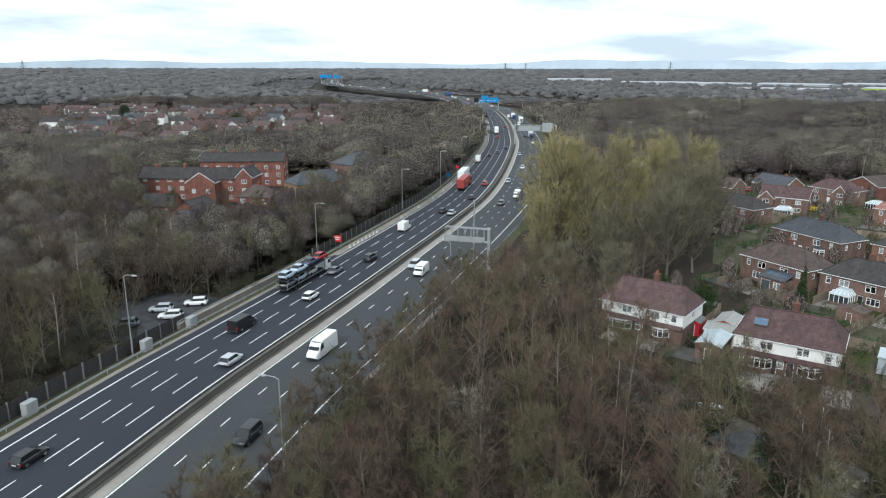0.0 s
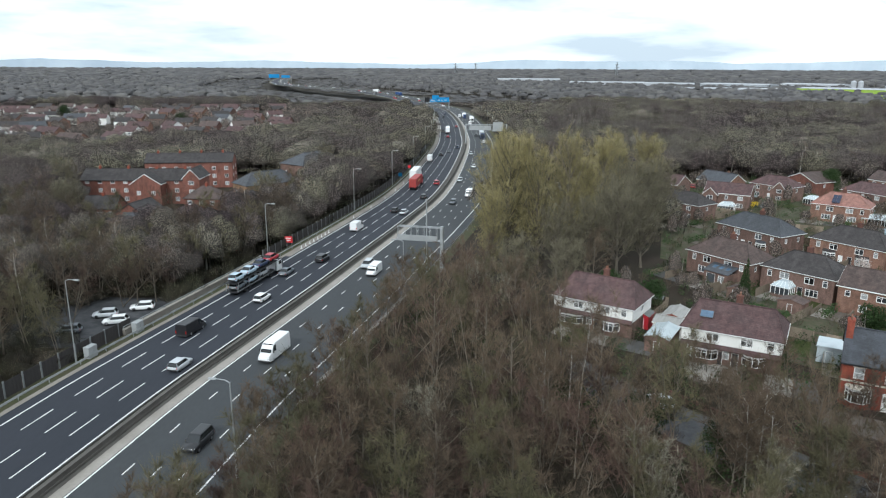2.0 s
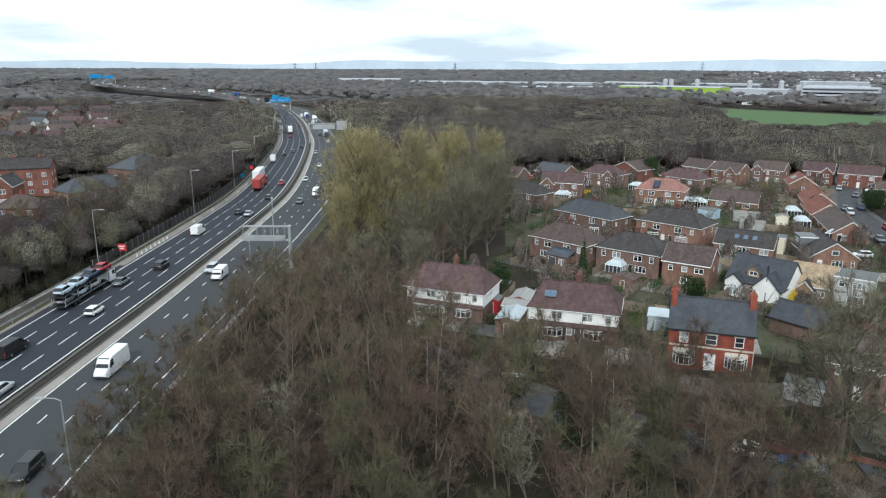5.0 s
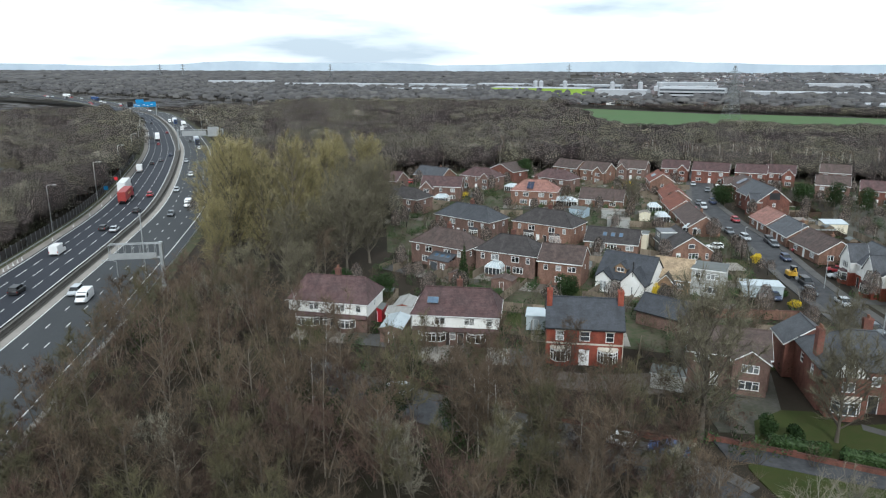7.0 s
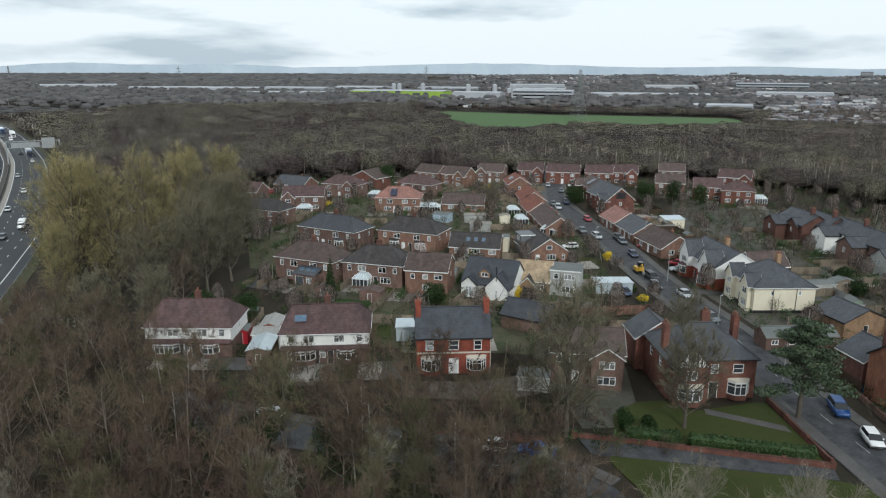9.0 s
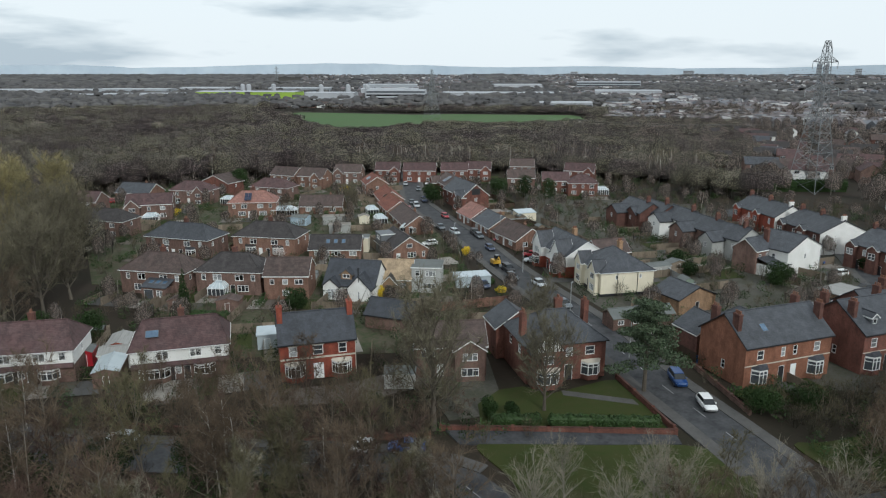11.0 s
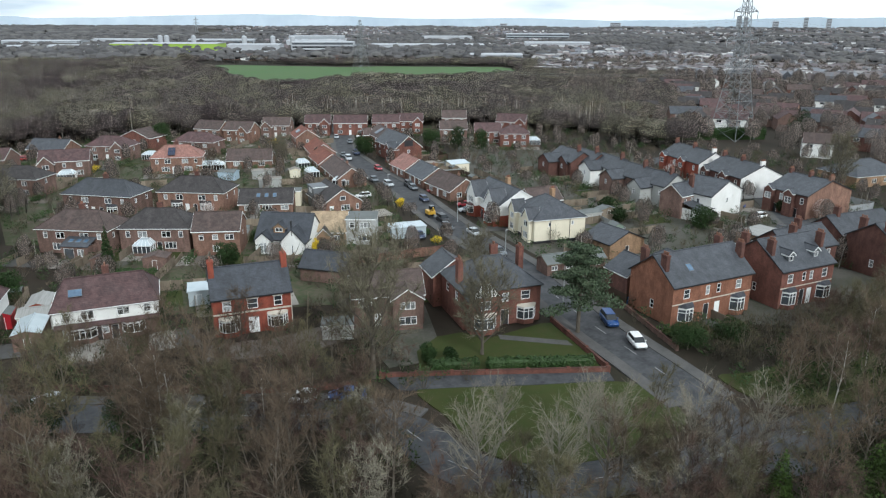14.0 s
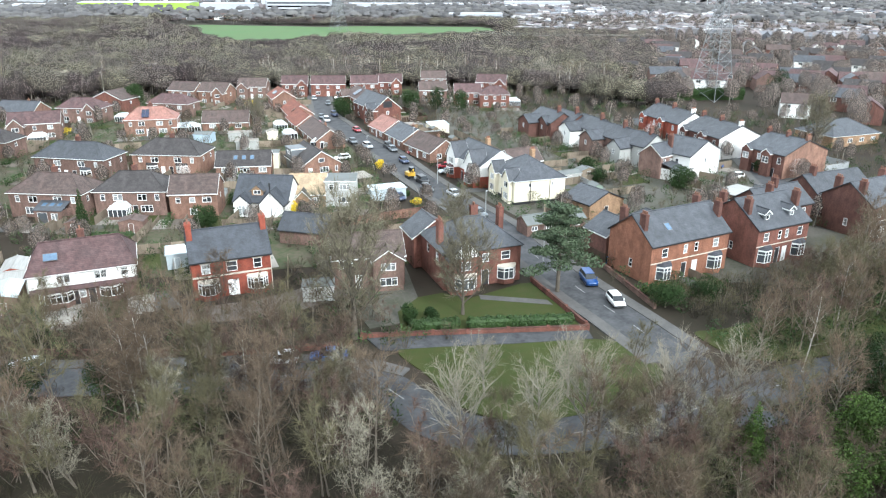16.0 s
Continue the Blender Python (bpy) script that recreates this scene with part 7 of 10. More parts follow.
detached(141.8, 211.7, 147.5, 198.1, 8, BRICK_BROWN, TILE_PLUM, "brown brick semi-detached house with a plum roof", "hip", 0)
bungalow(136.8, 177.7, 145.7, 167.3, 8, TILE_BROWN, "brown-roofed outbuilding among back gardens")
detached(76.0, 200.0, 84.0, 186.0, 8, BRICK_BROWN, TILE_GREYBROWN, "brown brick house half hidden behind bare trees", "hip", 0)
detached(84.0, 232.0, 92.0, 221.0, 8, BRICK_BROWN, TILE_PLUM, "brown brick house behind bare trees", "gable", 0)


# terraces beyond the villas
def terrace(x0, y0, x1, y1, d, brick, label, side=None, roofm=None, n=2, eave=5.6, bays=True):
    x, y, rz, w = facing(x0, y0, x1, y1, d)
    r = house(x, y, rz, label, group="terraced houses")
    block(r, w, d, eave, 2.9, "gable", brick, roofm or SLATE, even("front", 3.3, 1.5, n * 2, w, 1.0, "sash") + even("back", 3.2, 1.4, n * 2, w, 0.9, "sash") + even("right", 3.2, 1.2, 1, d, 0.8, "sash"), [("front", w * (k + 0.5) / n, 0, 0.9, 2.1, DARK_TRIM) for k in range(n)], fascia=DARK_TRIM)
    if side:
        part("rendered_gable", Shape().solid([(w / 2 + 0.015, -d / 2, 0), (w / 2 + 0.015, d / 2, 0), (w / 2 + 0.015, d / 2, eave), (w / 2 + 0.015, 0, eave + 2.85), (w / 2 + 0.015, -d / 2, eave)], [(w / 2 + 0.06, -d / 2, 0), (w / 2 + 0.06, d / 2, 0), (w / 2 + 0.06, d / 2, eave), (w / 2 + 0.06, 0, eave + 2.85), (w / 2 + 0.06, -d / 2, eave)]), side, r)
    if bays:
        for k in range(n):
            bay(r, -w / 2 + w * (k + 0.22) / n, -d / 2, 2.0, 0.7, 0, 2.7, brick, SLATE)
            block(r, 2.4, 1.4, eave - 0.1, 1.0, "front", brick, SLATE, [("front", 1.2, 3.2, 1.8, 1.5, "sash")], ox=-w / 2 + w * (k + 0.22) / n, oy=-d / 2 - 0.4, over=0.15, name="gable_wall")
    for k in range(n + 1):
        chimney(r, -w / 2 + w * k / n * 0.96 + 0.2, 0, eave + 1.8, eave + 4.0, BRICK_DARK if k < n else (side or BRICK_DARK), 0.6, 1.2, 4)
    return r


terrace(213.1, 67.8, 201.6, 53.3, 10, BRICK_RED, "red brick terrace with a slate roof and white-painted end wall", RENDER_WHITE)
terrace(197.5, 51, 188.0, 38.8, 13, BRICK_DARK, "dark red brick terrace with white-framed bays and white gable end", RENDER_WHITE)
terrace(182.0, 31.3, 176.5, 21.5, 15, BRICK_DARK, "dark red brick semi-detached pair with gabled bays", BRICK_ORANGE)
r = house(168.7, 42.3, -18, "white rendered house end with a grey slate roof and rear extension", group="terraced houses")
block(r, 12.5, 9.0, 5.6, 2.8, "front", RENDER_WHITE, SLATE, row("left", 3.2, 1.3, (2.5, 0.9), (5.5, 0.9), style="sash") + row("front", 3.2, 1.2, (6.5, 0.7), style="sash"), turn=0, ox=2, fascia=DARK_TRIM)
block(r, 5.5, 5.0, 2.6, 1.2, "mono", RENDER_WHITE, SLATE, row("front", 0.2, 2.0, (2.7, 4.0)), ox=-5.5, oy=-2.0, name="extension_wall")
block(r, 6.0, 6.0, 5.4, 2.2, "gable", BRICK_BROWN, SLATE, row("front", 3.2, 1.3, (1.5, 0.9), (4, 0.9), style="sash"), ox=-5.8, oy=3.2, name="rear_wall")
chimney(r, -3, 2, 6, 9.4, BRICK_DARK, 0.7, 1.1, 3)
for (x0, y0, x1, y1, c, rc, lab) in (
    (190.5, 94.5, 183.5, 84.0, BRICK_DARK, SLATE, "sooty brick terrace rear with grey slate roof"),
    (190.6, 88.4, 184.4, 79.0, BRICK_DARK, SLATE, "dark brick terrace rear with a gabled wing"),
    (186.4, 79.4, 179.4, 69.4, RENDER_WHITE, SLATE, "white rendered terrace rear wing with slate roof"),
    (178.4, 69.8, 172.4, 60.3, BRICK_BROWN, SLATE, "brown brick terrace rear with white-painted base"),
    (171.6, 59.9, 167.9, 51.7, RENDER_GREY, SLATE, "grey rendered terrace rear with slate roof"),
):
    x, y, rz, w = facing(x0, y0, x1, y1, 8)
    r = house(x, y, rz, lab, group="terraced houses")
    block(r, w, 8, 5.4, 2.5, "gable", c, rc, even("front", 3.0, 1.3, 3, w, 0.9, "sash") + even("right", 3.0, 1.2, 1, 8, 0.8, "sash"), fascia=DARK_TRIM)
    block(r, w * 0.5, 5, 4.8, 1.8, "front", c, rc, row("front", 3.0, 1.2, (w * 0.25, 0.9), style="sash"), ox=-w * 0.2, oy=-5.5, fascia=DARK_TRIM, name="rear_wall")
    chimney(r, w * 0.3, 0, 6.5, 9.4, BRICK_DARK, 0.6, 1.1, 3)
# low brick workshop and garages in the yards
r = house(128.5, 48.5, -24, "small brick workshop with a grey slate roof", "workshop", "outbuildings", "workshop")
block(r, 9, 7.5, 3.0, 1.9, "front", BRICK_BUFF, SLATE, doors=[("front", 4.5, 0, 1.0, 2.1, DARK_TRIM)], fascia=DARK_TRIM)
r = house(113.6, 50.6, -34, "long low shed with a grey corrugated roof and small panes", "outbuilding", "outbuildings", "outbuilding")
block(r, 12, 4, 2.3, 1.0, "gable", BRICK_BROWN, SHED_FELT, even("front", 0.9, 0.9, 4, 12, 1.2), fascia=WOOD_FENCE)
r = house(151.8, 26.4, -22, "flat white-roofed garage block behind the villas", "garage", "garages", "garage")
block(r, 8, 5, 2.4, 0, "flat", BRICK_BUFF, CORRUG, doors=[("front", 2.2, 0, 2.4, 2.0, DARK_TRIM), ("front", 5.8, 0, 2.4, 2.0, DARK_TRIM)])
r = house(232, 16, -35, "wide low building with a blue-grey metal roof", "hall", "outbuildings", "hall")
block(r, 18, 13, 3.2, 3.4, "hip", BRICK_BUFF, SLATE, even("front", 1.0, 1.2, 4, 18, 1.8))
r = house(84.5, 83.5, -70, "dark slate-roofed brick coach house behind the red house", "outbuilding", "outbuildings", "coach_house")
block(r, 8.5, 5.5, 2.6, 2.2, "gable", BRICK_BROWN, SLATE_DARK, fascia=DARK_TRIM)
for (x, y, rz, w, d, h, wm, rm, lab, rf) in (
    (44.5, 103.5, -36, 5.5, 4.0, 2.4, RENDER_WHITE, CORRUG, "white garage with a pale corrugated roof", "gable"),
    (41.0, 99.0, -36, 3.6, 6.5, 2.4, BRICK_BROWN, POLY, "lean-to workshop with a pale sheet roof", "front"),
    (46.5, 107.5, -36, 3.2, 5.5, 2.4, BRICK_RED, CORRUG, "red-doored garage with an asbestos sheet roof", "front"),
    (41.2, 107.8, -36, 2.4, 3.0, 2.2, P_RED, SHED_FELT, "red painted timber garden shed", "front"),
    (64.2, 92.8, -36, 3.2, 4.2, 2.4, POLY, POLY, "pale glass and sheet garden room", "flat"),
    (36.8, 113.5, -36, 2.6, 2.6, 2.2, RENDER_GREY, POLY, "small grey garden shed beside a hedge", "front"),
    (70.0, 113.0, -50, 4.2, 3.2, 2.2, BRICK_BROWN, TILE_BROWN, "small brick outhouse with a tiled roof", "front"),
    (64.0, 121.0, -55, 3.0, 3.0, 2.0, BRICK_BROWN, TILE_BROWN, "small brick garden store with a gabled roof", "front"),
    (127.5, 165.0, -60, 5.0, 3.6, 2.3, P_ICE, SHED_FELT, "pale green timber garden room", "gable"),
    (135, 158, -40, 7.5, 3.2, 2.3, RENDER_GREY, CONCRETE, "row of flat-roofed concrete garages", "flat"),
    (141, 152, -40, 3.0, 3.0, 2.2, RENDER_CREAM, CONCRETE, "small pale concrete garden store", "front"),
    (128, 148, -40, 6.0, 3.2, 2.3, RENDER_GREY, CONCRETE, "flat-roofed grey concrete garages", "flat"),
    (113.0, 88.5, -36, 7.5, 4.2, 2.2, POLY, POLY, "long greenhouse-like sheet-roofed garden room", "flat"),
    (176, 118, -30, 6.0, 4.0, 2.6, RENDER_CREAM, POLY, "pale outbuilding with a white sheet roof", "mono"),
    (170, 126, -30, 7.0, 4.0, 2.5, BRICK_BUFF, CONCRETE, "long flat-roofed buff garages with a green door", "flat"),
    (152, 60, -30, 4.0, 2.6, 2.1, WOOD_FENCE, SHED_FELT, "brown timber garden shed", "front"),
    (146, 62, -30, 6.0, 3.0, 2.2, RENDER_GREY, SHED_FELT, "grey timber shed with felt roof", "gable"),
):
    shed(x, y, rz, w, d, h, wm, rm, lab, rf)
conservatory(66.5, 138.2, -62, 3.4, 3.6, 2.1)
conservatory(73.3, 122.0, -54, 3.4, 3.2, 2.1)
conservatory(131.8, 178.5, -43, 8.0, 3.2, 2.2, "long white conservatory along the back of the semi")
conservatory(99.0, 200.0, -36, 4.5, 3.4, 2.2)
conservatory(131, 209, -62, 4.0, 3.0, 2.2)
conservatory(231.0, 121.5, -53, 4.5, 3.5, 2.4)
conservatory(150.5, 158.5, -30, 3.5, 3.5, 2.2)
conservatory(142.5, 146.5, -30, 3.5, 3.5, 2.2)
conservatory(139.0, 132.0, -60, 3.5, 3.5, 2.2)
for a in ((56, 108, 70, 96), (70, 96, 79, 88), (61, 118, 55, 108), (73, 112, 65, 106), (80, 101, 88, 92), (88, 92, 98, 85), (68, 134, 62, 124), (100, 119, 108, 127), (112, 121, 118, 113), (84, 116, 92, 128), (92, 128, 100, 119), (118, 140, 128, 150), (128, 150, 138, 140), (104, 152, 112, 164), (112, 164, 122, 172), (100, 180, 112, 172), (134, 66, 148, 58), (148, 58, 158, 52), (136, 52, 146, 46), (122, 56, 140, 49), (95, 74, 104, 66), (155, 80, 168, 98), (168, 98, 176, 112), (150, 76, 160, 68), (66, 70, 74, 78)):
    fence(*a)
low_wall(61.4, 52.2, 70.0, 41.6)
low_wall(70.0, 41.6, 79.9, 29.2, label="red brick garden wall below the villa hedge")
low_wall(80.6, 29.8, 90.2, 42.6)
low_wall(91.4, 24.0, 103.5, 37.6, material=BRICK_BROWN, label="sooty brick garden wall along the street")
low_wall(92.0, 84.5, 108.0, 75.0, 1.5, BRICK_ORANGE, "tall orange brick garden wall behind the villa")
low_wall(48.0, 63.5, 59.0, 52.0)
low_wall(35, 83.5, 46, 67, 0.7, BRICK_BROWN)
hedge(66.4, 48.2, 70.4, 43.3, 1.7, 1.7, "glossy green clipped hedge above a brick wall", seed=1)
hedge(71.2, 42.3, 79.9, 31.4, 1.7, 1.8, "long glossy green clipped hedge above a brick wall", seed=2)
hedge(60.0, 116.5, 66.5, 108.0, 1.6, 1.9, "tall dark green garden hedge", seed=3)
hedge(107, 92, 117, 85.5, 1.2, 1.3, "low clipped green hedge round a garden", seed=4)
hedge(116, 97, 109, 103, 1.0, 1.2, "low clipped green hedge beside the pavement", seed=5)
hedge(268, 96, 300, 56, 4, 4.5, "long dark evergreen hedge at the pylon's foot", LEAF_DARK, 6)
hedge(148, 206, 158, 193, 1.6, 2.0, "dark green garden hedge", seed=7)


# ---------------------------------------------------------------- back gardens
SHEDS = {}
SHED_COATS = (("brown timber", "wood"), ("grey painted", "grey"), ("pale green", "green"), ("weathered timber", "fence"))
COAT = {"wood": WOOD_DARK, "grey": GALV_DULL, "green": mat("sage_painted_boards", (0.22, 0.27, 0.21), (0.17, 0.21, 0.17), rough=0.8, stretch=(1, 1, 6)), "fence": WOOD_FENCE}


def small_shed(x, y, rz, k, sc):
    word, key = SHED_COATS[k]
    if key not in SHEDS:
        wl = Shape().box(-1.2, -0.9, 0, 1.2, 0.9, 1.85)
        for q in (-1.2, 1.2):
            wl.poly([(q, -0.9, 1.85), (q, 0.9, 1.85), (q, 0, 2.3)])
        rf = Shape()
        for sg in (-1, 1):
            lo = [(-1.32, sg * 1.05, 1.76), (1.32, sg * 1.05, 1.76), (1.32, 0, 2.3), (-1.32, 0, 2.3)]
            rf.solid(lo, [(p, q, z + 0.06) for p, q, z in lo])
        SHEDS[key] = wl.mesh("wall", COAT[key]), rf.mesh("roof", SHED_FELT), Shape().box(-0.45, -0.95, 0.05, 0.45, -0.91, 1.75).mesh("door", COAT[key])
    r = root("garden_shed", x, y, 0, rz, word + " garden shed with a felt roof by a fence", "shed", "sheds")
    r.matrix_basis = r.matrix_basis @ Matrix.Scale(sc, 4)
    for nm, me in zip(("wall", "roof", "door"), SHEDS[key]):
        part(nm, me, None, r)


BINS = {}
BIN_COATS = (("blue", (0.02, 0.10, 0.32)), ("green", (0.03, 0.11, 0.05)), ("brown", (0.10, 0.06, 0.035)), ("black", (0.02, 0.02, 0.022)))


def wheelie_bin(x, y, rz, k):
    word, c = BIN_COATS[k]
    if word not in BINS:
        m = mat(word + "_bin_plastic", c, rough=0.5, bump=0)
        lo = [(-0.22, -0.25, 0.05), (0.22, -0.25, 0.05), (0.22, 0.25, 0.05), (-0.22, 0.25, 0.05)]
        BINS[word] = Shape().solid(lo, [(p * 1.3, q * 1.3, 1.0) for p, q, z in lo]).mesh("body", m), Shape().cham(-0.31, -0.35, 1.0, 0.31, 0.37, 1.08, 0.03).mesh("lid", m)
    r = root("wheelie_bin", x, y, 0, rz, word + " plastic wheelie bin on a patio", "bin", "wheelie bins")
    part("body", BINS[word][0], None, r)
    part("lid", BINS[word][1], None, r)


def back_gardens():
    """A fenced strip with a lawn, a patio and a bed behind each house of the estate."""
    homes = [o for o in list(scene.objects) if o.parent is None and o.name.split(".")[0] == "house"]
    spots = [(o.matrix_basis.translation.x, o.matrix_basis.translation.y) for o in homes]
    g = random.Random(77)
    made = 0
    for o, (hx, hy) in zip(homes, spots):
        if not 85 < math.hypot(hx, hy) < 235 or hx < 30 or made > 44:
            continue
        co = [v for c in o.children if c.name.startswith("wall") for q in c.data.vertices for v in [c.matrix_basis @ q.co]]
        if not co:
            continue
        x0, x1, y1 = min(v.x for v in co), max(v.x for v in co), max(v.y for v in co)
        m = o.matrix_basis
        a, deep = math.atan2(m[1][0], m[0][0]), g.uniform(7.5, 11)
        def at(u, v):
            q = m @ Vector((u, v, 0))
            return q.x, q.y
        mid = at((x0 + x1) / 2, y1 + deep * 0.55)
        if any((mid[0] - p) ** 2 + (mid[1] - q) ** 2 < 49 for (p, q) in spots if (p, q) != (hx, hy)) or near_line(mid, STREET, 7) or near_line(mid, CROSS, 6) or near_line(mid, MAIN, 8):
            continue
        made += 1
        lawn, pat = g.choice((LAWN, LAWN, GARDEN, VERGE)), g.choice((PAVING, GRAVEL, PAVING, YARD))
        sheet("garden_lawn", [at(x0 + 0.6, y1 + 2.8), at(x1 - 0.6, y1 + 2.8), at(x1 - 0.6, y1 + deep - 0.9), at(x0 + 0.6, y1 + deep - 0.9)], 0.012, lawn, "small rectangular back garden lawn", "lawn")
        sheet("garden_patio", [at(x0, y1 + 0.1), at(x1, y1 + 0.1), at(x1, y1 + 2.7), at(x0, y1 + 2.7)], 0.016, pat, "paved patio behind a house", "patio")
        fm = g.choice((WOOD_FENCE, WOOD_FENCE, WOOD_DARK, GALV_DULL))
        fence(*at(x0, y1 + 0.5), *at(x0, y1 + deep), 1.7, fm, "timber panel fence beside a back garden", 3.0)
        if g.random() < 0.75:
            k = g.randrange(4)
            sx, sy = at(x1 - 1.6, y1 + deep - 1.4)
            small_shed(sx, sy, math.degrees(a) + 180, k, g.uniform(0.85, 1.25))
        for k in range(g.randrange(1, 4)):
            bx, by = at(x0 + 0.5 + 0.7 * k, y1 + 0.5)
            wheelie_bin(bx, by, math.degrees(a) + g.uniform(-15, 15), g.randrange(4))
        fence(*at(x1, y1 + 0.5), *at(x1, y1 + deep), 1.6, fm, "timber panel fence between two back gardens", 3.4)
        fence(*at(x0, y1 + deep), *at(x1, y1 + deep), 1.7, fm, "timber panel fence across the end of a garden", 3.0)


def near_line(p, path, w):
    return ((path - np.array(p)) ** 2).sum(1).min() < w * w


back_gardens()


# ---------------------------------------------------------------- motorway furniture
def noise_fence():
    r = root("noise_fence", 0, 0, 0, 0, "tall dark timber noise barrier with steel posts beside the motorway", "fence")
    a, b = s_of(58), s_of(430)
    n = int((b - a) / 3.0)
    post = Shape().box(-0.09, -0.09, -0.12, 0.09, 0.09, 2.45).mesh("post", STEEL_DARK)
    lo, hi = [], []
    for k in range(10):
        y0, y1, xx = 0.1 + 0.28 * k, 0.1 + 0.28 * (k + 1), 0.03 * (k % 2)
        lo += [(xx - 0.03, y0), (xx - 0.03, y1)]
        hi += [(xx + 0.01, y0), (xx + 0.01, y1)]
    foot = lo + hi[::-1]
    brd = Shape().solid([(*c, -0.1) for c in foot], [(*c, 2.3) for c in foot])
    brd = brd.mesh("panel", FENCE_DARK)
    lo, hi = s_of(104), s_of(146)
    for k in range(n):
        s = a + 3.0 * k
        x, y, rz = mw_at(s, -20.3)
        if lo < s < hi:
            continue
        part("post", post, None, r, at=pose(x, y, 0, 0, 0, rz))
        part("panel", brd, None, r, at=pose(x, y, 0, 0, 0, rz))


noise_fence()


def parapet(y0, y1, off, label, h=1.0):
    p = MW[(MW[:, 1] > y0) & (MW[:, 1] < y1)]
    r = root("parapet", 0, 0, 0, 0, label, "parapet")
    part("wall", ribbon(p, off - 0.25, off + 0.25, h, thick=h + 0.12), CONCRETE, r)
    part("coping", ribbon(p, off - 0.34, off + 0.34, h + 0.12, thick=0.12), CONCRETE_PALE, r)
    part("rail", ribbon(p, off - 0.04, off + 0.04, h + 0.55, thick=0.1), GALV_DULL, r)
    nn = normals(p)
    post = Shape().box(-0.04, -0.04, h, 0.04, 0.04, h + 0.5).mesh("rail_post", GALV_DULL)
    for k in range(0, len(p), 1):
        q = p[k] + nn[k] * off
        part("rail_post", post, None, r, at=pose(q[0], q[1], 0))


parapet(100, 150, -20.0, "grey concrete bridge parapet with a steel rail")
parapet(84, 132, 18.3, "weathered concrete bridge parapet with a steel rail")
for off, y0, y1 in ((-18.4, 60, 360), (17.8, 132, 300)):
    p = MW[(MW[:, 1] > y0) & (MW[:, 1] < y1)]
    r = root("guard_rail", 0, 0, 0, 0, "galvanised steel roadside guard rail", "guard rail")
    part("rail", ribbon(p, off, off + 0.07, 0.75, thick=0.3), GALV_DULL, r)
    nn = normals(p)
    post = Shape().box(-0.05, -0.05, -0.1, 0.05, 0.05, 0.7).mesh("post", GALV_DULL)
    for k in range(len(p)):
        q = p[k] + nn[k] * (off + 0.12)
        part("post", post, None, r, at=pose(q[0], q[1], 0))


def lamp(x, y, rz, h=12.0, arm=1.6):
    r = root("street_lamp", x, y, -0.1, rz, "tall galvanised motorway lamp column with a flat head", "lamp", "motorway lamps")
    part("column", Shape().tube([(0, 0, 0), (0, 0, 1.4), (0, 0, 1.45), (0, 0, h)], [0.13, 0.13, 0.1, 0.06], 8), GALV, r)
    part("arm", Shape().tube([(0, 0, h), (arm * 0.35, 0, h + 0.25), (arm, 0, h + 0.3)], [0.055, 0.05, 0.045], 6), GALV, r)
    part("lamp_head", Shape().cham(arm - 0.1, -0.16, h + 0.2, arm + 0.75, 0.16, h + 0.36, 0.05), GALV_DULL, r)


for y in (92, 148, 202, 250, 304, 356, 405, 455, 510, 570, 640):
    x, yy, rz = mw_at(s_of(y), -19.7)
    lamp(x, yy, rz, 12.5)
for y in (71, 130, 420, 470, 520, 580, 650):
    x, yy, rz = mw_at(s_of(y), 17.6 if y < 200 else 19.5)
    lamp(x, yy, rz + 180, 11.0)
x, yy, rz = mw_at(s_of(148), 17.0)
r = root("camera_mast", x, yy, -0.1, rz, "slim grey camera mast beside the sign gantry", "mast")
part("column", Shape().tube([(0, 0, 0), (0, 0, 15)], [0.16, 0.1], 8), GALV, r)
part("camera_head", Shape().cham(-0.2, -0.2, 15, 0.2, 0.2, 15.5, 0.05), GALV, r)


def gantry(y, off_post, o0, o1, z0, z1, label, panels, facing_back=True):
    """A cantilever or portal gantry; panels: (o0, o1, z0, z1, material)."""
    x, yy, rz = mw_at(s_of(y), 0)
    r = root("sign_gantry", x, yy, float(lift(yy)), rz, label, "gantry", "gantries")
    for o in off_post:
        part("post", Shape().cham(o - 0.35, -0.3, -0.1, o + 0.35, 0.3, z1 + 0.3, 0.06), GALV, r)
        part("base", Shape().cham(o - 0.9, -0.9, -0.1, o + 0.9, 0.9, 0.7, 0.1), CONCRETE, r)
    s = Shape()
    a, b = min(o0, *off_post), max(o1, *off_post)
    for z in (z0, z1):
        for q in (-0.5, 0.5):
            s.bar((a, q, z), (b, q, z), 0.09)
    n = int((b - a) / 1.3)
    for k in range(n + 1):
        o = a + (b - a) * k / n
        for q in (-0.5, 0.5):
            s.bar((o, q, z0), (o, q, z1), 0.06)
        s.bar((o, -0.5, z0), (o, 0.5, z0), 0.05)
    part("truss", s, GALV, r)
    part("walkway", Shape().box(a, -0.5, z0 - 0.1, b, 0.5, z0), GALV_DULL, r)
    for (p0, p1, q0, q1, m) in panels:
        sg = part("sign_panel", Shape().box(p0, -0.72, q0, p1, -0.62, q1), m, r)
        rb = Shape()
        k = int((p1 - p0) / 1.2)
        for i in range(k + 1):
            o = p0 + (p1 - p0) * i / max(k, 1)
            rb.box(o - 0.04, -0.78, q0, o + 0.04, -0.72, q1)
        part("stiffener", rb, m, sg)
    return r


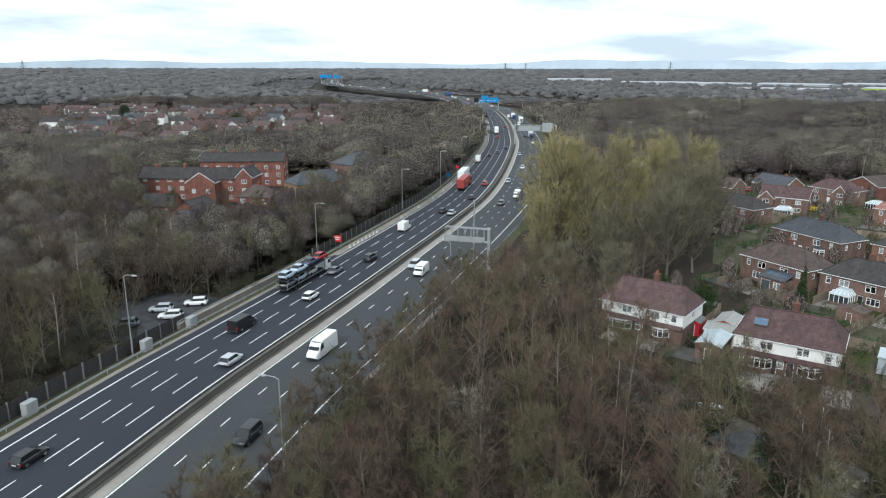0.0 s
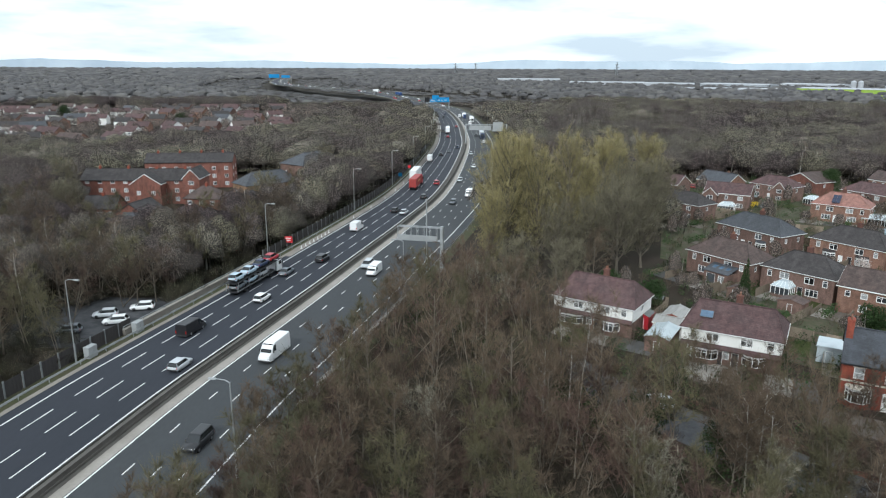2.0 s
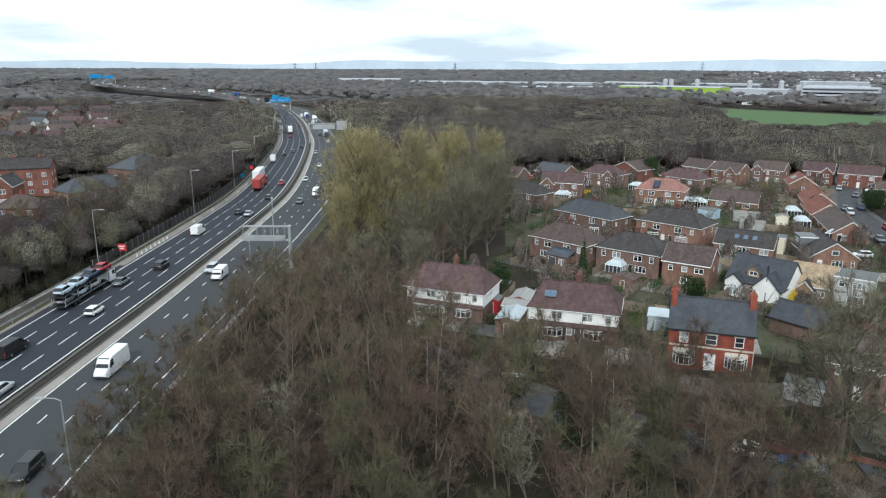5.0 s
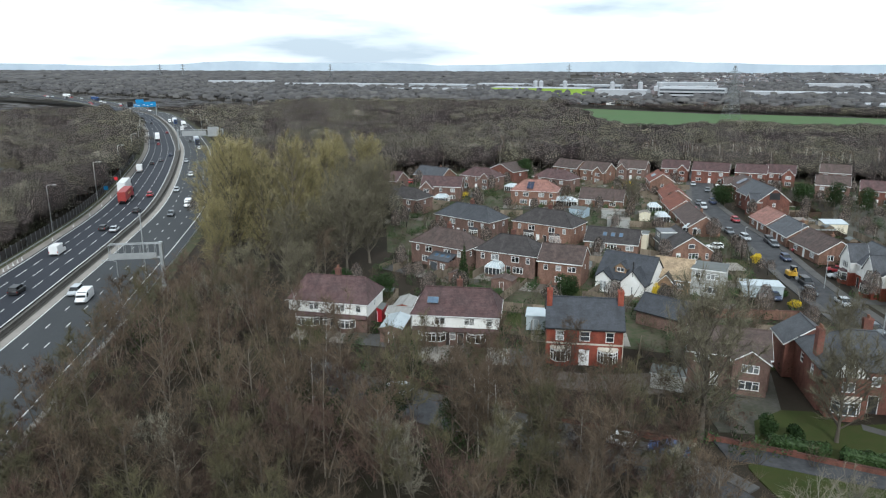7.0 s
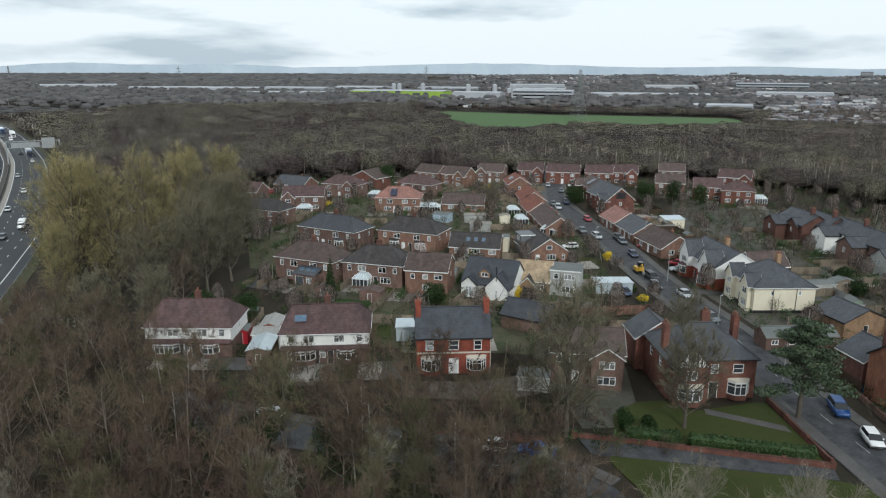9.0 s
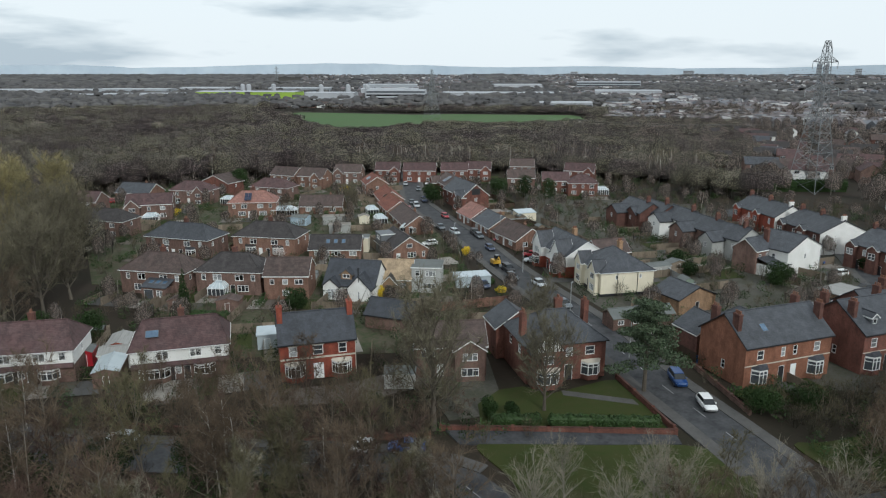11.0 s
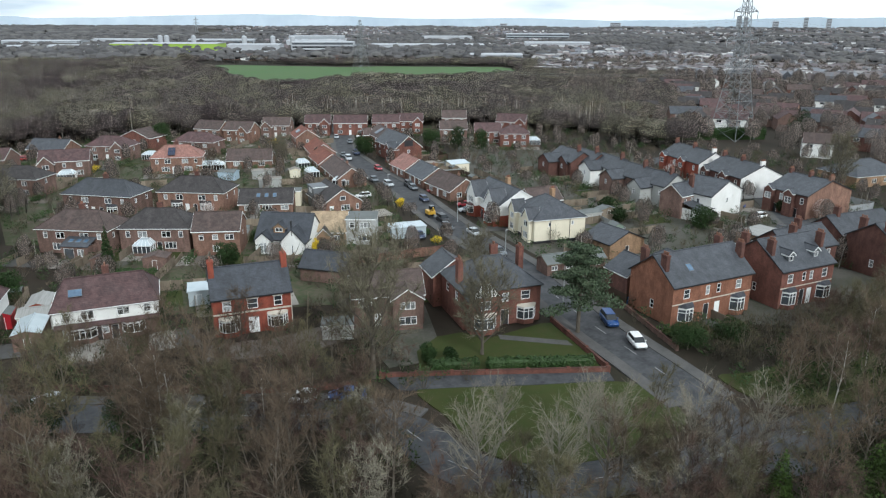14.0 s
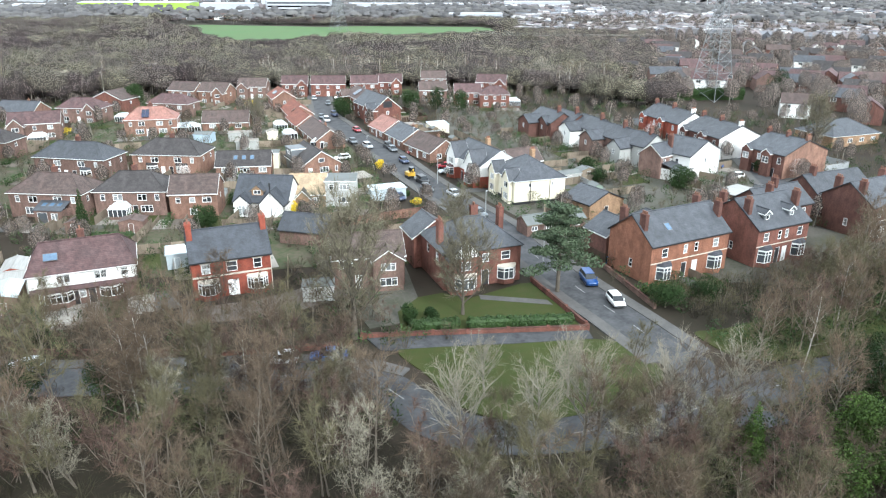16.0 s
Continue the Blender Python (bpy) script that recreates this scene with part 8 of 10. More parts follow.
x, yy, rz = mw_at(s_of(148), 0)
gantry(148, (20.3,), 10.8, 20.6, 6.6, 9.4, "cantilever sign gantry, grey steel, seen from behind", [(10.8, 19.4, 6.5, 7.7, GALV)])
gantry(392, (-0.0, 22.5), 1.0, 22.0, 8.0, 11.0, "grey steel portal gantry across the southbound lanes", [(2.0, 14.0, 8.0, 10.5, GALV), (15.0, 20.5, 7.4, 12.4, GALV)])
g = gantry(690, (-20.5, 1.0), -20, 3.0, 8.0, 10.5, "portal gantry with blue direction signs and a dark display", [(-17.5, -11.0, 8.6, 11.2, SIGN_BLUE), (-15.5, -9.0, 11.4, 15.0, SIGN_BLUE), (-10.5, 1.0, 8.6, 13.0, SIGN_BLUE), (-22.5, -18.0, 8.6, 13.0, SIGN_BLACK)])
wb = Shape()
for k, o in enumerate((-16.8, -14.5, -9.8, -6.8, -3.6)):
    wb.box(o, -0.82, 10.2 - (k % 2) * 0.6, o + 1.9, -0.79, 10.6 - (k % 2) * 0.6)
part("lettering_bar", wb, PAINT_LINE, g)
gantry(1420, (-20, 20), -20, 20, 10, 13, "distant blue sign gantry over the motorway", [(-22, -2, 10, 17, SIGN_BLUE), (2, 18, 10, 15, SIGN_BLUE)])
x, yy, rz = mw_at(s_of(158), -19.6)
r = root("road_sign", x, yy, -0.1, rz, "red temporary roadworks sign on two posts", "sign")
part("panel", Shape().cham(-1.0, -0.05, 1.4, 1.0, 0.05, 2.9, 0.03), SIGN_RED, r)
part("lettering_bar", Shape().box(-0.7, -0.07, 2.3, 0.7, -0.055, 2.55).box(-0.5, -0.07, 1.8, 0.5, -0.055, 2.05), PAINT_LINE, r)
for sx in (-0.7, 0.7):
    part("post", Shape().bar((sx, 0.06, 0), (sx, 0.06, 2.8), 0.05), GALV, r)
x, yy, rz = mw_at(s_of(262), -18.9)
r = root("road_sign", x, yy, -0.1, rz, "small blue roadside sign on a post", "sign")
part("panel", Shape().cham(-0.7, -0.04, 1.6, 0.7, 0.04, 3.0, 0.03), SIGN_BLUE, r)
part("post", Shape().bar((0, 0.06, 0), (0, 0.06, 2.9), 0.05), GALV, r)
x, yy, rz = mw_at(s_of(285), -18.9)
r = root("road_sign", x, yy, -0.1, rz, "small red and white roadside sign on a post", "sign")
part("panel", Shape().cham(-0.6, -0.04, 1.6, 0.6, 0.04, 2.8, 0.03), SIGN_RED, r)
part("post", Shape().bar((0, 0.06, 0), (0, 0.06, 2.7), 0.05), GALV, r)
cone = Shape().box(-0.2, -0.2, 0, 0.2, 0.2, 0.04).tube([(0, 0, 0.04), (0, 0, 0.75)], [0.15, 0.03], 8).mesh("traffic_cone", PAINT_LINE)
for k in range(14):
    x, yy, rz = mw_at(s_of(158) + (2.4 * k if k < 8 else 20 + 16 * (k - 7)), -16.4)
    tagged(part("traffic_cone", cone, None, at=pose(x, yy, 0.03)), "white and orange traffic cone on the hard strip", "cone", "traffic cones")
for y, off in ((94, -19.0), (74.5, -19.2), (104, -19.0)):
    x, yy, rz = mw_at(s_of(y), off)
    r = root("roadside_cabinet", x, yy, -0.1, rz, "grey steel roadside equipment cabinet", "cabinet", "roadside cabinets")
    part("body", Shape().cham(-0.5, -0.9, 0, 0.5, 0.9, 1.9, 0.05), GALV_DULL, r)
    part("door", Shape().box(0.5, -0.8, 0.15, 0.53, -0.03, 1.75).box(0.5, 0.03, 0.15, 0.53, 0.8, 1.75), GALV_DULL, r)

# ---------------------------------------------------------------- traffic
NB = (-13.8, -10.55, -7.3, -3.95)
SB = (3.9, 7.0, 10.2, 13.4)


def on_mw(y, off):
    x, yy, rz = mw_at(s_of(y), off)
    return x, yy, rz if off < 0 else rz + 180


x, y, rz = on_mw(131.5, NB[0])
transporter(x, y, rz)
for style, c, y, off, lab in (
    ("saloon", P_GREY, 138.5, NB[1], "dark grey saloon car on the motorway"),
    ("suv", P_BLACK, 149.5, NB[2], "black off-road car on the motorway"),
    ("hatch", P_WHITE, 122.5, NB[2], "white hatchback on the motorway"),
    ("hatch", P_SILVER, 94, NB[3], "silver hatchback on the motorway"),
    ("hatch", P_BLACK, 203, NB[2], "black hatchback on the motorway"),
    ("saloon", P_SILVER, 201, NB[3], "silver saloon car on the motorway"),
    ("hatch", P_BLACK, 226, NB[3], "black hatchback with a roof bag on the motorway"),
    ("suv", P_RED, 254, NB[3], "dark red off-road car on the motorway"),
    ("hatch", P_BLACK, 340, NB[1], "black hatchback far along the motorway"),
    ("hatch", P_GREY, 352, NB[2], "grey hatchback far along the motorway"),
    ("hatch", P_NAVY, 372, NB[3], "navy hatchback far along the motorway"),
    ("hatch", P_RED, 430, NB[1], "red hatchback far along the motorway"),
    ("hatch", P_SILVER, 470, NB[1], "silver hatchback far along the motorway"),
    ("hatch", P_RED, 505, NB[3], "red car far along the motorway"),
    ("saloon", P_BLACK, 600, NB[1], "black saloon far along the motorway"),
    ("saloon", P_NAVY, 640, NB[2], "navy saloon far along the motorway"),
    ("estate", P_SILVER, 147.5, SB[0], "silver estate car on the motorway"),
    ("hatch", P_GREY, 219, SB[1], "grey-green hatchback on the motorway"),
    ("hatch", P_SILVER, 262, SB[0], "silver hatchback on the motorway"),
    ("saloon", P_WHITE, 300, SB[1], "white saloon car on the motorway"),
    ("hatch", P_SILVER, 345, SB[0], "silver hatchback far along the motorway"),
    ("hatch", P_WHITE, 400, SB[2], "white hatchback far along the motorway"),
    ("suv", P_BLACK, 440, SB[1], "black off-road car far along the motorway"),
    ("hatch", P_GREY, 560, SB[0], "grey hatchback far along the motorway"),
    ("hatch", P_BLACK, 66, NB[1], "dark hatchback on the motorway"),
    ("suv", P_BLACK, 76, SB[2], "black pickup on the motorway"),
):
    x, yy, rz = on_mw(y, off)
    car(style, c, x, yy, rz, lab, "cars on the motorway")
for c, y, off, lab, kw in (
    (P_WHITE, 179, NB[1], "white panel van with a domed roof on the motorway", {}),
    (P_BLACK, 106, NB[1], "black panel van with a roof rack on the motorway", {"H": 2.2}),
    (P_WHITE, 143, SB[1], "white panel van approaching on the motorway", {"L": 5.2, "H": 2.1}),
    (P_WHITE, 101, SB[1], "long white high-roofed van on the motorway", {"L": 6.6, "H": 2.7}),
    (P_WHITE, 318, NB[0], "white box van far along the motorway", {"L": 6.4, "H": 3.1, "box": 4.2}),
    (P_WHITE, 232, SB[2], "white van approaching on the motorway", {}),
    (P_WHITE, 530, SB[1], "white van far along the motorway", {}),
    (P_WHITE, 610, SB[0], "white van in distant traffic", {}),
):
    x, yy, rz = on_mw(y, off)
    van(c, x, yy, rz, lab, group="vans on the motorway", **kw)
for y, off, cc, bc, lab, kw in (
    (248, NB[1], P_RED, P_TRUCKRED, "red curtain-sided lorry with dull lettering", {"stripe": P_YELLOW, "ribs": False}),
    (268, NB[0], P_WHITE, P_WHITE, "white box-trailer lorry on the motorway", {}),
    (462, NB[1], P_WHITE, P_WHITE, "white lorry far along the motorway", {}),
    (430, SB[2], P_NAVY, P_SILVER, "blue and silver lorry far along the motorway", {}),
    (560, SB[2], P_WHITE, P_WHITE, "white lorry in distant traffic", {}),
    (600, SB[1], P_BLUE, P_WHITE, "white lorry with a blue cab in distant traffic", {}),
    (900, SB[2], P_BLUE, P_BLUE, "blue lorry far away on the motorway", {}),
    (960, SB[1], P_WHITE, P_WHITE, "white lorry far away on the motorway", {}),
):
    x, yy, rz = on_mw(y, off)
    lorry(x, yy, rz, lab, cc, bc, z=0.03 + float(lift(yy)), **kw)
g = random.Random(4)
for k in range(40):
    y = g.uniform(700, 1400)
    off = g.choice(NB + SB)
    x, yy, rz = on_mw(y, off)
    c, word = g.choice(((P_WHITE, "white"), (P_SILVER, "silver"), (P_BLACK, "black"), (P_GREY, "grey"), (P_WHITE, "white"), (P_RED, "red")))
    b, gl, rf, *_ = car_meshes("suv", c)
    r = root("car", x, yy, 0.03 + float(lift(yy)), rz, f"{word} car in the distant queue of traffic", "car", "distant traffic")
    part("body", b, None, r)
    part("glazing", gl, None, r)
    part("roof", rf, None, r)
    for wx in (-0.84, 0.84):
        for wy in (-1.35, 1.4):
            part("wheel", WHEELS["car"][0], None, r, at=pose(wx, wy, 0.32))
# parked cars
for style, c, x, y, rz, lab in (
    ("suv", P_BLUE, 94.6, 35.2, 130, "bright blue car parked at the kerb under a pine"),
    ("hatch", P_WHITE, 89.6, 29.0, 131, "white hatchback parked at the kerb"),
    ("hatch", P_SILVER, 33.5, 79.8, 32, "silver car half hidden by trees"),
    ("saloon", P_BLACK, 45.5, 62.8, 36, "black car parked below the trees"),
    ("hatch", P_WHITE, 51.3, 56.2, 37, "white car parked below the trees"),
    ("saloon", P_BLUE, 55.0, 52.0, 40, "blue car parked beside the garden wall"),
    ("suv", P_GREY, 176.5, 176.1, 45, "dark grey car parked in the close"),
    ("saloon", P_GREY, 173.5, 163.0, 140, "grey car parked in the street"),
    ("suv", P_SILVER, 170.0, 157.5, 140, "silver car parked in the street"),
    ("hatch", P_RED, 163.3, 154.6, 145, "red hatchback parked at the kerb"),
    ("hatch", P_WHITE, 158.2, 146.9, 145, "white hatchback parked on a drive"),
    ("saloon", P_GREY, 149.9, 129.2, 145, "grey saloon parked at the kerb"),
    ("hatch", P_GREY, 148.3, 113.8, 145, "dark hatchback parked at the kerb"),
    ("suv", P_BLACK, 150.5, 117.0, 145, "black car parked on the pavement"),
    ("hatch", P_NAVY, 139.5, 103.5, 145, "navy car parked at the kerb"),
    ("hatch", P_RED, 149.0, 107.0, 40, "red car on a bungalow drive"),
    ("hatch", P_RED, 141.0, 92.0, 40, "red car on a short drive"),
    ("estate", P_SILVER, 137.0, 88.5, 40, "silver-beige estate car on a front drive"),
    ("hatch", P_WHITE, 133.2, 118.5, 60, "white car parked beside a lawn"),
    ("hatch", P_NAVY, 113.2, 85.2, 150, "navy hatchback parked beside a hedge"),
    ("suv", P_BLACK, 126.5, 88.5, 150, "black car parked behind a yellow machine"),
    ("saloon", P_SILVER, 121.8, 77.0, 150, "silver-blue car parked at the kerb"),
    ("saloon", P_GREY, 113.5, 66.0, 152, "grey car parked at the kerb"),
    ("hatch", P_WHITE, 171.5, 30.5, 60, "white car parked on the cross street"),
    ("hatch", P_BLUE, 178.5, 37.0, 50, "blue car parked beside the terrace"),
    ("saloon", P_BLACK, 163.0, 24.0, 60, "black car on the cross street"),
    ("saloon", P_BLACK, 121.5, 41.5, 66, "black car in the workshop yard"),
    ("hatch", P_WHITE, -47.0, 114.0, 100, "white car in the car park by the embankment"),
    ("hatch", P_SILVER, -50.0, 117.5, 100, "silver car in the car park by the embankment"),
    ("hatch", P_WHITE, -45.0, 121.0, 100, "white car among bare trees"),
    ("hatch", P_GREY, -53.0, 110.0, 100, "grey car in the car park by the embankment"),
    ("hatch", P_RED, 106.0, 243.0, 60, "red car parked before a bungalow"),
    ("hatch", P_WHITE, 208.5, 186.0, 50, "white car before a garage"),
):
    car(style, c, x, y, rz, lab, "parked cars")
r = root("mini_digger", 128.5, 93.5, 0.02, 150, "small yellow excavator parked in the street", "digger")
part("track", Shape().cham(-1.0, -1.2, 0, -0.5, 1.2, 0.6, 0.15), RUBBER, r)
part("track", Shape().cham(0.5, -1.2, 0, 1.0, 1.2, 0.6, 0.15), RUBBER, r)
part("body", Shape().cham(-0.9, -1.2, 0.65, 0.9, 1.0, 1.5, 0.12), P_YELLOW, r)
part("cab", Shape().cham(-0.8, -0.4, 1.5, 0.3, 0.9, 2.6, 0.1), GLASS_CAR, r)
part("arm", Shape().bar((0.4, 0.9, 1.3), (0.4, 2.6, 2.7), 0.14).bar((0.4, 2.6, 2.7), (0.4, 3.6, 1.2), 0.11), P_YELLOW, r)
part("bucket", Shape().cham(0.1, 3.3, 0.7, 0.7, 3.9, 1.3, 0.1), STEEL_DARK, r)
for x, y in ((109.6, 62.2), (128.0, 85.5), (151.0, 108.8), (98.6, 44.8), (170.0, 34.5), (135.5, 112.0)):
    r = root("lamp_post", x, y, 0, 0, "slim grey street lamp post beside the pavement", "lamp", "street lamps")
    part("column", Shape().tube([(0, 0, 0), (0, 0, 1.2), (0, 0, 6.4)], [0.09, 0.08, 0.05], 8), GALV_DULL, r)
    part("lamp_head", Shape().cham(-0.1, -0.1, 6.35, 0.7, 0.1, 6.5, 0.04), GALV_DULL, r)


# ---------------------------------------------------------------- apartments west of the motorway
def flats(x0, y0, x1, y1, d, eave, rise, storeys, n, label, roofm=None, roof="gable", chim=4, brick=None):
    x, y, rz, w = facing(x0, y0, x1, y1, d)
    r = house(x, y, rz, label, "apartments", "brick apartment blocks", "apartment_building")
    wins = []
    for k in range(storeys):
        wins += even("front", 0.9 + 2.7 * k, 1.3, n, w, 1.3) + even("right", 0.9 + 2.7 * k, 1.3, 2, d, 1.2) + even("left", 0.9 + 2.7 * k, 1.3, 2, d, 1.2)
    block(r, w, d, eave, rise, roof, brick or BRICK_RUST, roofm or TILE_GREYBROWN, wins, fascia=TILE_GREYBROWN)
    for k in range(chim):
        chimney(r, w * ((k + 0.5) / chim - 0.5), 0.2, eave + rise - 0.6, eave + rise + 0.9, BRICK_RED, 0.6, 0.8, 2)
    return r


r = flats(-97.5, 223, -62, 221, 9, 7.5, 2.8, 3, 9, "long red brick apartment block with a grey-brown roof")
block(r, 9, 5, 7.0, 3.0, "front", BRICK_RUST, TILE_GREYBROWN, even("front", 3.5, 1.3, 2, 9, 1.2), ox=4, oy=-6.5, name="gable_wall")
block(r, 5, 10, 8.4, 2.6, "front", BRICK_RUST, TILE_GREYBROWN, even("front", 3.5, 1.3, 1, 5, 1.6) + even("front", 6.2, 1.3, 1, 5, 1.6), ox=17, oy=-1.2, name="gable_wall")
r = flats(-87, 250, -57.5, 252, 10, 9.2, 2.6, 3, 7, "three-storey red brick apartment block with chimneys")
flats(-81.5, 185, -73, 185, 8, 5.8, 2.6, 2, 3, "small red brick apartment block with a grey roof", chim=1)
r = flats(-71, 178.5, -62, 176, 9, 5.4, 3.0, 2, 2, "red brick gabled house with white windows", roof="front", chim=0)
flats(-65, 165.5, -56, 165.5, 8, 4.8, 2.8, 2, 3, "red brick house with a blue-grey slate roof", SLATE, chim=0)
flats(-60, 201, -50, 199, 8, 5.6, 2.8, 2, 3, "red brick block with a brown hipped roof", TILE_BROWN, "hip", 1)
flats(-45, 193, -36, 193, 8, 5.6, 2.6, 2, 3, "brown brick block beside the noise fence", TILE_GREYBROWN, "hip", 0, BRICK_BROWN)
flats(-47.8, 227, -31.8, 239, 10, 4.6, 3.4, 1, 5, "low brick building with a wide grey roof and white gables", SLATE, "hip", 0, BRICK_BUFF)
flats(-34.8, 272, -20.8, 288, 14, 4.8, 4.0, 1, 5, "wide low building with a steep slate roof", SLATE, "hip", 0, BRICK_BROWN)
flats(-182, 288, -160, 290, 9, 5.2, 2.6, 2, 5, "white rendered house with a dark hipped roof among trees", TILE_GREYBROWN, "hip", 1, RENDER_WHITE)
flats(-205, 330, -185, 325, 9, 5.2, 2.6, 2, 5, "grey-roofed house among trees", SLATE, "gable", 1, BRICK_BROWN)

nn = normals(STREET)
for k, (f, side, style, c, word) in enumerate(((0.16, 1, "hatch", P_SILVER, "silver hatchback"), (0.21, -1, "hatch", P_GREY, "grey hatchback"), (0.3, -1, "suv", P_NAVY, "navy off-road car"), (0.34, 1, "saloon", P_BLACK, "black saloon"), (0.41, -1, "hatch", P_RED, "red hatchback"), (0.49, 1, "estate", P_SILVER, "silver estate car"), (0.56, -1, "hatch", P_WHITE, "white hatchback"), (0.66, 1, "hatch", P_GREY, "grey hatchback"))):
    i = int(len(STREET) * f)
    p, d = STREET[i] + nn[i] * side * 2.35, STREET[i + 1] - STREET[i]
    if all((p[0] - q.x) ** 2 + (p[1] - q.y) ** 2 > 30 for q in [o.matrix_basis.translation for o in list(scene.objects) if o.parent is None and o.name.split(".")[0] in ("car", "van")]):
        car(style, c, float(p[0]), float(p[1]), math.degrees(math.atan2(d[1], d[0])) - 90, word + " parked along the residential street", "parked cars")


# ---------------------------------------------------------------- distance
FAR_WINDOW = []


def far_window():
    """A white frame round a dark pane, as one small mesh."""
    if not FAR_WINDOW:
        s = Shape().box(-1.0, -0.05, 0, 1.0, 0.0, 1.3)
        n = len(s.f)
        s.box(-0.9, -0.065, 0.1, -0.06, -0.05, 1.2).box(0.06, -0.065, 0.1, 0.9, -0.05, 1.2)
        me = s.mesh("window", WHITE_FRAME)
        me.materials.append(PANE)
        me.polygons.foreach_set("material_index", [0 if k < n else 1 for k in range(len(s.f))])
        FAR_WINDOW.append(me)
    return FAR_WINDOW[0]


def plain_house(x, y, rz, w, d, e, rs, wm, rm, label, group):
    r = house(x, y, rz, label, group=group)
    s = Shape().box(-w / 2, -d / 2, 0, w / 2, d / 2, e)
    for q in (-w / 2, w / 2):
        s.poly([(q, -d / 2, e), (q, d / 2, e), (q, 0, e + rs)])
    part("wall", s, wm, r)
    rf = Shape()
    for sg in (-1, 1):
        rf.solid([(-w / 2 - 0.2, sg * (d / 2 + 0.3), e - 0.15), (w / 2 + 0.2, sg * (d / 2 + 0.3), e - 0.15), (w / 2 + 0.2, 0, e + rs), (-w / 2 - 0.2, 0, e + rs)], [(-w / 2 - 0.2, sg * (d / 2 + 0.3), e), (w / 2 + 0.2, sg * (d / 2 + 0.3), e), (w / 2 + 0.2, 0, e + rs + 0.15), (-w / 2 - 0.2, 0, e + rs + 0.15)])
    part("roof", rf, rm, r)
    if math.hypot(x, y) < 520:
        for q in (-w * 0.26, w * 0.26):
            part("window", far_window(), None, r, at=pose(q, -d / 2, 3.3))


g = random.Random(11)
WALLS = (BRICK_BROWN, RENDER_WHITE, BRICK_DARK, RENDER_WHITE, BRICK_ORANGE)
ROOFS = (TILE_GREYBROWN, TILE_BROWN, TILE_PLUM, SLATE, TILE_PLUM, TILE_GREYBROWN)
WORDS = {BRICK_BROWN: "brown brick", BRICK_DARK: "dark brick", RENDER_WHITE: "white rendered", BRICK_ORANGE: "orange brick"}
for row_y in range(10):
    for col in range(14):
        y = 352 + row_y * 36 + g.uniform(-7, 7)
        x = -330 + row_y * -6 + col * 21 + g.uniform(-4, 4)
        if x > -66 or (y < 400 and x > -130) or x < -0.56 * y or g.random() < 0.3:
            continue
        wm = g.choice(WALLS)
        plain_house(x, y, g.uniform(-38, 38) + (180 if g.random() < 0.1 else 0), g.uniform(11, 16), 8, 5.0, 2.8, wm, g.choice(ROOFS), WORDS[wm] + " house of the estate west of the motorway", "houses west of the motorway")
for k in range(110):
    a, d = radians(g.uniform(70, 97)), g.uniform(268, 560)
    x, y = d * math.sin(a), d * math.cos(a)
    if math.hypot(x - 292, y - 66) < 26 or (x < 285 and y > 45):
        continue
    wm = g.choice((BRICK_BROWN, BRICK_DARK, BRICK_BROWN, BRICK_DARK, BRICK_ORANGE, RENDER_WHITE))
    plain_house(x, y, -a * 57.3 + g.choice((0, 0, 90)) + g.uniform(-12, 12), g.uniform(9, 15), 8, 5.0, 2.8, wm, g.choice(ROOFS), WORDS[wm] + " suburban house beyond the pylon", "suburban houses")


def town_mass(name, label, spots, material):
    """Far roofs and walls, too many to count, in one mesh."""
    s = Shape()
    for x, y, rz, w, d, e, rs in spots:
        c, q, up = math.cos(rz), math.sin(rz), far_rise(math.hypot(x, y))
        def at(u, v, z):
            return (x + u * c - v * q, y + u * q + v * c, z + up)
        i = len(s.v)
        s.v += [at(u, v, z) for z in (0, e) for u, v in ((-w / 2, -d / 2), (w / 2, -d / 2), (w / 2, d / 2), (-w / 2, d / 2))] + [at(-w / 2, 0, e + rs), at(w / 2, 0, e + rs)]
        s.f += [tuple(i + k for k in f) for f in ((0, 1, 5, 4), (1, 2, 6, 5), (2, 3, 7, 6), (3, 0, 4, 7), (4, 5, 9, 8), (6, 7, 8, 9), (5, 6, 9), (7, 4, 8))]
    tagged(part(name, s, material), label, "town", kind="stuff")


TOWN = []
for k in range(5):
    TOWN.append([])
for k in range(11000):
    a = radians(g.uniform(38, 100))
    d = 640 + 3900 * g.random() ** 1.5
    if a < radians(62) and d < 1250:
        continue
    x, y = d * math.sin(a), d * math.cos(a)
    if math.sin(x / 130.0) * math.cos(y / 170.0) > 0.62:
        continue
    TOWN[g.randrange(5)].append((x, y, round(g.uniform(0, 6)) * 0.52 + g.uniform(-0.2, 0.2), g.uniform(8, 15), 8, 4.8, 2.8))
# Roofs and brick are lifted towards blue-grey, haze painted into their base colours.
TOWN_MATS = (mat("hazed_brown_roofs", (0.145, 0.135, 0.135), rough=0.9, per_island=0.4), mat("hazed_grey_roofs", (0.17, 0.175, 0.19), rough=0.8, per_island=0.4), mat("hazed_plum_roofs", (0.155, 0.135, 0.138), rough=0.9, per_island=0.4), mat("hazed_brick", (0.175, 0.15, 0.145), rough=0.9, per_island=0.4), mat("far_pale_walls", (0.42, 0.41, 0.40), rough=0.9, per_island=0.3))
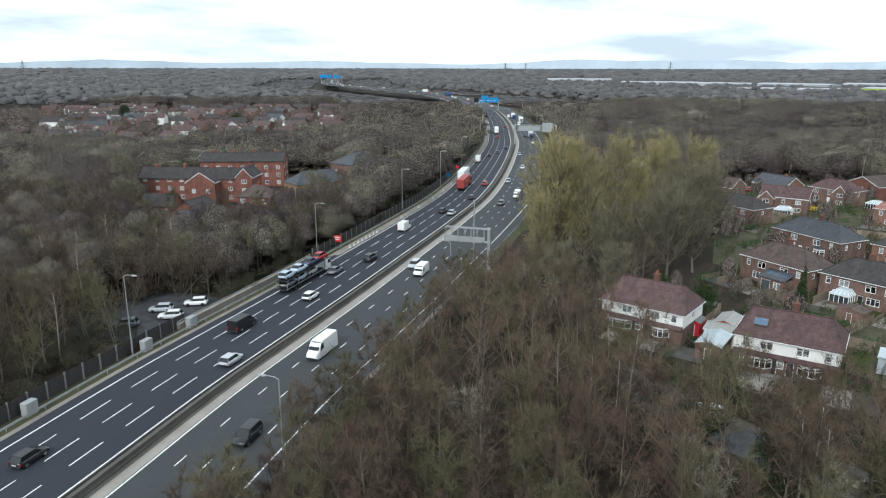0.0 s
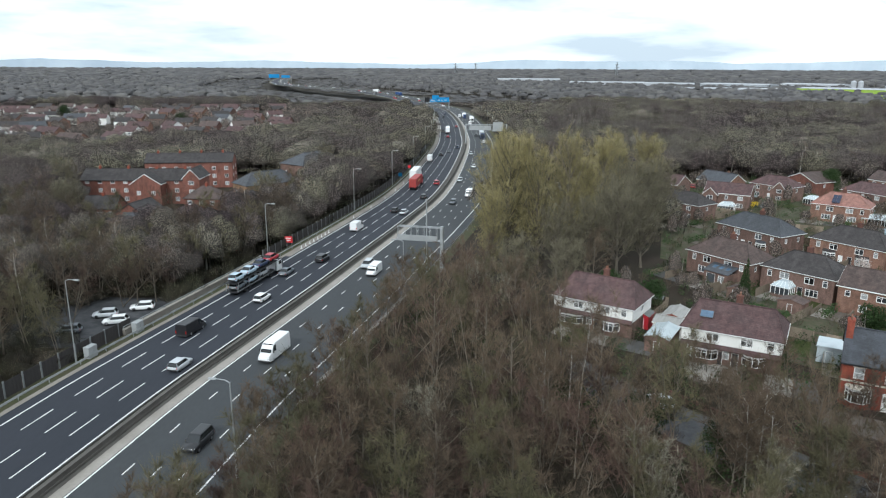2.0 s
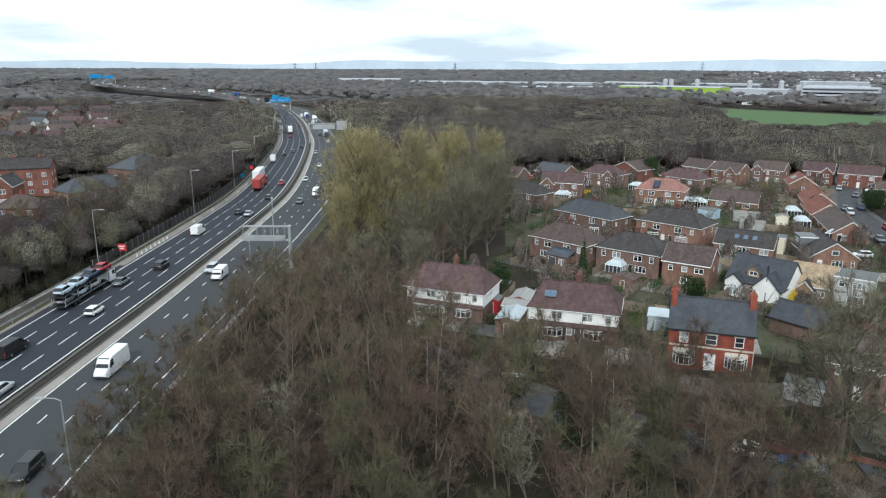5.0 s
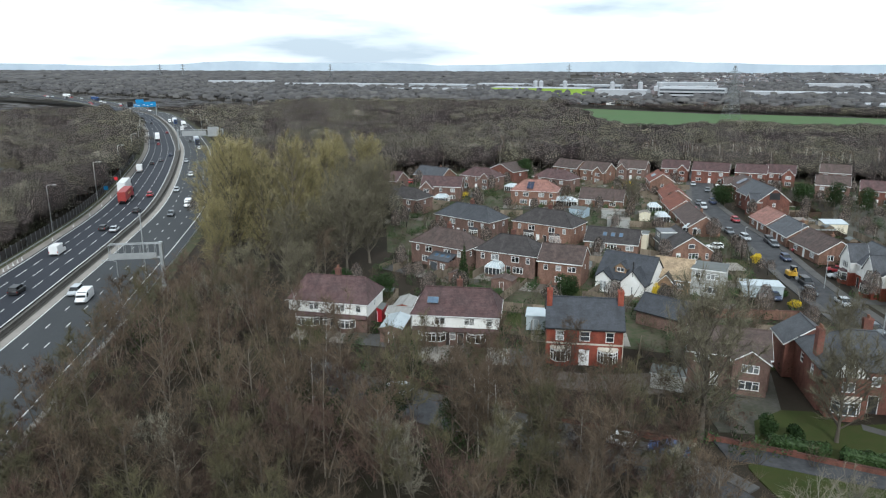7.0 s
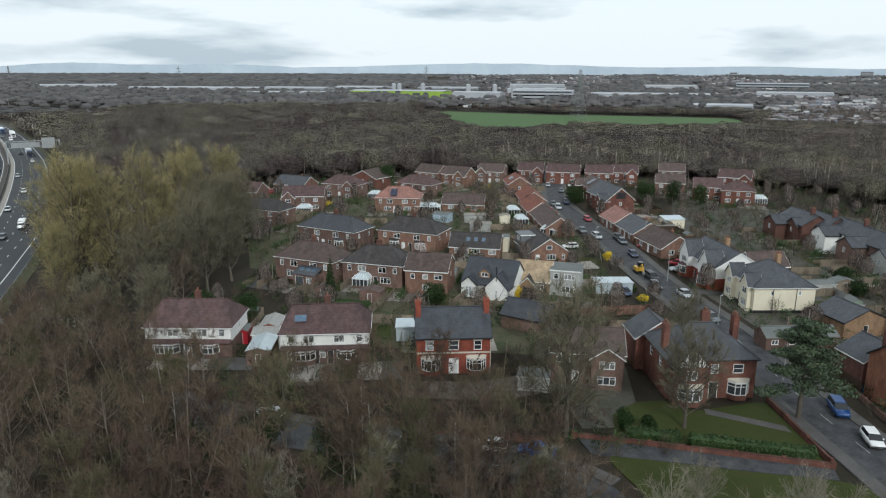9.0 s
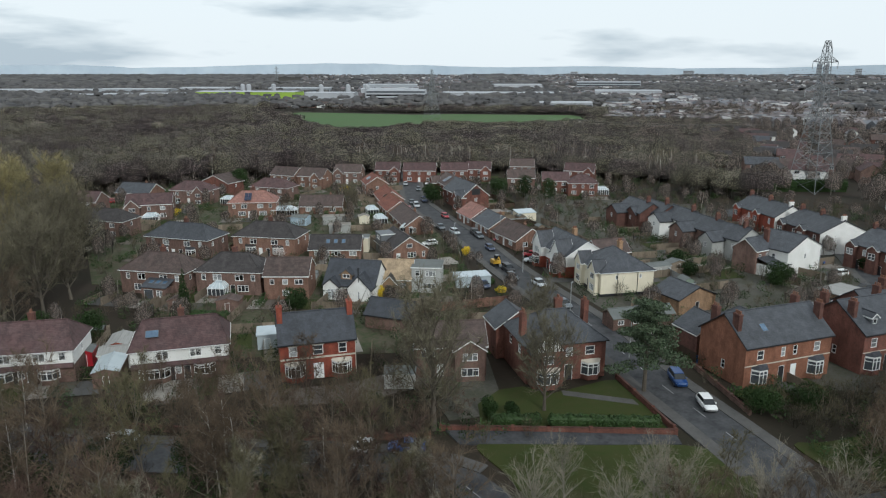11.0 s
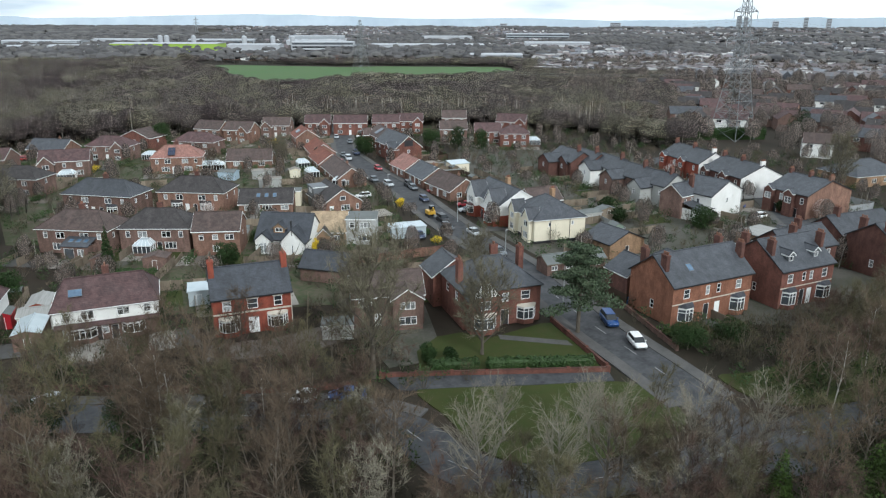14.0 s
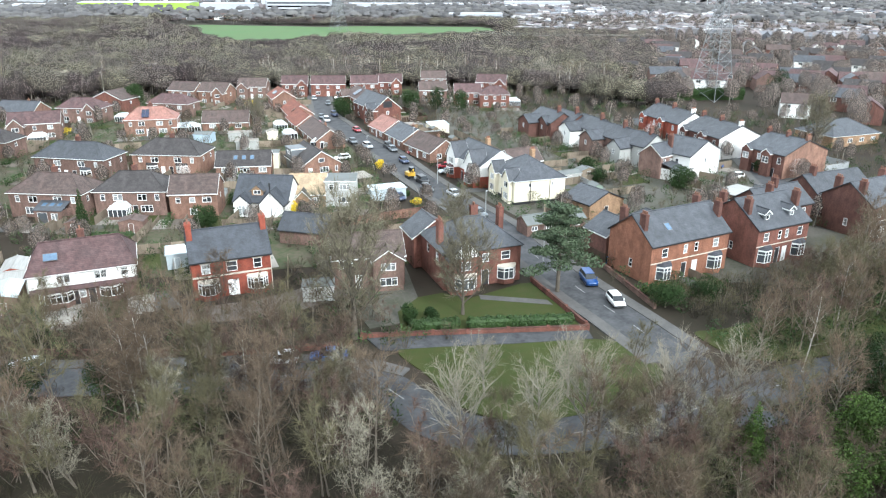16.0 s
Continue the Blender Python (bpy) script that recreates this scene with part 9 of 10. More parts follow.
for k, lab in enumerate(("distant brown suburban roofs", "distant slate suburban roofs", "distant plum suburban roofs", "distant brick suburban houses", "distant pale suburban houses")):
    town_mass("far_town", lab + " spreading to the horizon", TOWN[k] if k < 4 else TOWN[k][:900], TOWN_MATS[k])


def warehouse(x, y, rz, w, d, h, wm, label, rise=1.5, bands=0):
    r = root("warehouse", x, y, 0, rz, label, "warehouse", "industrial sheds")
    s = Shape().box(-w / 2, -d / 2, 0, w / 2, d / 2, h)
    part("wall", s, wm, r)
    part("roof", Shape().solid([(-w / 2 - 0.4, -d / 2 - 0.4, h), (w / 2 + 0.4, -d / 2 - 0.4, h), (w / 2 + 0.4, d / 2 + 0.4, h), (-w / 2 - 0.4, d / 2 + 0.4, h)], [(-w / 2 - 0.4, -d * 0.1, h + rise), (w / 2 + 0.4, -d * 0.1, h + rise), (w / 2 + 0.4, d * 0.1, h + rise), (-w / 2 - 0.4, d * 0.1, h + rise)]), SHED_WHITE, r)
    for k in range(bands):
        z = h * (k + 0.35) / bands
        part("window_band", Shape().box(-w / 2 + 1, -d / 2 - 0.15, z, w / 2 - 1, -d / 2 - 0.05, z + h / bands * 0.45), PANE, r)


SHED_WHITE = mat("white_cladding", (0.42, 0.43, 0.45), (0.34, 0.35, 0.37), rough=0.6, scale=0.05, fine=0.6, bump=0)
SHED_GREY = mat("grey_cladding", (0.36, 0.38, 0.40), (0.3, 0.32, 0.34), rough=0.6, scale=0.05, fine=0.6, bump=0)
SHED_LIME = mat("lime_green_cladding", (0.32, 0.46, 0.07), (0.26, 0.38, 0.06), rough=0.6, scale=0.05, fine=0.6, bump=0)
for x, y, rz, w, d, h, wm, lab, bands in (
    (700, 1030, -52, 165, 60, 12, SHED_LIME, "long industrial shed with a lime green front", 0),
    (770, 905, -52, 80, 40, 11, SHED_WHITE, "white industrial shed beside the lime green one", 0),
    (830, 815, -52, 95, 40, 15, SHED_WHITE, "white office and factory block with window bands", 3),
    (1010, 745, -52, 190, 60, 9, SHED_WHITE, "long low white warehouse roof", 0),
    (730, 440, -52, 60, 26, 9, SHED_WHITE, "white low industrial building near the field", 1),
    (640, 1300, -52, 130, 50, 13, SHED_GREY, "grey industrial shed in the trading estate", 0),
    (560, 1400, -40, 140, 50, 12, SHED_WHITE, "pale warehouse beyond the wood", 0),
    (820, 1350, -50, 110, 60, 12, SHED_WHITE, "white warehouse in the trading estate", 0),
    (900, 1150, -50, 120, 50, 13, SHED_GREY, "grey factory shed in the trading estate", 1),
    (1000, 1000, -50, 110, 50, 12, SHED_WHITE, "white factory shed in the trading estate", 0),
    (450, 1500, -20, 150, 50, 12, SHED_WHITE, "long white warehouse beyond the wood", 0),
    (330, 1750, -10, 150, 60, 14, SHED_WHITE, "white distribution shed in the distance", 0),
    (1250, 1250, -45, 130, 60, 14, SHED_GREY, "grey warehouse far across the town", 0),
    (1500, 1050, -45, 120, 60, 13, SHED_WHITE, "white warehouse far across the town", 0),
    (1700, 900, -60, 160, 60, 18, SHED_GREY, "large grey block far across the town", 3),
    (520, 1180, -30, 90, 40, 9, SHED_GREY, "grey low industrial unit behind the wood", 0),
    (600, 1130, -40, 70, 40, 9, SHED_WHITE, "white low industrial unit behind the wood", 0),
    (1250, 620, -60, 120, 50, 10, SHED_WHITE, "white shed among suburban roofs", 0),
):
    warehouse(x, y, rz, w, d, h, wm, lab, bands=bands)
silo = Shape().tube([(0, 0, 0), (0, 0, 21), (0, 0, 23)], [4.2, 4.2, 1.5], 14).mesh("silo", SHED_WHITE)
for x, y in ((745, 1120), (752, 1112), (790, 1090), (818, 990), (850, 955), (872, 930)):
    tagged(part("silo", silo, None, at=pose(x, y, 0)), "tall white cylindrical factory silo", "silo", "factory silos")
sheet("field", [(380, 415), (392, 470), (470, 640), (500, 640), (552, 512), (585, 488), (650, 385), (620, 345), (560, 335), (500, 400), (440, 430)], 0.1, FIELD, "flat bright green winter field beyond the wood", "field")
sheet("meadow", [(318, 100), (326, 92), (345, 108), (336, 118)], 0.05, FIELD, "small green meadow beside the pylon", "field")
sheet("far_meadow", [(-680, 1330), (-560, 1290), (-540, 1340), (-660, 1390)], 0.1, VERGE, "small yellow-green meadow in the far wood", "field")
for k in range(16):
    t = k / 15
    x, y = 545 + 50 * t, 735 - 190 * t
    plain_house(x + 25, y + 20, -52, 13, 8, 5.2, 2.8, (BRICK_BROWN, RENDER_WHITE, BRICK_ORANGE)[k % 3], TILE_BROWN, WORDS[(BRICK_BROWN, RENDER_WHITE, BRICK_ORANGE)[k % 3]] + " house in a row behind the field", "houses behind the field")
for x, y, h, w, c in ((4300, 1020, 96, 26, SHED_GREY), (4310, 985, 92, 20, SHED_WHITE), (4420, 700, 90, 20, SHED_GREY), (4440, 590, 84, 22, SHED_WHITE), (4300, 830, 70, 30, SHED_WHITE), (4200, 1700, 60, 60, SHED_WHITE), (3900, 2300, 55, 40, SHED_WHITE)):
    r = root("tower_block", x, y, -10, -75, "pale city tower block on the far horizon", "tower", "city towers")
    part("wall", Shape().box(-w / 2, -12, 0, w / 2, 12, h), c, r)
    for k in range(int(h / 8)):
        part("window_band", Shape().box(-w / 2 + 1, -12.3, 6 + 8 * k, w / 2 - 1, -12.05, 9 + 8 * k), PANE, r)


def pylon(x, y, rz, h, label, r0=0.11):
    r = root("pylon", x, y, 0, rz, label, "pylon", "power pylons")
    def half(z):
        k = z / h
        return (6.2 - 7.2 * k if k < 0.6 else 1.88 - 2.2 * (k - 0.6)) if k < 1 else 0.6
    levels = [0, 0.1, 0.19, 0.27, 0.34, 0.4, 0.46, 0.52, 0.58, 0.64, 0.7, 0.76, 0.82, 0.88, 0.94, 1.0]
    s, b = Shape(), Shape()
    for i in range(len(levels) - 1):
        z0, z1 = levels[i] * h, levels[i + 1] * h
        a0, a1 = half(z0), half(z1)
        c0 = [(-a0, -a0, z0), (a0, -a0, z0), (a0, a0, z0), (-a0, a0, z0)]
        c1 = [(-a1, -a1, z1), (a1, -a1, z1), (a1, a1, z1), (-a1, a1, z1)]
        for k in range(4):
            s.bar(c0[k], c1[k], r0 * 1.3)
            j = (k + 1) % 4
            b.bar(c0[k], c1[j], r0 * 0.62, 3).bar(c0[j], c1[k], r0 * 0.62, 3).bar(c1[k], c1[j], r0 * 0.62, 3)
    part("leg", s, STEEL_DARK, r)
    part("bracing", b, STEEL_DARK, r)
    for z, reach in ((0.5, 8.5), (0.68, 10.0), (0.86, 7.5)):
        zz = z * h
        for sx in (-1, 1):
            q = Shape()
            e = (sx * reach, 0, zz + 0.4)
            for yy in (-1, 1):
                a = half(zz)
                q.bar((sx * a, yy * a, zz), e, r0).bar((sx * a, yy * a, zz + 2.2), e, r0 * 0.8)
                for k in (0.3, 0.6):
                    q.bar((sx * (a + (reach - a) * k), yy * a * (1 - k), zz + 0.4 * k), (sx * (a + (reach - a) * k), yy * a * (1 - k), zz + 2.2 - 1.8 * k), r0 * 0.6, 3)
            arm = part("cross_arm", q, STEEL_DARK, r)
            part("insulator", Shape().tube([(e[0], 0, e[2]), (e[0], 0, e[2] - 2.6)], 0.14, 6), GALV_DULL, arm)
    return r


pylon(292, 66.5, -20, 55, "tall grey lattice steel electricity pylon behind the houses", 0.13)
pylon(516, 459, -10, 46, "grey lattice electricity pylon in the green field", 0.12)
pylon(1500, 2050, -40, 62, "distant grey electricity pylon on the skyline", 0.3)
pylon(800, 2550, -30, 60, "distant grey electricity pylon on the skyline", 0.3)
pylon(330, 2900, -15, 60, "distant grey electricity pylon on the skyline", 0.3)
pylon(270, 3150, -15, 60, "distant grey electricity pylon on the skyline", 0.3)
pylon(-1250, 2150, 20, 58, "distant grey electricity pylon on the skyline", 0.3)
cb = Shape()
for z, reach in ((0.5, 8.5), (0.68, 10.0), (0.86, 7.5)):
    for sx in (-1, 1):
        for hx, hy, hz, tx, ty, tz in ((292, 66.5, 55, 516, 459, 46), (292, 66.5, 55, 420, -260, 50)):
            a = radians(-20)
            p = [Vector((hx + sx * reach * math.cos(a), hy + sx * reach * math.sin(a), z * hz - 2.2)), Vector((tx + sx * reach * math.cos(a), ty + sx * reach * math.sin(a), z * tz - 2.2))]
            pts = [p[0].lerp(p[1], k / 12) - Vector((0, 0, 9 * (1 - (2 * k / 12 - 1) ** 2))) for k in range(13)]
            cb.tube(pts, 0.022, 3)
tagged(part("power_cables", cb, STEEL_DARK), "thin sagging power cables between the pylons", "cables", kind="structure")


def hills():
    s = Shape()
    n = 160
    for k in range(n + 1):
        a = radians(-62 + 190 * k / n)
        d = 4700.0
        e = 76 + 34 * noise.noise((k * 0.05, 3.1, 0)) + 22 * noise.noise((k * 0.14, 7.7, 0)) + 7 * noise.noise((k * 0.6, 1.0, 0))
        s.v += [(d * math.sin(a), d * math.cos(a), -20), (d * math.sin(a), d * math.cos(a), max(e, 42))]
    s.f = [(2 * k, 2 * k + 2, 2 * k + 3, 2 * k + 1) for k in range(n)]
    # Distance haze is painted in: pale blue colour plus a faint glow.
    m = mat("haze_painted_moorland", (0.46, 0.52, 0.57), (0.36, 0.42, 0.48), rough=1.0, scale=0.004, fine=0.02, bump=0, world_space=True, spec=0.0)
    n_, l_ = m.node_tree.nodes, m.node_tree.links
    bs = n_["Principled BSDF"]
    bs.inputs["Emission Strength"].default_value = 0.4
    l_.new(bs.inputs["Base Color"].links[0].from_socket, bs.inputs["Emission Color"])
    tagged(part("backdrop_hills", s, m), "moorland hills on the far horizon, painted pale blue with haze", "backdrop", kind="structure")


hills()

# ---------------------------------------------------------------- woods
ESTATE = [(20, 100), (42, 124), (62, 150), (72, 185), (74, 225), (92, 262), (135, 266), (172, 248), (220, 226), (246, 200), (272, 155), (272, 112), (252, 98), (262, 60), (262, -60), (120, -10), (86, 12), (70, 8), (54, 22), (52, 42), (34, 72), (20, 95)]
FIELD_EDGE = [(320, 345), (345, 440), (450, 655), (515, 655), (570, 530), (605, 500), (665, 390), (600, 318), (500, 292), (440, 345), (390, 375)]
WEST_ESTATE = [(-55, 410), (-55, 720), (-450, 720), (-300, 332), (-130, 332)]
FLATS = [(-101, 215), (-101, 238), (-92, 268), (-20, 296), (-18, 270), (-30, 225), (-34, 190), (-50, 163), (-68, 163), (-84, 186)]


def mw_gap(x, y):
    """Distance to the right of the motorway's centre line."""
    i = int(np.argmin((MW[:, 0] - x) ** 2 + (MW[:, 1] - y) ** 2))
    return (x - MW[i, 0]) * MWN[i, 0] + (y - MW[i, 1]) * MWN[i, 1]


def near_path(x, y, path, w):
    return ((path - np.array([x, y])) ** 2).sum(1).min() < w * w


def scatter(n, r0, r1, a0, a1, gap, test, hmin, hmax, seed, most=9.0):
    g = random.Random(seed)
    grid, out = {}, []
    for _ in range(n):
        a, d = radians(g.uniform(a0, a1)), math.sqrt(g.uniform(r0 * r0, r1 * r1))
        x, y = d * math.sin(a), d * math.cos(a)
        key = int(x // gap), int(y // gap)
        if key in grid or not test(x, y):
            continue
        grid[key] = 1
        out.append((x, y, g.uniform(hmin, hmax), min(most, gap * g.uniform(0.5, 0.95))))
    return out


g = random.Random(21)
NEAR = [(-24, 40), (-13, 72), (-4, 98), (6, 122), (16, 142), (24, 128), (25, 112), (22, 98), (30, 80), (40, 65), (50, 50), (55, 38), (52, 24), (58, 12), (72, 4), (88, -6), (112, -18), (128, -40), (70, -22), (36, 6), (12, 24), (-8, 32)]
ISLAND = [(57, 50), (66, 46), (81, 31), (81, 22), (77, 15.5), (70, 14.5), (58, 22.5), (53.5, 30), (55, 38)]
CORNER = [(85, 12), (97, 8), (112, 5), (130, -1), (152, -14), (156, -44), (92, -20), (76, 0)]
spots = []
tries = 0
while len(spots) < 400 and tries < 40000:
    tries += 1
    x, y = g.uniform(-26, 150), g.uniform(-42, 144)
    if not (inside(x, y, NEAR) or inside(x, y, CORNER)) or near_path(x, y, MAIN, 4.2) or near_path(x, y, STREET[:-2], 6.0) or inside(x, y, ISLAND) or math.hypot(x, y) < 33:
        continue
    if mw_gap(x, y) < 17.6:
        continue
    if any((x - a) ** 2 + (y - b) ** 2 < 2.4**2 for a, b in spots):
        continue
    spots.append((x, y))
rest = []
for n, (x, y) in enumerate(sorted(spots, key=lambda p: math.hypot(*p))):
    a = math.degrees(math.atan2(x, y))
    kind = g.choices(("brown", "russet", "olive", "pale"), (4, 3.2, 2.6, 0.2) if a < 45 else (4, 2, 2.8, 0.8))[0]
    i = g.randrange(5 if kind == "brown" else 3)
    sc, turn = g.uniform(0.72, 1.02), g.uniform(0, 360)
    if n < 195:
        tree(kind, i, x, y, sc, turn, g.uniform(0.9, 1.1), g.uniform(-3, 3))
    else:
        rest.append((kind, i, x, y, sc, turn))
tree_stuff("at the far edge of the wood", rest, 0.6, 12)
for kind, i, x, y, sc in (("pale", 0, 25.5, 55.5, 1.0), ("pale", 1, 42.6, 56.4, 0.7), ("pale", 2, 47.4, 41.0, 0.8), ("birch", 0, 17.1, 74.3, 0.78), ("birch", 1, 20.2, 74.3, 0.83), ("birch", 0, 34.3, 59.1, 0.95), ("birch", 1, 35.4, 59.7, 0.95), ("birch", 1, 40.8, 49.4, 0.8), ("birch", 0, 46.6, 40.6, 0.7), ("birch", 0, 17.7, 77.8, 0.78), ("birch", 0, 36.0, 58.7, 0.88), ("birch", 0, 24.5, 96.0, 0.95), ("birch", 1, 27.0, 92.0, 0.85), ("birch", 1, 84.0, 4.0, 0.8), ("birch", 0, 98.0, 2.0, 0.8), ("big", 0, 74.5, 45.2, 0.8), ("big", 1, 61.0, 53.0, 1.12), ("grey", 0, 55.6, 19.6, 0.95), ("grey", 1, 50.6, 22.4, 0.85), ("grey", 0, 47.6, 28.4, 0.9), ("grey", 1, 61.5, 13.4, 0.85), ("grey", 1, 63.4, 24.6, 0.62), ("grey", 0, 58.6, 32.4, 0.6), ("olive", 2, 72.0, 20.6, 0.62), ("grey", 1, 68.0, 8.6, 0.8), ("pale", 2, 59.0, 9.5, 0.85), ("pale", 1, 54.0, 13.5, 0.8), ("brown", 1, 52.0, 82.0, 0.7), ("brown", 2, 56.0, 72.5, 0.72), ("brown", 3, 51.0, 70.0, 0.75), ("brown", 0, 46.0, 79.0, 0.62), ("big", 0, 91.0, 56.0, 0.7), ("brown", 4, 84.0, 66.0, 0.75), ("brown", 1, 78.0, 72.0, 0.6), ("brown", 2, 68.0, 64.0, 0.7), ("brown", 0, 105.0, 6.0, 0.8), ("russet", 1, 110.0, 8.5, 0.8), ("brown", 3, 118.0, 3.0, 0.85), ("brown", 4, 128.0, 1.5, 0.85), ("brown", 1, 134.0, -4.0, 0.8), ("big", 1, 30.0, 116.0, 0.72), ("big", 0, 22.0, 122.0, 0.7), ("brown", 2, 38.0, 128.0, 0.95), ("big", 1, 150.0, 168.0, 0.55), ("brown", 0, 126.0, 170.0, 0.8), ("brown", 3, 132.0, 148.0, 0.6), ("big", 0, 214.0, 20.0, 0.9), ("pale", 1, 184.0, 22.0, 0.6)):
    tree(kind, i, x, y, sc, (x * 37) % 360, 1.0)
# tall trees along the near side of the main road
for k in range(13):
    t = k / 12
    x, y = 20.5 + 27.5 * t - 1.5 * (k % 2), 86.5 - 42 * t - 1.0 * (k % 3)
    tree(("brown", "olive", "brown", "russet")[k % 4], k % 3, x, y, 0.95 + 0.08 * (k % 3), 67 * k % 360, 1.1)
# the row that leans over the hard shoulder
for k in range(20):
    x, y, rz = mw_at(s_of(46.0 + 4.6 * k), 18.2 + 1.6 * (k % 3))
    kind = ("russet", "olive", "brown", "olive")[k % 4]
    tree(kind, k % 3, x, y, 0.82 + 0.06 * (k % 4), 77 * k % 360, 0.9)
# willows and the bare trees behind them
for i, x, y, sc in ((0, 24.0, 150.0, 1.0), (1, 31.0, 147.0, 1.0), (0, 38.0, 153.0, 0.98), (2, 30.0, 160.0, 1.08), (1, 22.0, 163.0, 1.02), (2, 44.0, 160.0, 0.9), (2, 52.0, 176.0, 1.02), (1, 58.0, 181.0, 0.97), (2, 68.0, 184.0, 1.0), (2, 20.0, 142.0, 0.7)):
    tree("willow", i, x, y, sc, (x * 53) % 360, 1.0)
for i, x, y, sc in ((0, 49.0, 150.0, 1.1), (1, 55.0, 160.0, 1.15), (0, 62.0, 168.0, 1.1), (1, 46.0, 138.0, 1.0), (0, 53.0, 143.0, 0.95), (1, 68.0, 174.0, 1.05), (0, 40.0, 140.0, 0.9), (1, 33.0, 137.0, 0.85), (0, 73.0, 190.0, 1.0), (1, 60.0, 190.0, 1.0)):
    tree("big", i, x, y, sc, (x * 71) % 360, 1.0)
# shrubs between the houses and the road
rest = []
FRONT = [(36, 90), (44, 90), (50, 84), (55, 75), (62, 64), (70, 58), (66, 51), (58, 54), (50, 62), (42, 71), (36, 80)]
spots = []
tries = 0
while len(spots) < 46 and tries < 4000:
    tries += 1
    x, y = g.uniform(34, 72), g.uniform(50, 92)
    if not inside(x, y, FRONT) or near_path(x, y, MAIN, 5.2) or any((x - a) ** 2 + (y - b) ** 2 < 2.6**2 for a, b in spots):
        continue
    spots.append((x, y))
for x, y in spots:
    kind = g.choices(("brown", "russet", "olive"), (4, 2, 2))[0]
    rest.append((kind, g.randrange(3), x, y, g.uniform(0.36, 0.66), g.uniform(0, 360)))
tree_stuff("before the houses", rest, 0.7, 14)
# bare trees standing before and between the flats
for k, (kind, x, y, sc) in enumerate((("olive", -49, 186, 1.0), ("brown", -43, 188, 0.95), ("brown", -60, 190, 0.9), ("olive", -74, 187, 0.95), ("big", -38, 200, 0.75), ("olive", -37, 212, 1.0), ("brown", -33, 226, 0.95), ("big", -82, 178, 0.8), ("russet", -54, 200, 0.8), ("brown", -68, 200, 0.7), ("olive", -29, 240, 1.0), ("big", -25, 256, 0.8), ("brown", -90, 200, 0.95), ("big", -98, 214, 0.85))):
    tree(kind, k % 2, x, y, sc, (x * 47) % 360, 1.0)
# slender pale birches along the edge of the wood behind the estate
rs = random.Random(35)
tree_stuff("at the edge of the far wood", [("birch", rs.randrange(2), x, y, rs.uniform(0.75, 1.0), rs.uniform(0, 360)) for x, y, h, r in scatter(2500, 195, 335, 4, 74, 12.0, lambda x, y: not (inside(x, y, ESTATE) or inside(x, y, FIELD_EDGE)) and mw_gap(x, y) > 26 and not (x > 262 and y < 112), 8, 12, 36)], 0.25, 37)
# west side of the motorway, nearest rows
g = random.Random(33)
rest = []
spots = []
tries = 0
while len(spots) < 270 and tries < 30000:
    tries += 1
    x, y = g.uniform(-140, -20), 66 + 139 * g.random() ** 1.4
    if mw_gap(x, y) > -24 or inside(x, y, FLATS) or x < -0.72 * y - 8 or math.hypot(x + 47, y - 114) < 9:
        continue
    if any((x - a) ** 2 + (y - b) ** 2 < 3.1**2 for a, b in spots):
        continue
    spots.append((x, y))
for x, y in spots:
    kind = g.choices(("brown", "olive", "russet", "birch"), (5, 4, 1, 0.6))[0]
    rest.append((kind, g.randrange({"brown": 5, "olive": 3, "russet": 3, "birch": 2}[kind]), x, y, g.uniform(0.8, 1.05), g.uniform(0, 360)))
tree_stuff("west of the motorway", rest, 0.6, 13)


def open_land(x, y):
    return not (abs(mw_gap(x, y)) < (24 if y < 650 else 40) or inside(x, y, ESTATE) or inside(x, y, FIELD_EDGE) or inside(x, y, WEST_ESTATE) or inside(x, y, FLATS))


def mid_test(x, y):
    return open_land(x, y) and not (x > 262 and y < 112) and not (x < -20 and y < 205)


def road_scrub(spots):
    """Only low scrub grows on the slopes below the far motorway."""
    return [(x, y, h * (0.3 if y > 700 and abs(mw_gap(x, y)) < 150 else 1.0), r) for x, y, h, r in spots]


def rolling(spots):
    """Taller and lower stands across a wood."""
    return [(x, y, h * (1 + 0.28 * noise.noise((x / 42, y / 42, 5.0))) * (0.72 if 300 < math.hypot(x, y) and x > 0.78 * y else 1.0), r * 1.4) for x, y, h, r in spots]


stand("woodland", "leafless brown and olive woodland round the estate and motorway", rolling(scatter(16000, 190, 420, -40, 74, 6.2, mid_test, 8.5, 13.5, 1)), 9, 3, 0.1, 5, 4)
stand("undergrowth", "bare brown undergrowth along the edges of the wood", scatter(9000, 185, 340, -40, 76, 6.0, mid_test, 3.0, 5.0, 17, 4.2), 3, 0, 0.1, 18, 0)
stand("woodland", "leafless wood beside the car park and the flats", scatter(6000, 135, 215, -46, -4, 5.6, lambda x, y: mw_gap(x, y) < -25 and not inside(x, y, FLATS) and math.hypot(x + 51, y - 116) > 17, 7.0, 12.5, 15), 11, 12, 0.055, 16, 5)
stand("woodland", "dense leafless woodland beyond the estate", road_scrub(rolling(scatter(26000, 420, 820, -42, 72, 8.5, mid_test, 8, 13, 2))), 4, 0, 0.4, 6, 0, None, 0.45)


def far_test(x, y):
    a = math.degrees(math.atan2(x, y))
    if not open_land(x, y):
        return False
    return (a < 34 and noise.noise((x / 90, y / 90, 1.0)) > -0.35) or (a < 58 and math.hypot(x, y) < 900 and not 640 < x < 900) or math.sin(x / 120.0 + 1) * math.cos(y / 95.0) + 0.8 * noise.noise((x / 60, y / 60, 3.0)) > 0.1


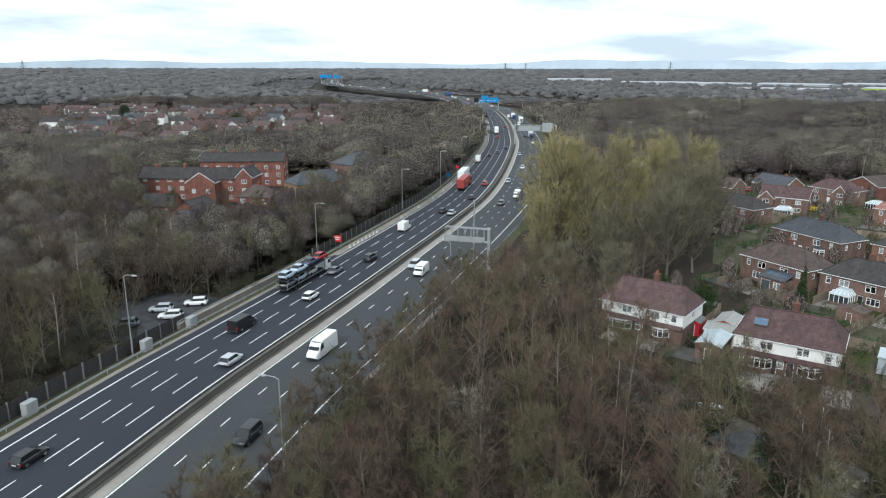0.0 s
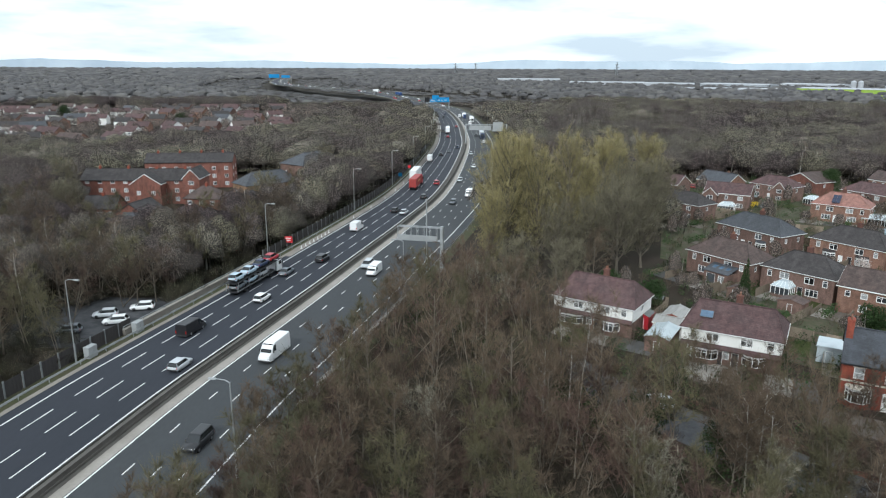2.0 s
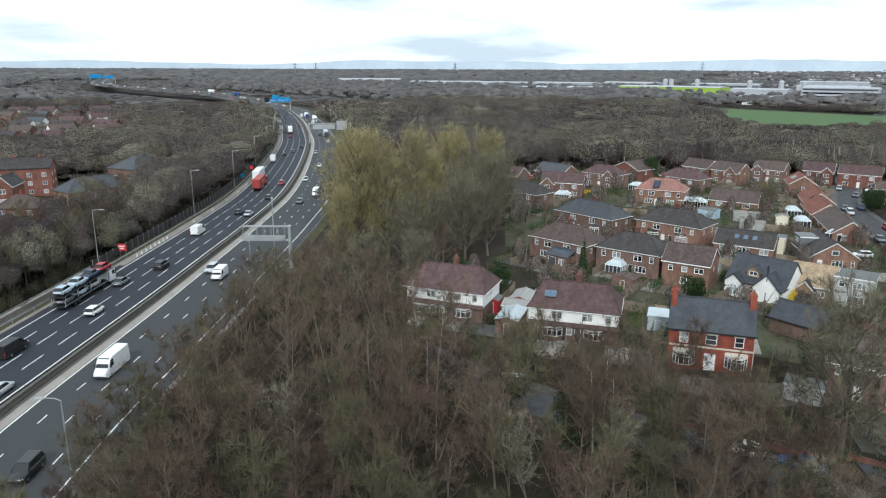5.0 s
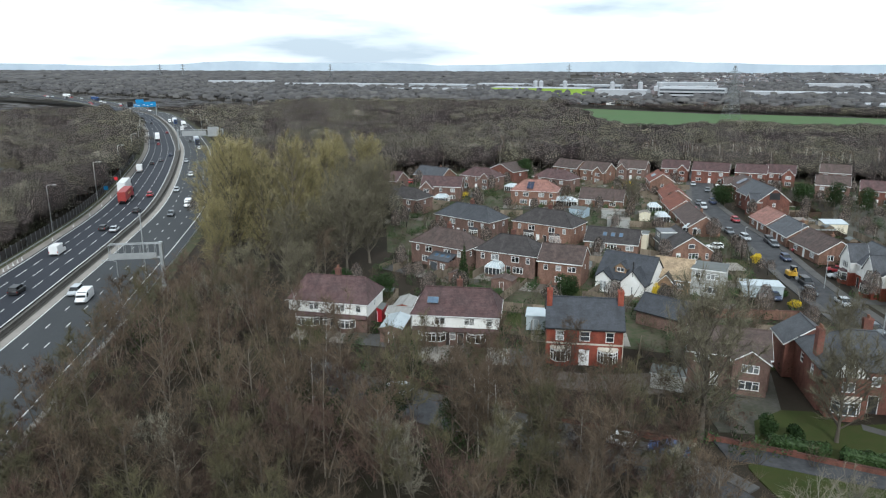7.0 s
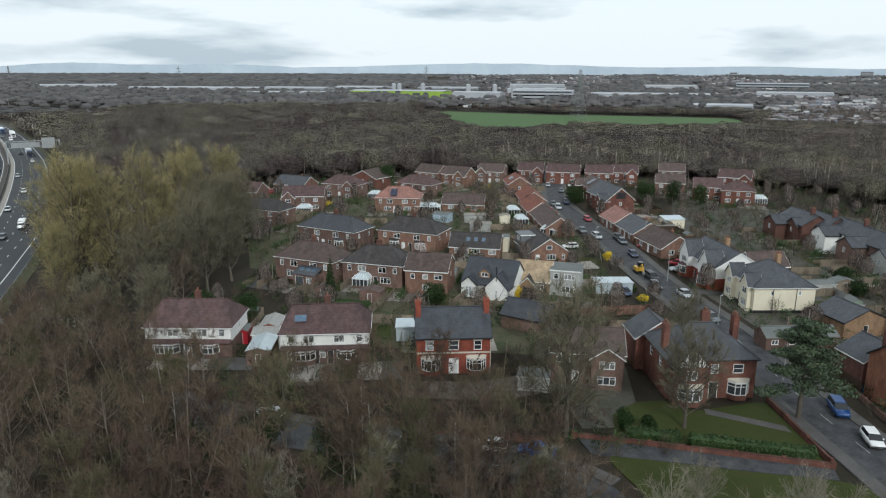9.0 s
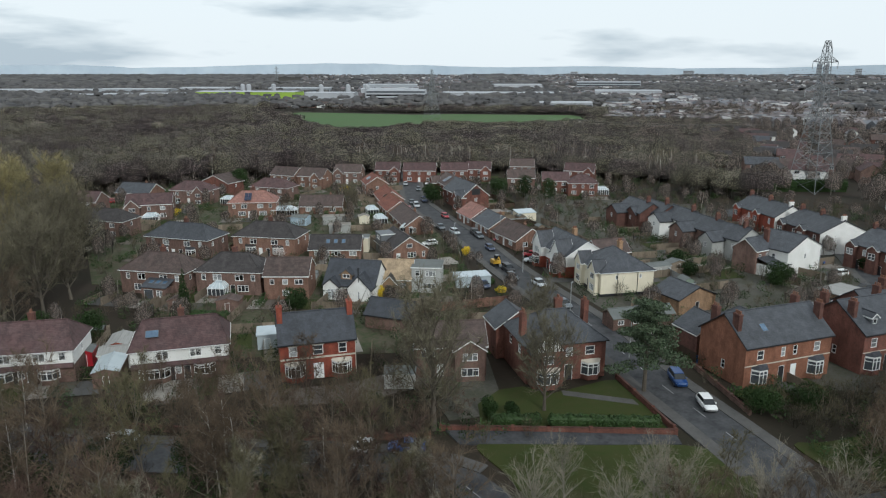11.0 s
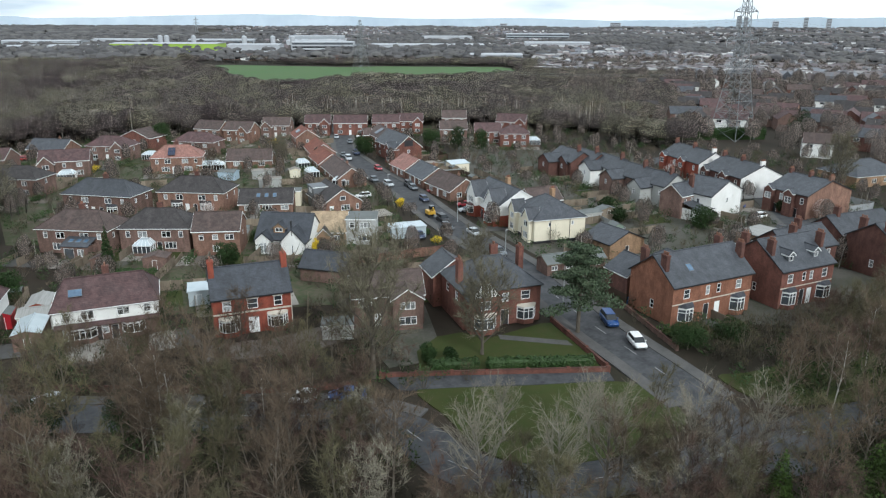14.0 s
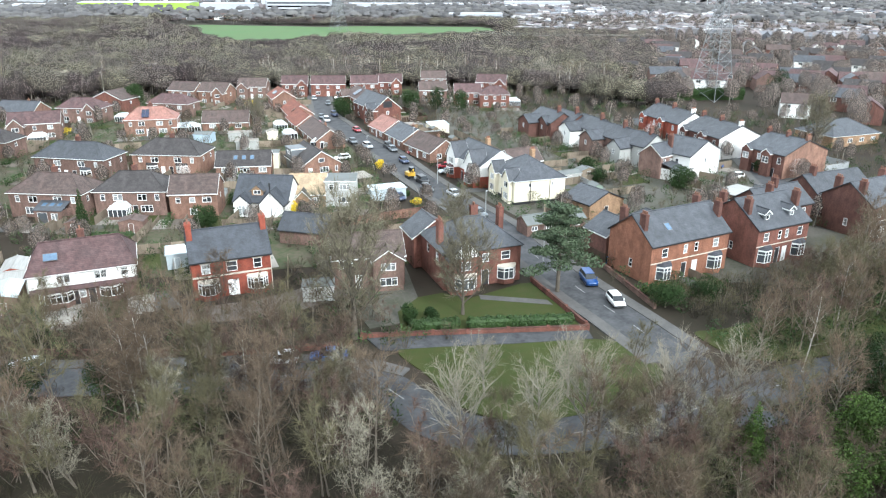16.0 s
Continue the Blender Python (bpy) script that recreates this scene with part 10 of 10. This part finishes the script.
# From here out the crowns use the colours with haze painted in.
stand("far_woodland", "distant leafless woodland reaching to the horizon", road_scrub(scatter(40000, 820, 2100, -42, 100, 17.0, far_test, 9, 16, 3, 11.0)), 2, 0, 1.0, 7, 0, STAND_HAZED, 1.0)
stand("far_woodland", "faint leafless woods and street trees on the skyline", scatter(26000, 2100, 4600, -42, 100, 46.0, lambda x, y: math.degrees(math.atan2(x, y)) < 36 or math.sin(x / 150.0) * math.cos(y / 120.0) > 0.2, 9, 14, 4, 20.0), 1, 0, 3.0, 8, 0, STAND_HAZED, 1.2)
wood_mass("suburb_trees", "bare garden and street trees among suburban houses", scatter(3200, 262, 900, 64, 100, 13.0, lambda x, y: not inside(x, y, ESTATE), 6, 11, 9, 3.8), 18, 0.14, 2.2, TWIG_WOODS, 9, True, 2, LACE_WOODS)
wood_mass("suburb_trees", "bare garden trees in the estate west of the motorway", scatter(2500, 340, 760, -40, -6, 12.0, lambda x, y: inside(x, y, WEST_ESTATE), 4, 8, 10, 3.4), 16, 0.2, 1.6, TWIG_WOODS, 10, True, 1, LACE_WOODS)
# holly and ivy below the bare trees
HOLLY = scatter(3000, 36, 120, 0, 112, 3.4, lambda x, y: (inside(x, y, NEAR) or inside(x, y, CORNER)) and not inside(x, y, ISLAND) and not near_path(x, y, MAIN, 3.8) and mw_gap(x, y) > 21 and (noise.noise((x / 17, y / 17, 2.0)) > 0.12 or math.degrees(math.atan2(x, y)) > 76), 2.2, 4.6, 81)
v, f = leaf_cloud(82, 170 * len(HOLLY), 0.17, [(x, y, h * 0.45) for x, y, h, r in HOLLY], [(r * 0.8, r * 0.8, h * 0.5) for x, y, h, r in HOLLY])
tagged(part("holly_undergrowth", fast_mesh("holly_undergrowth", v, f, LEAF_HOLLY), None), "dark green holly and ivy below the bare trees", "undergrowth", kind="stuff")
# evergreens
pine(88.6, 37.6, 13.5)
for k, (x, y, h, rad, shape, lab) in enumerate((
    (64.2, 119.3, 8.5, 1.4, "cone", "dark columnar conifer in a back garden"),
    (77.7, 103.0, 5.2, 2.6, "round", "dark green rounded evergreen bush by a fence"),
    (148.3, 228.1, 9.5, 4.0, "round", "large round dark green evergreen tree"),
    (179.2, 157.5, 7.0, 3.0, "round", "dark evergreen tree beside the street"),
    (183.0, 163.5, 6.0, 2.6, "round", "dark evergreen tree beside the street"),
    (206.7, 139.1, 9.0, 3.6, "round", "tall dark evergreen among the houses"),
    (211.0, 132.0, 8.0, 3.2, "round", "tall dark evergreen among the houses"),
    (200.0, 146.0, 8.5, 3.4, "round", "tall dark evergreen among the houses"),
    (89.4, 101.0, 2.6, 1.1, "round", "small clipped evergreen by the white bungalow"),
    (95.4, 95.2, 2.8, 1.2, "round", "clipped dark evergreen by the white bungalow"),
    (92.5, 22.8, 4.2, 2.7, "round", "large round clipped evergreen before the villa"),
    (97.5, 18.5, 4.0, 2.6, "round", "large round clipped evergreen before the villa"),
    (68.5, 50.0, 3.0, 1.3, "round", "small clipped conifer beside the lawn"),
    (70.0, 47.4, 2.6, 1.1, "round", "small clipped conifer beside the lawn"),
    (38.5, 118.5, 7.0, 3.0, "round", "dark holly tree behind the white houses"),
    (46.0, 117.0, 6.0, 2.4, "round", "dark evergreen behind the white houses"),
    (55.0, 90.5, 5.0, 2.0, "round", "dark laurel beside the white house"),
    (38.0, 85.5, 5.0, 1.6, "cone", "dark conifer before the white house"),
    (76.0, -6.0, 9.0, 3.6, "round", "dark ivy-clad holly in the wood"),
    (84.0, -12.0, 10.0, 4.2, "round", "dark ivy-clad holly in the wood"),
    (68.0, -2.0, 8.0, 3.0, "round", "ivy-covered tree in the wood"),
    (94.0, -14.0, 9.0, 4.0, "round", "dark holly tree in the wood"),
    (66.0, -5.0, 9.0, 3.4, "round", "dark ivy-clad holly in the wood"),
    (72.0, -10.0, 10.0, 3.6, "round", "dark holly tree in the wood"),
    (80.0, -4.0, 8.0, 3.2, "round", "dark holly tree in the wood"),
    (88.0, -2.0, 6.0, 2.6, "round", "dark holly bush under bare trees"),
    (60.0, -2.0, 7.0, 2.8, "round", "ivy-covered tree in the wood"),
    (60.5, 5.5, 8.0, 2.2, "cone", "ivy-covered trunk standing like a column"),
    (36.0, 66.0, 6.0, 3.0, "round", "dark holly under the bare trees"),
    (29.0, 72.0, 6.5, 3.0, "round", "dark holly under the bare trees"),
    (20.0, 80.0, 6.0, 3.0, "round", "dark holly under the bare trees"),
    (155.0, 39.0, 5.5, 3.2, "round", "dense evergreen bush behind the villas"),
    (308.0, 45.0, 12.0, 5.0, "round", "dark evergreen tree near the pylon"),
    (180.5, 27.0, 4.0, 1.7, "round", "clipped dark evergreen before the brick semi"),
    (132.0, 62.0, 2.8, 2.2, "round", "dark green garden shrub"),
    (150.0, 56.0, 3.4, 2.2, "round", "green garden shrub among sheds"),
    (158.0, 62.0, 3.6, 2.6, "round", "green garden shrub among sheds"),
    (-52.0, 178.0, 6.5, 1.8, "cone", "dark conifer beside the apartments"),
    (-44.0, 208.0, 7.0, 2.0, "cone", "dark conifer beside the apartments"),
    (-145.0, 500.0, 12.0, 6.0, "round", "dark evergreen in the western estate"),
    (-250.0, 560.0, 14.0, 6.0, "round", "dark evergreen in the western estate"),
)):
    evergreen(x, y, h, rad, lab, LEAF_IVY if "ivy" in lab else LEAF_DARK, 200 + k, shape, int((700 + 420 * rad * h ** 0.5) * (1.6 if math.hypot(x, y) < 110 else 0.8)), 0.11 if math.hypot(x, y) < 110 else 0.17)
for k, (x, y, h, rad) in enumerate(((108.8, 205.5, 3.0, 3.2), (131.0, 104.5, 2.6, 1.3), (94.6, 97.0, 2.4, 1.3), (112.0, 80.0, 1.8, 1.2), (174.0, 198.0, 3.0, 2.4), (205.0, 168.0, 4.5, 3.0))):
    evergreen(x, y, h, rad, "bright yellow flowering forsythia bush", LEAF_FORSYTHIA, 300 + k, "round", 1400, 0.13, "forsythia_bush", "bush")
for k, (x, y, h, rad) in enumerate(((98.5, 136.5, 4.0, 1.8), (179.0, 19.0, 5.0, 2.6), (206.0, 62.0, 5.0, 2.6), (360.0, 66.0, 8.0, 5.0))):
    evergreen(x, y, h, rad, "small tree in pale pink-white blossom", LEAF_BLOSSOM, 320 + k, "round", 900, 0.1, "blossom_tree")


# ---------------------------------------------------------------- garden growth
LAWNS = ([(54, 52), (84, 30), (80, 14), (54, 22)], [(62, 54), (80, 28), (96, 42), (82, 62)], [(100, 12), (150, -14), (160, 0), (112, 24)])


def garden_test(x, y):
    return inside(x, y, ESTATE) and not any(inside(x, y, p) for p in LAWNS) and not any(near_path(x, y, p, 6.0) for p in (STREET, MAIN, CROSS)) and not any((x - a) ** 2 + (y - b) ** 2 < q * q for a, b, q in FOOT)


FOOT = [(o.matrix_basis.translation.x, o.matrix_basis.translation.y, 7.2 if o.name.startswith("house") else 3.6) for o in list(scene.objects) if o.parent is None and o.name.split(".")[0] in ("house", "garden_shed", "conservatory", "garage", "workshop", "outbuilding", "coach_house", "hall", "car")]


def garden_plots():
    """Drives, paths, lawns, fences and hedges in strips before and behind the houses of the estate."""
    homes = [o for o in list(scene.objects) if o.parent is None and o.name.split(".")[0] == "house"]
    spots = [(o.matrix_basis.translation.x, o.matrix_basis.translation.y) for o in homes]
    g = random.Random(91)
    floors = {m: Shape() for m in (PAVING, GRAVEL, LAWN, CONCRETE, YARD, CONCRETE_PALE)}
    rails, hc, hr, n = Shape(), [], [], 0
    for o, (hx, hy) in zip(homes, spots):
        if not 80 < math.hypot(hx, hy) < 300 or not inside(hx, hy, ESTATE):
            continue
        co = [v for c in o.children if "wall" in c.name for q in c.data.vertices for v in [c.matrix_basis @ q.co]]
        if not co:
            continue
        x0, x1, y0, y1 = min(v.x for v in co), max(v.x for v in co), min(v.y for v in co), max(v.y for v in co)
        m = o.matrix_basis
        def at(u, v):
            q = m @ Vector((u, v, 0))
            return q.x, q.y
        for lo, hi in ((y0 - g.uniform(5, 7), y0 - 0.15), (y1 + 0.15, y1 + g.uniform(6, 9))):
            u = x0 - 2.2
            while u < x1 + 2:
                w = g.uniform(2.2, 4.8)
                mid = at(u + w / 2, (lo + hi) / 2)
                ok = not any((mid[0] - p) ** 2 + (mid[1] - q) ** 2 < 56 for p, q in spots if (p, q) != (hx, hy)) and not any(near_line(mid, p, 7.2) for p in (STREET, MAIN, CROSS)) and inside(*mid, ESTATE) and not any(inside(*mid, p) for p in LAWNS) and math.hypot(*mid) > 96
                if ok:
                    n += 1
                    z = 0.03 + 0.0004 * (n % 60)
                    mt = g.choices(list(floors), (3, 2, 4, 4, 1, 3))[0]
                    floors[mt].poly([(*at(u, lo), z), (*at(u + w, lo), z), (*at(u + w, hi), z), (*at(u, hi), z)])
                    pick = g.random()
                    if pick < 0.45:
                        a, b, c, d = at(u - 0.04, lo), at(u + 0.04, lo), at(u + 0.04, hi), at(u - 0.04, hi)
                        fh = g.choice((1.0, 1.6, 1.8))
                        rails.solid([(*p, -0.05) for p in (a, b, c, d)], [(*p, fh) for p in (a, b, c, d)])
                    elif pick < 0.8:
                        k = 6
                        for i in range(k):
                            p = at(u, lo + (hi - lo) * (i + 0.5) / k)
                            hc.append((*p, 0.7))
                            hr.append((0.75, 0.75, 0.8 + 0.3 * g.random()))
                u += w
    words = {PAVING: "grey flagged paving round the houses", GRAVEL: "brown gravel drives before the houses", LAWN: "small green lawns round the houses", CONCRETE: "worn concrete drives beside the houses", YARD: "bare earth beds round the houses", CONCRETE_PALE: "pale concrete patios behind the houses"}
    for mt, s in floors.items():
        tagged(part("garden_plots", s, mt), words[mt], "garden", kind="stuff")
    tagged(part("plot_fences", rails, WOOD_FENCE), "weathered timber fences between narrow garden plots", "fences", kind="stuff")
    v, f = leaf_cloud(92, 50 * len(hc), 0.18, hc, hr)
    tagged(part("plot_hedges", fast_mesh("plot_hedges", v, f, LEAF_HEDGE), None), "rough green hedges between garden plots", "hedges", kind="stuff")


garden_plots()
GARDENS = scatter(12000, 60, 300, 5, 100, 3.1, garden_test, 1.1, 3.2, 41)
for k, (m, word) in enumerate(((TWIG_BROWN, "bare brown"), (TWIG_OLIVE, "bare olive"), (LEAF_HEDGE, "green"), (LEAF_DARK, "dark evergreen"))):
    some = [(x, y, min(h, 2.4) if k > 1 else h, min(r, 1.1)) for i, (x, y, h, r) in enumerate(GARDENS) if i % 12 in ((0, 1, 2), (3, 4, 5, 6), (7, 8, 9), (10, 11))[k]]
    if k < 2:
        rs = random.Random(50 + k)
        tree_stuff("filling the gardens", [(("shrub", "green_shrub")[k], rs.randrange(4), x, y, h / 2.5, rs.uniform(0, 360)) for x, y, h, r in some], 1.0, 50 + k)
    else:
        v, f = leaf_cloud(60 + k, 95 * len(some), 0.15, [(x, y, h * 0.45) for x, y, h, r in some], [(r, r, h * 0.5) for x, y, h, r in some])
        tagged(part("garden_shrubs", fast_mesh("garden_shrubs", v, f, m), None), f"{word} shrubs filling the gardens", "shrubs", kind="stuff")

GARDEN_TREES = scatter(3000, 125, 300, 5, 100, 15.0, lambda x, y: garden_test(x, y) and not any((x - a) ** 2 + (y - b) ** 2 < (q + 2) ** 2 for a, b, q in FOOT), 3.5, 6.5, 43, 1.9)
wood_mass("garden_trees", "small bare trees standing in the gardens", GARDEN_TREES, 160, 0.045, 1.2, TWIG_BROWN, 44, True, 2, LACE_WOODS)
UNDER = [(x, y, h, r) for x, y, h, r in scatter(9000, 36, 150, -12, 112, 2.9, lambda x, y: (inside(x, y, NEAR) or inside(x, y, CORNER) or inside(x, y, FRONT)) and not near_path(x, y, MAIN, 3.4) and not near_path(x, y, STREET, 5.2) and mw_gap(x, y) > 18.8, 0.9, 2.6, 71)]
rs = random.Random(73)
BEDS = [(93.5, 24.5), (104, 18), (113, 13), (127, 5.5), (134, 0), (128, -6), (112, 2), (100, 7.5), (90, 15.5)]
FRONTS = scatter(4000, 85, 140, 70, 98, 1.7, lambda x, y: inside(x, y, BEDS), 1.2, 2.6, 75)
tree_stuff("before the villas", [(rs.choice(("shrub", "green_shrub", "bramble")), rs.randrange(4), x, y, h / 2.0, rs.uniform(0, 360)) for x, y, h, r in FRONTS], 1.0, 76)
rs = random.Random(72)
tree_stuff("below the trees", [("bramble", rs.randrange(4), x, y, h / 1.9, rs.uniform(0, 360)) for x, y, h, r in UNDER], 1.0, 72)
UNDER = scatter(5000, 70, 215, -44, 0, 3.2, lambda x, y: mw_gap(x, y) < -21.5 and not inside(x, y, FLATS) and math.hypot(x + 49, y - 116) > 11, 1.0, 3.0, 73)
wood_mass("undergrowth", "tangled brown undergrowth below the trees west of the motorway", UNDER, 20, 0.08, 1.1, BRAMBLE, 74, False, 1, LACE_BRAMBLE)
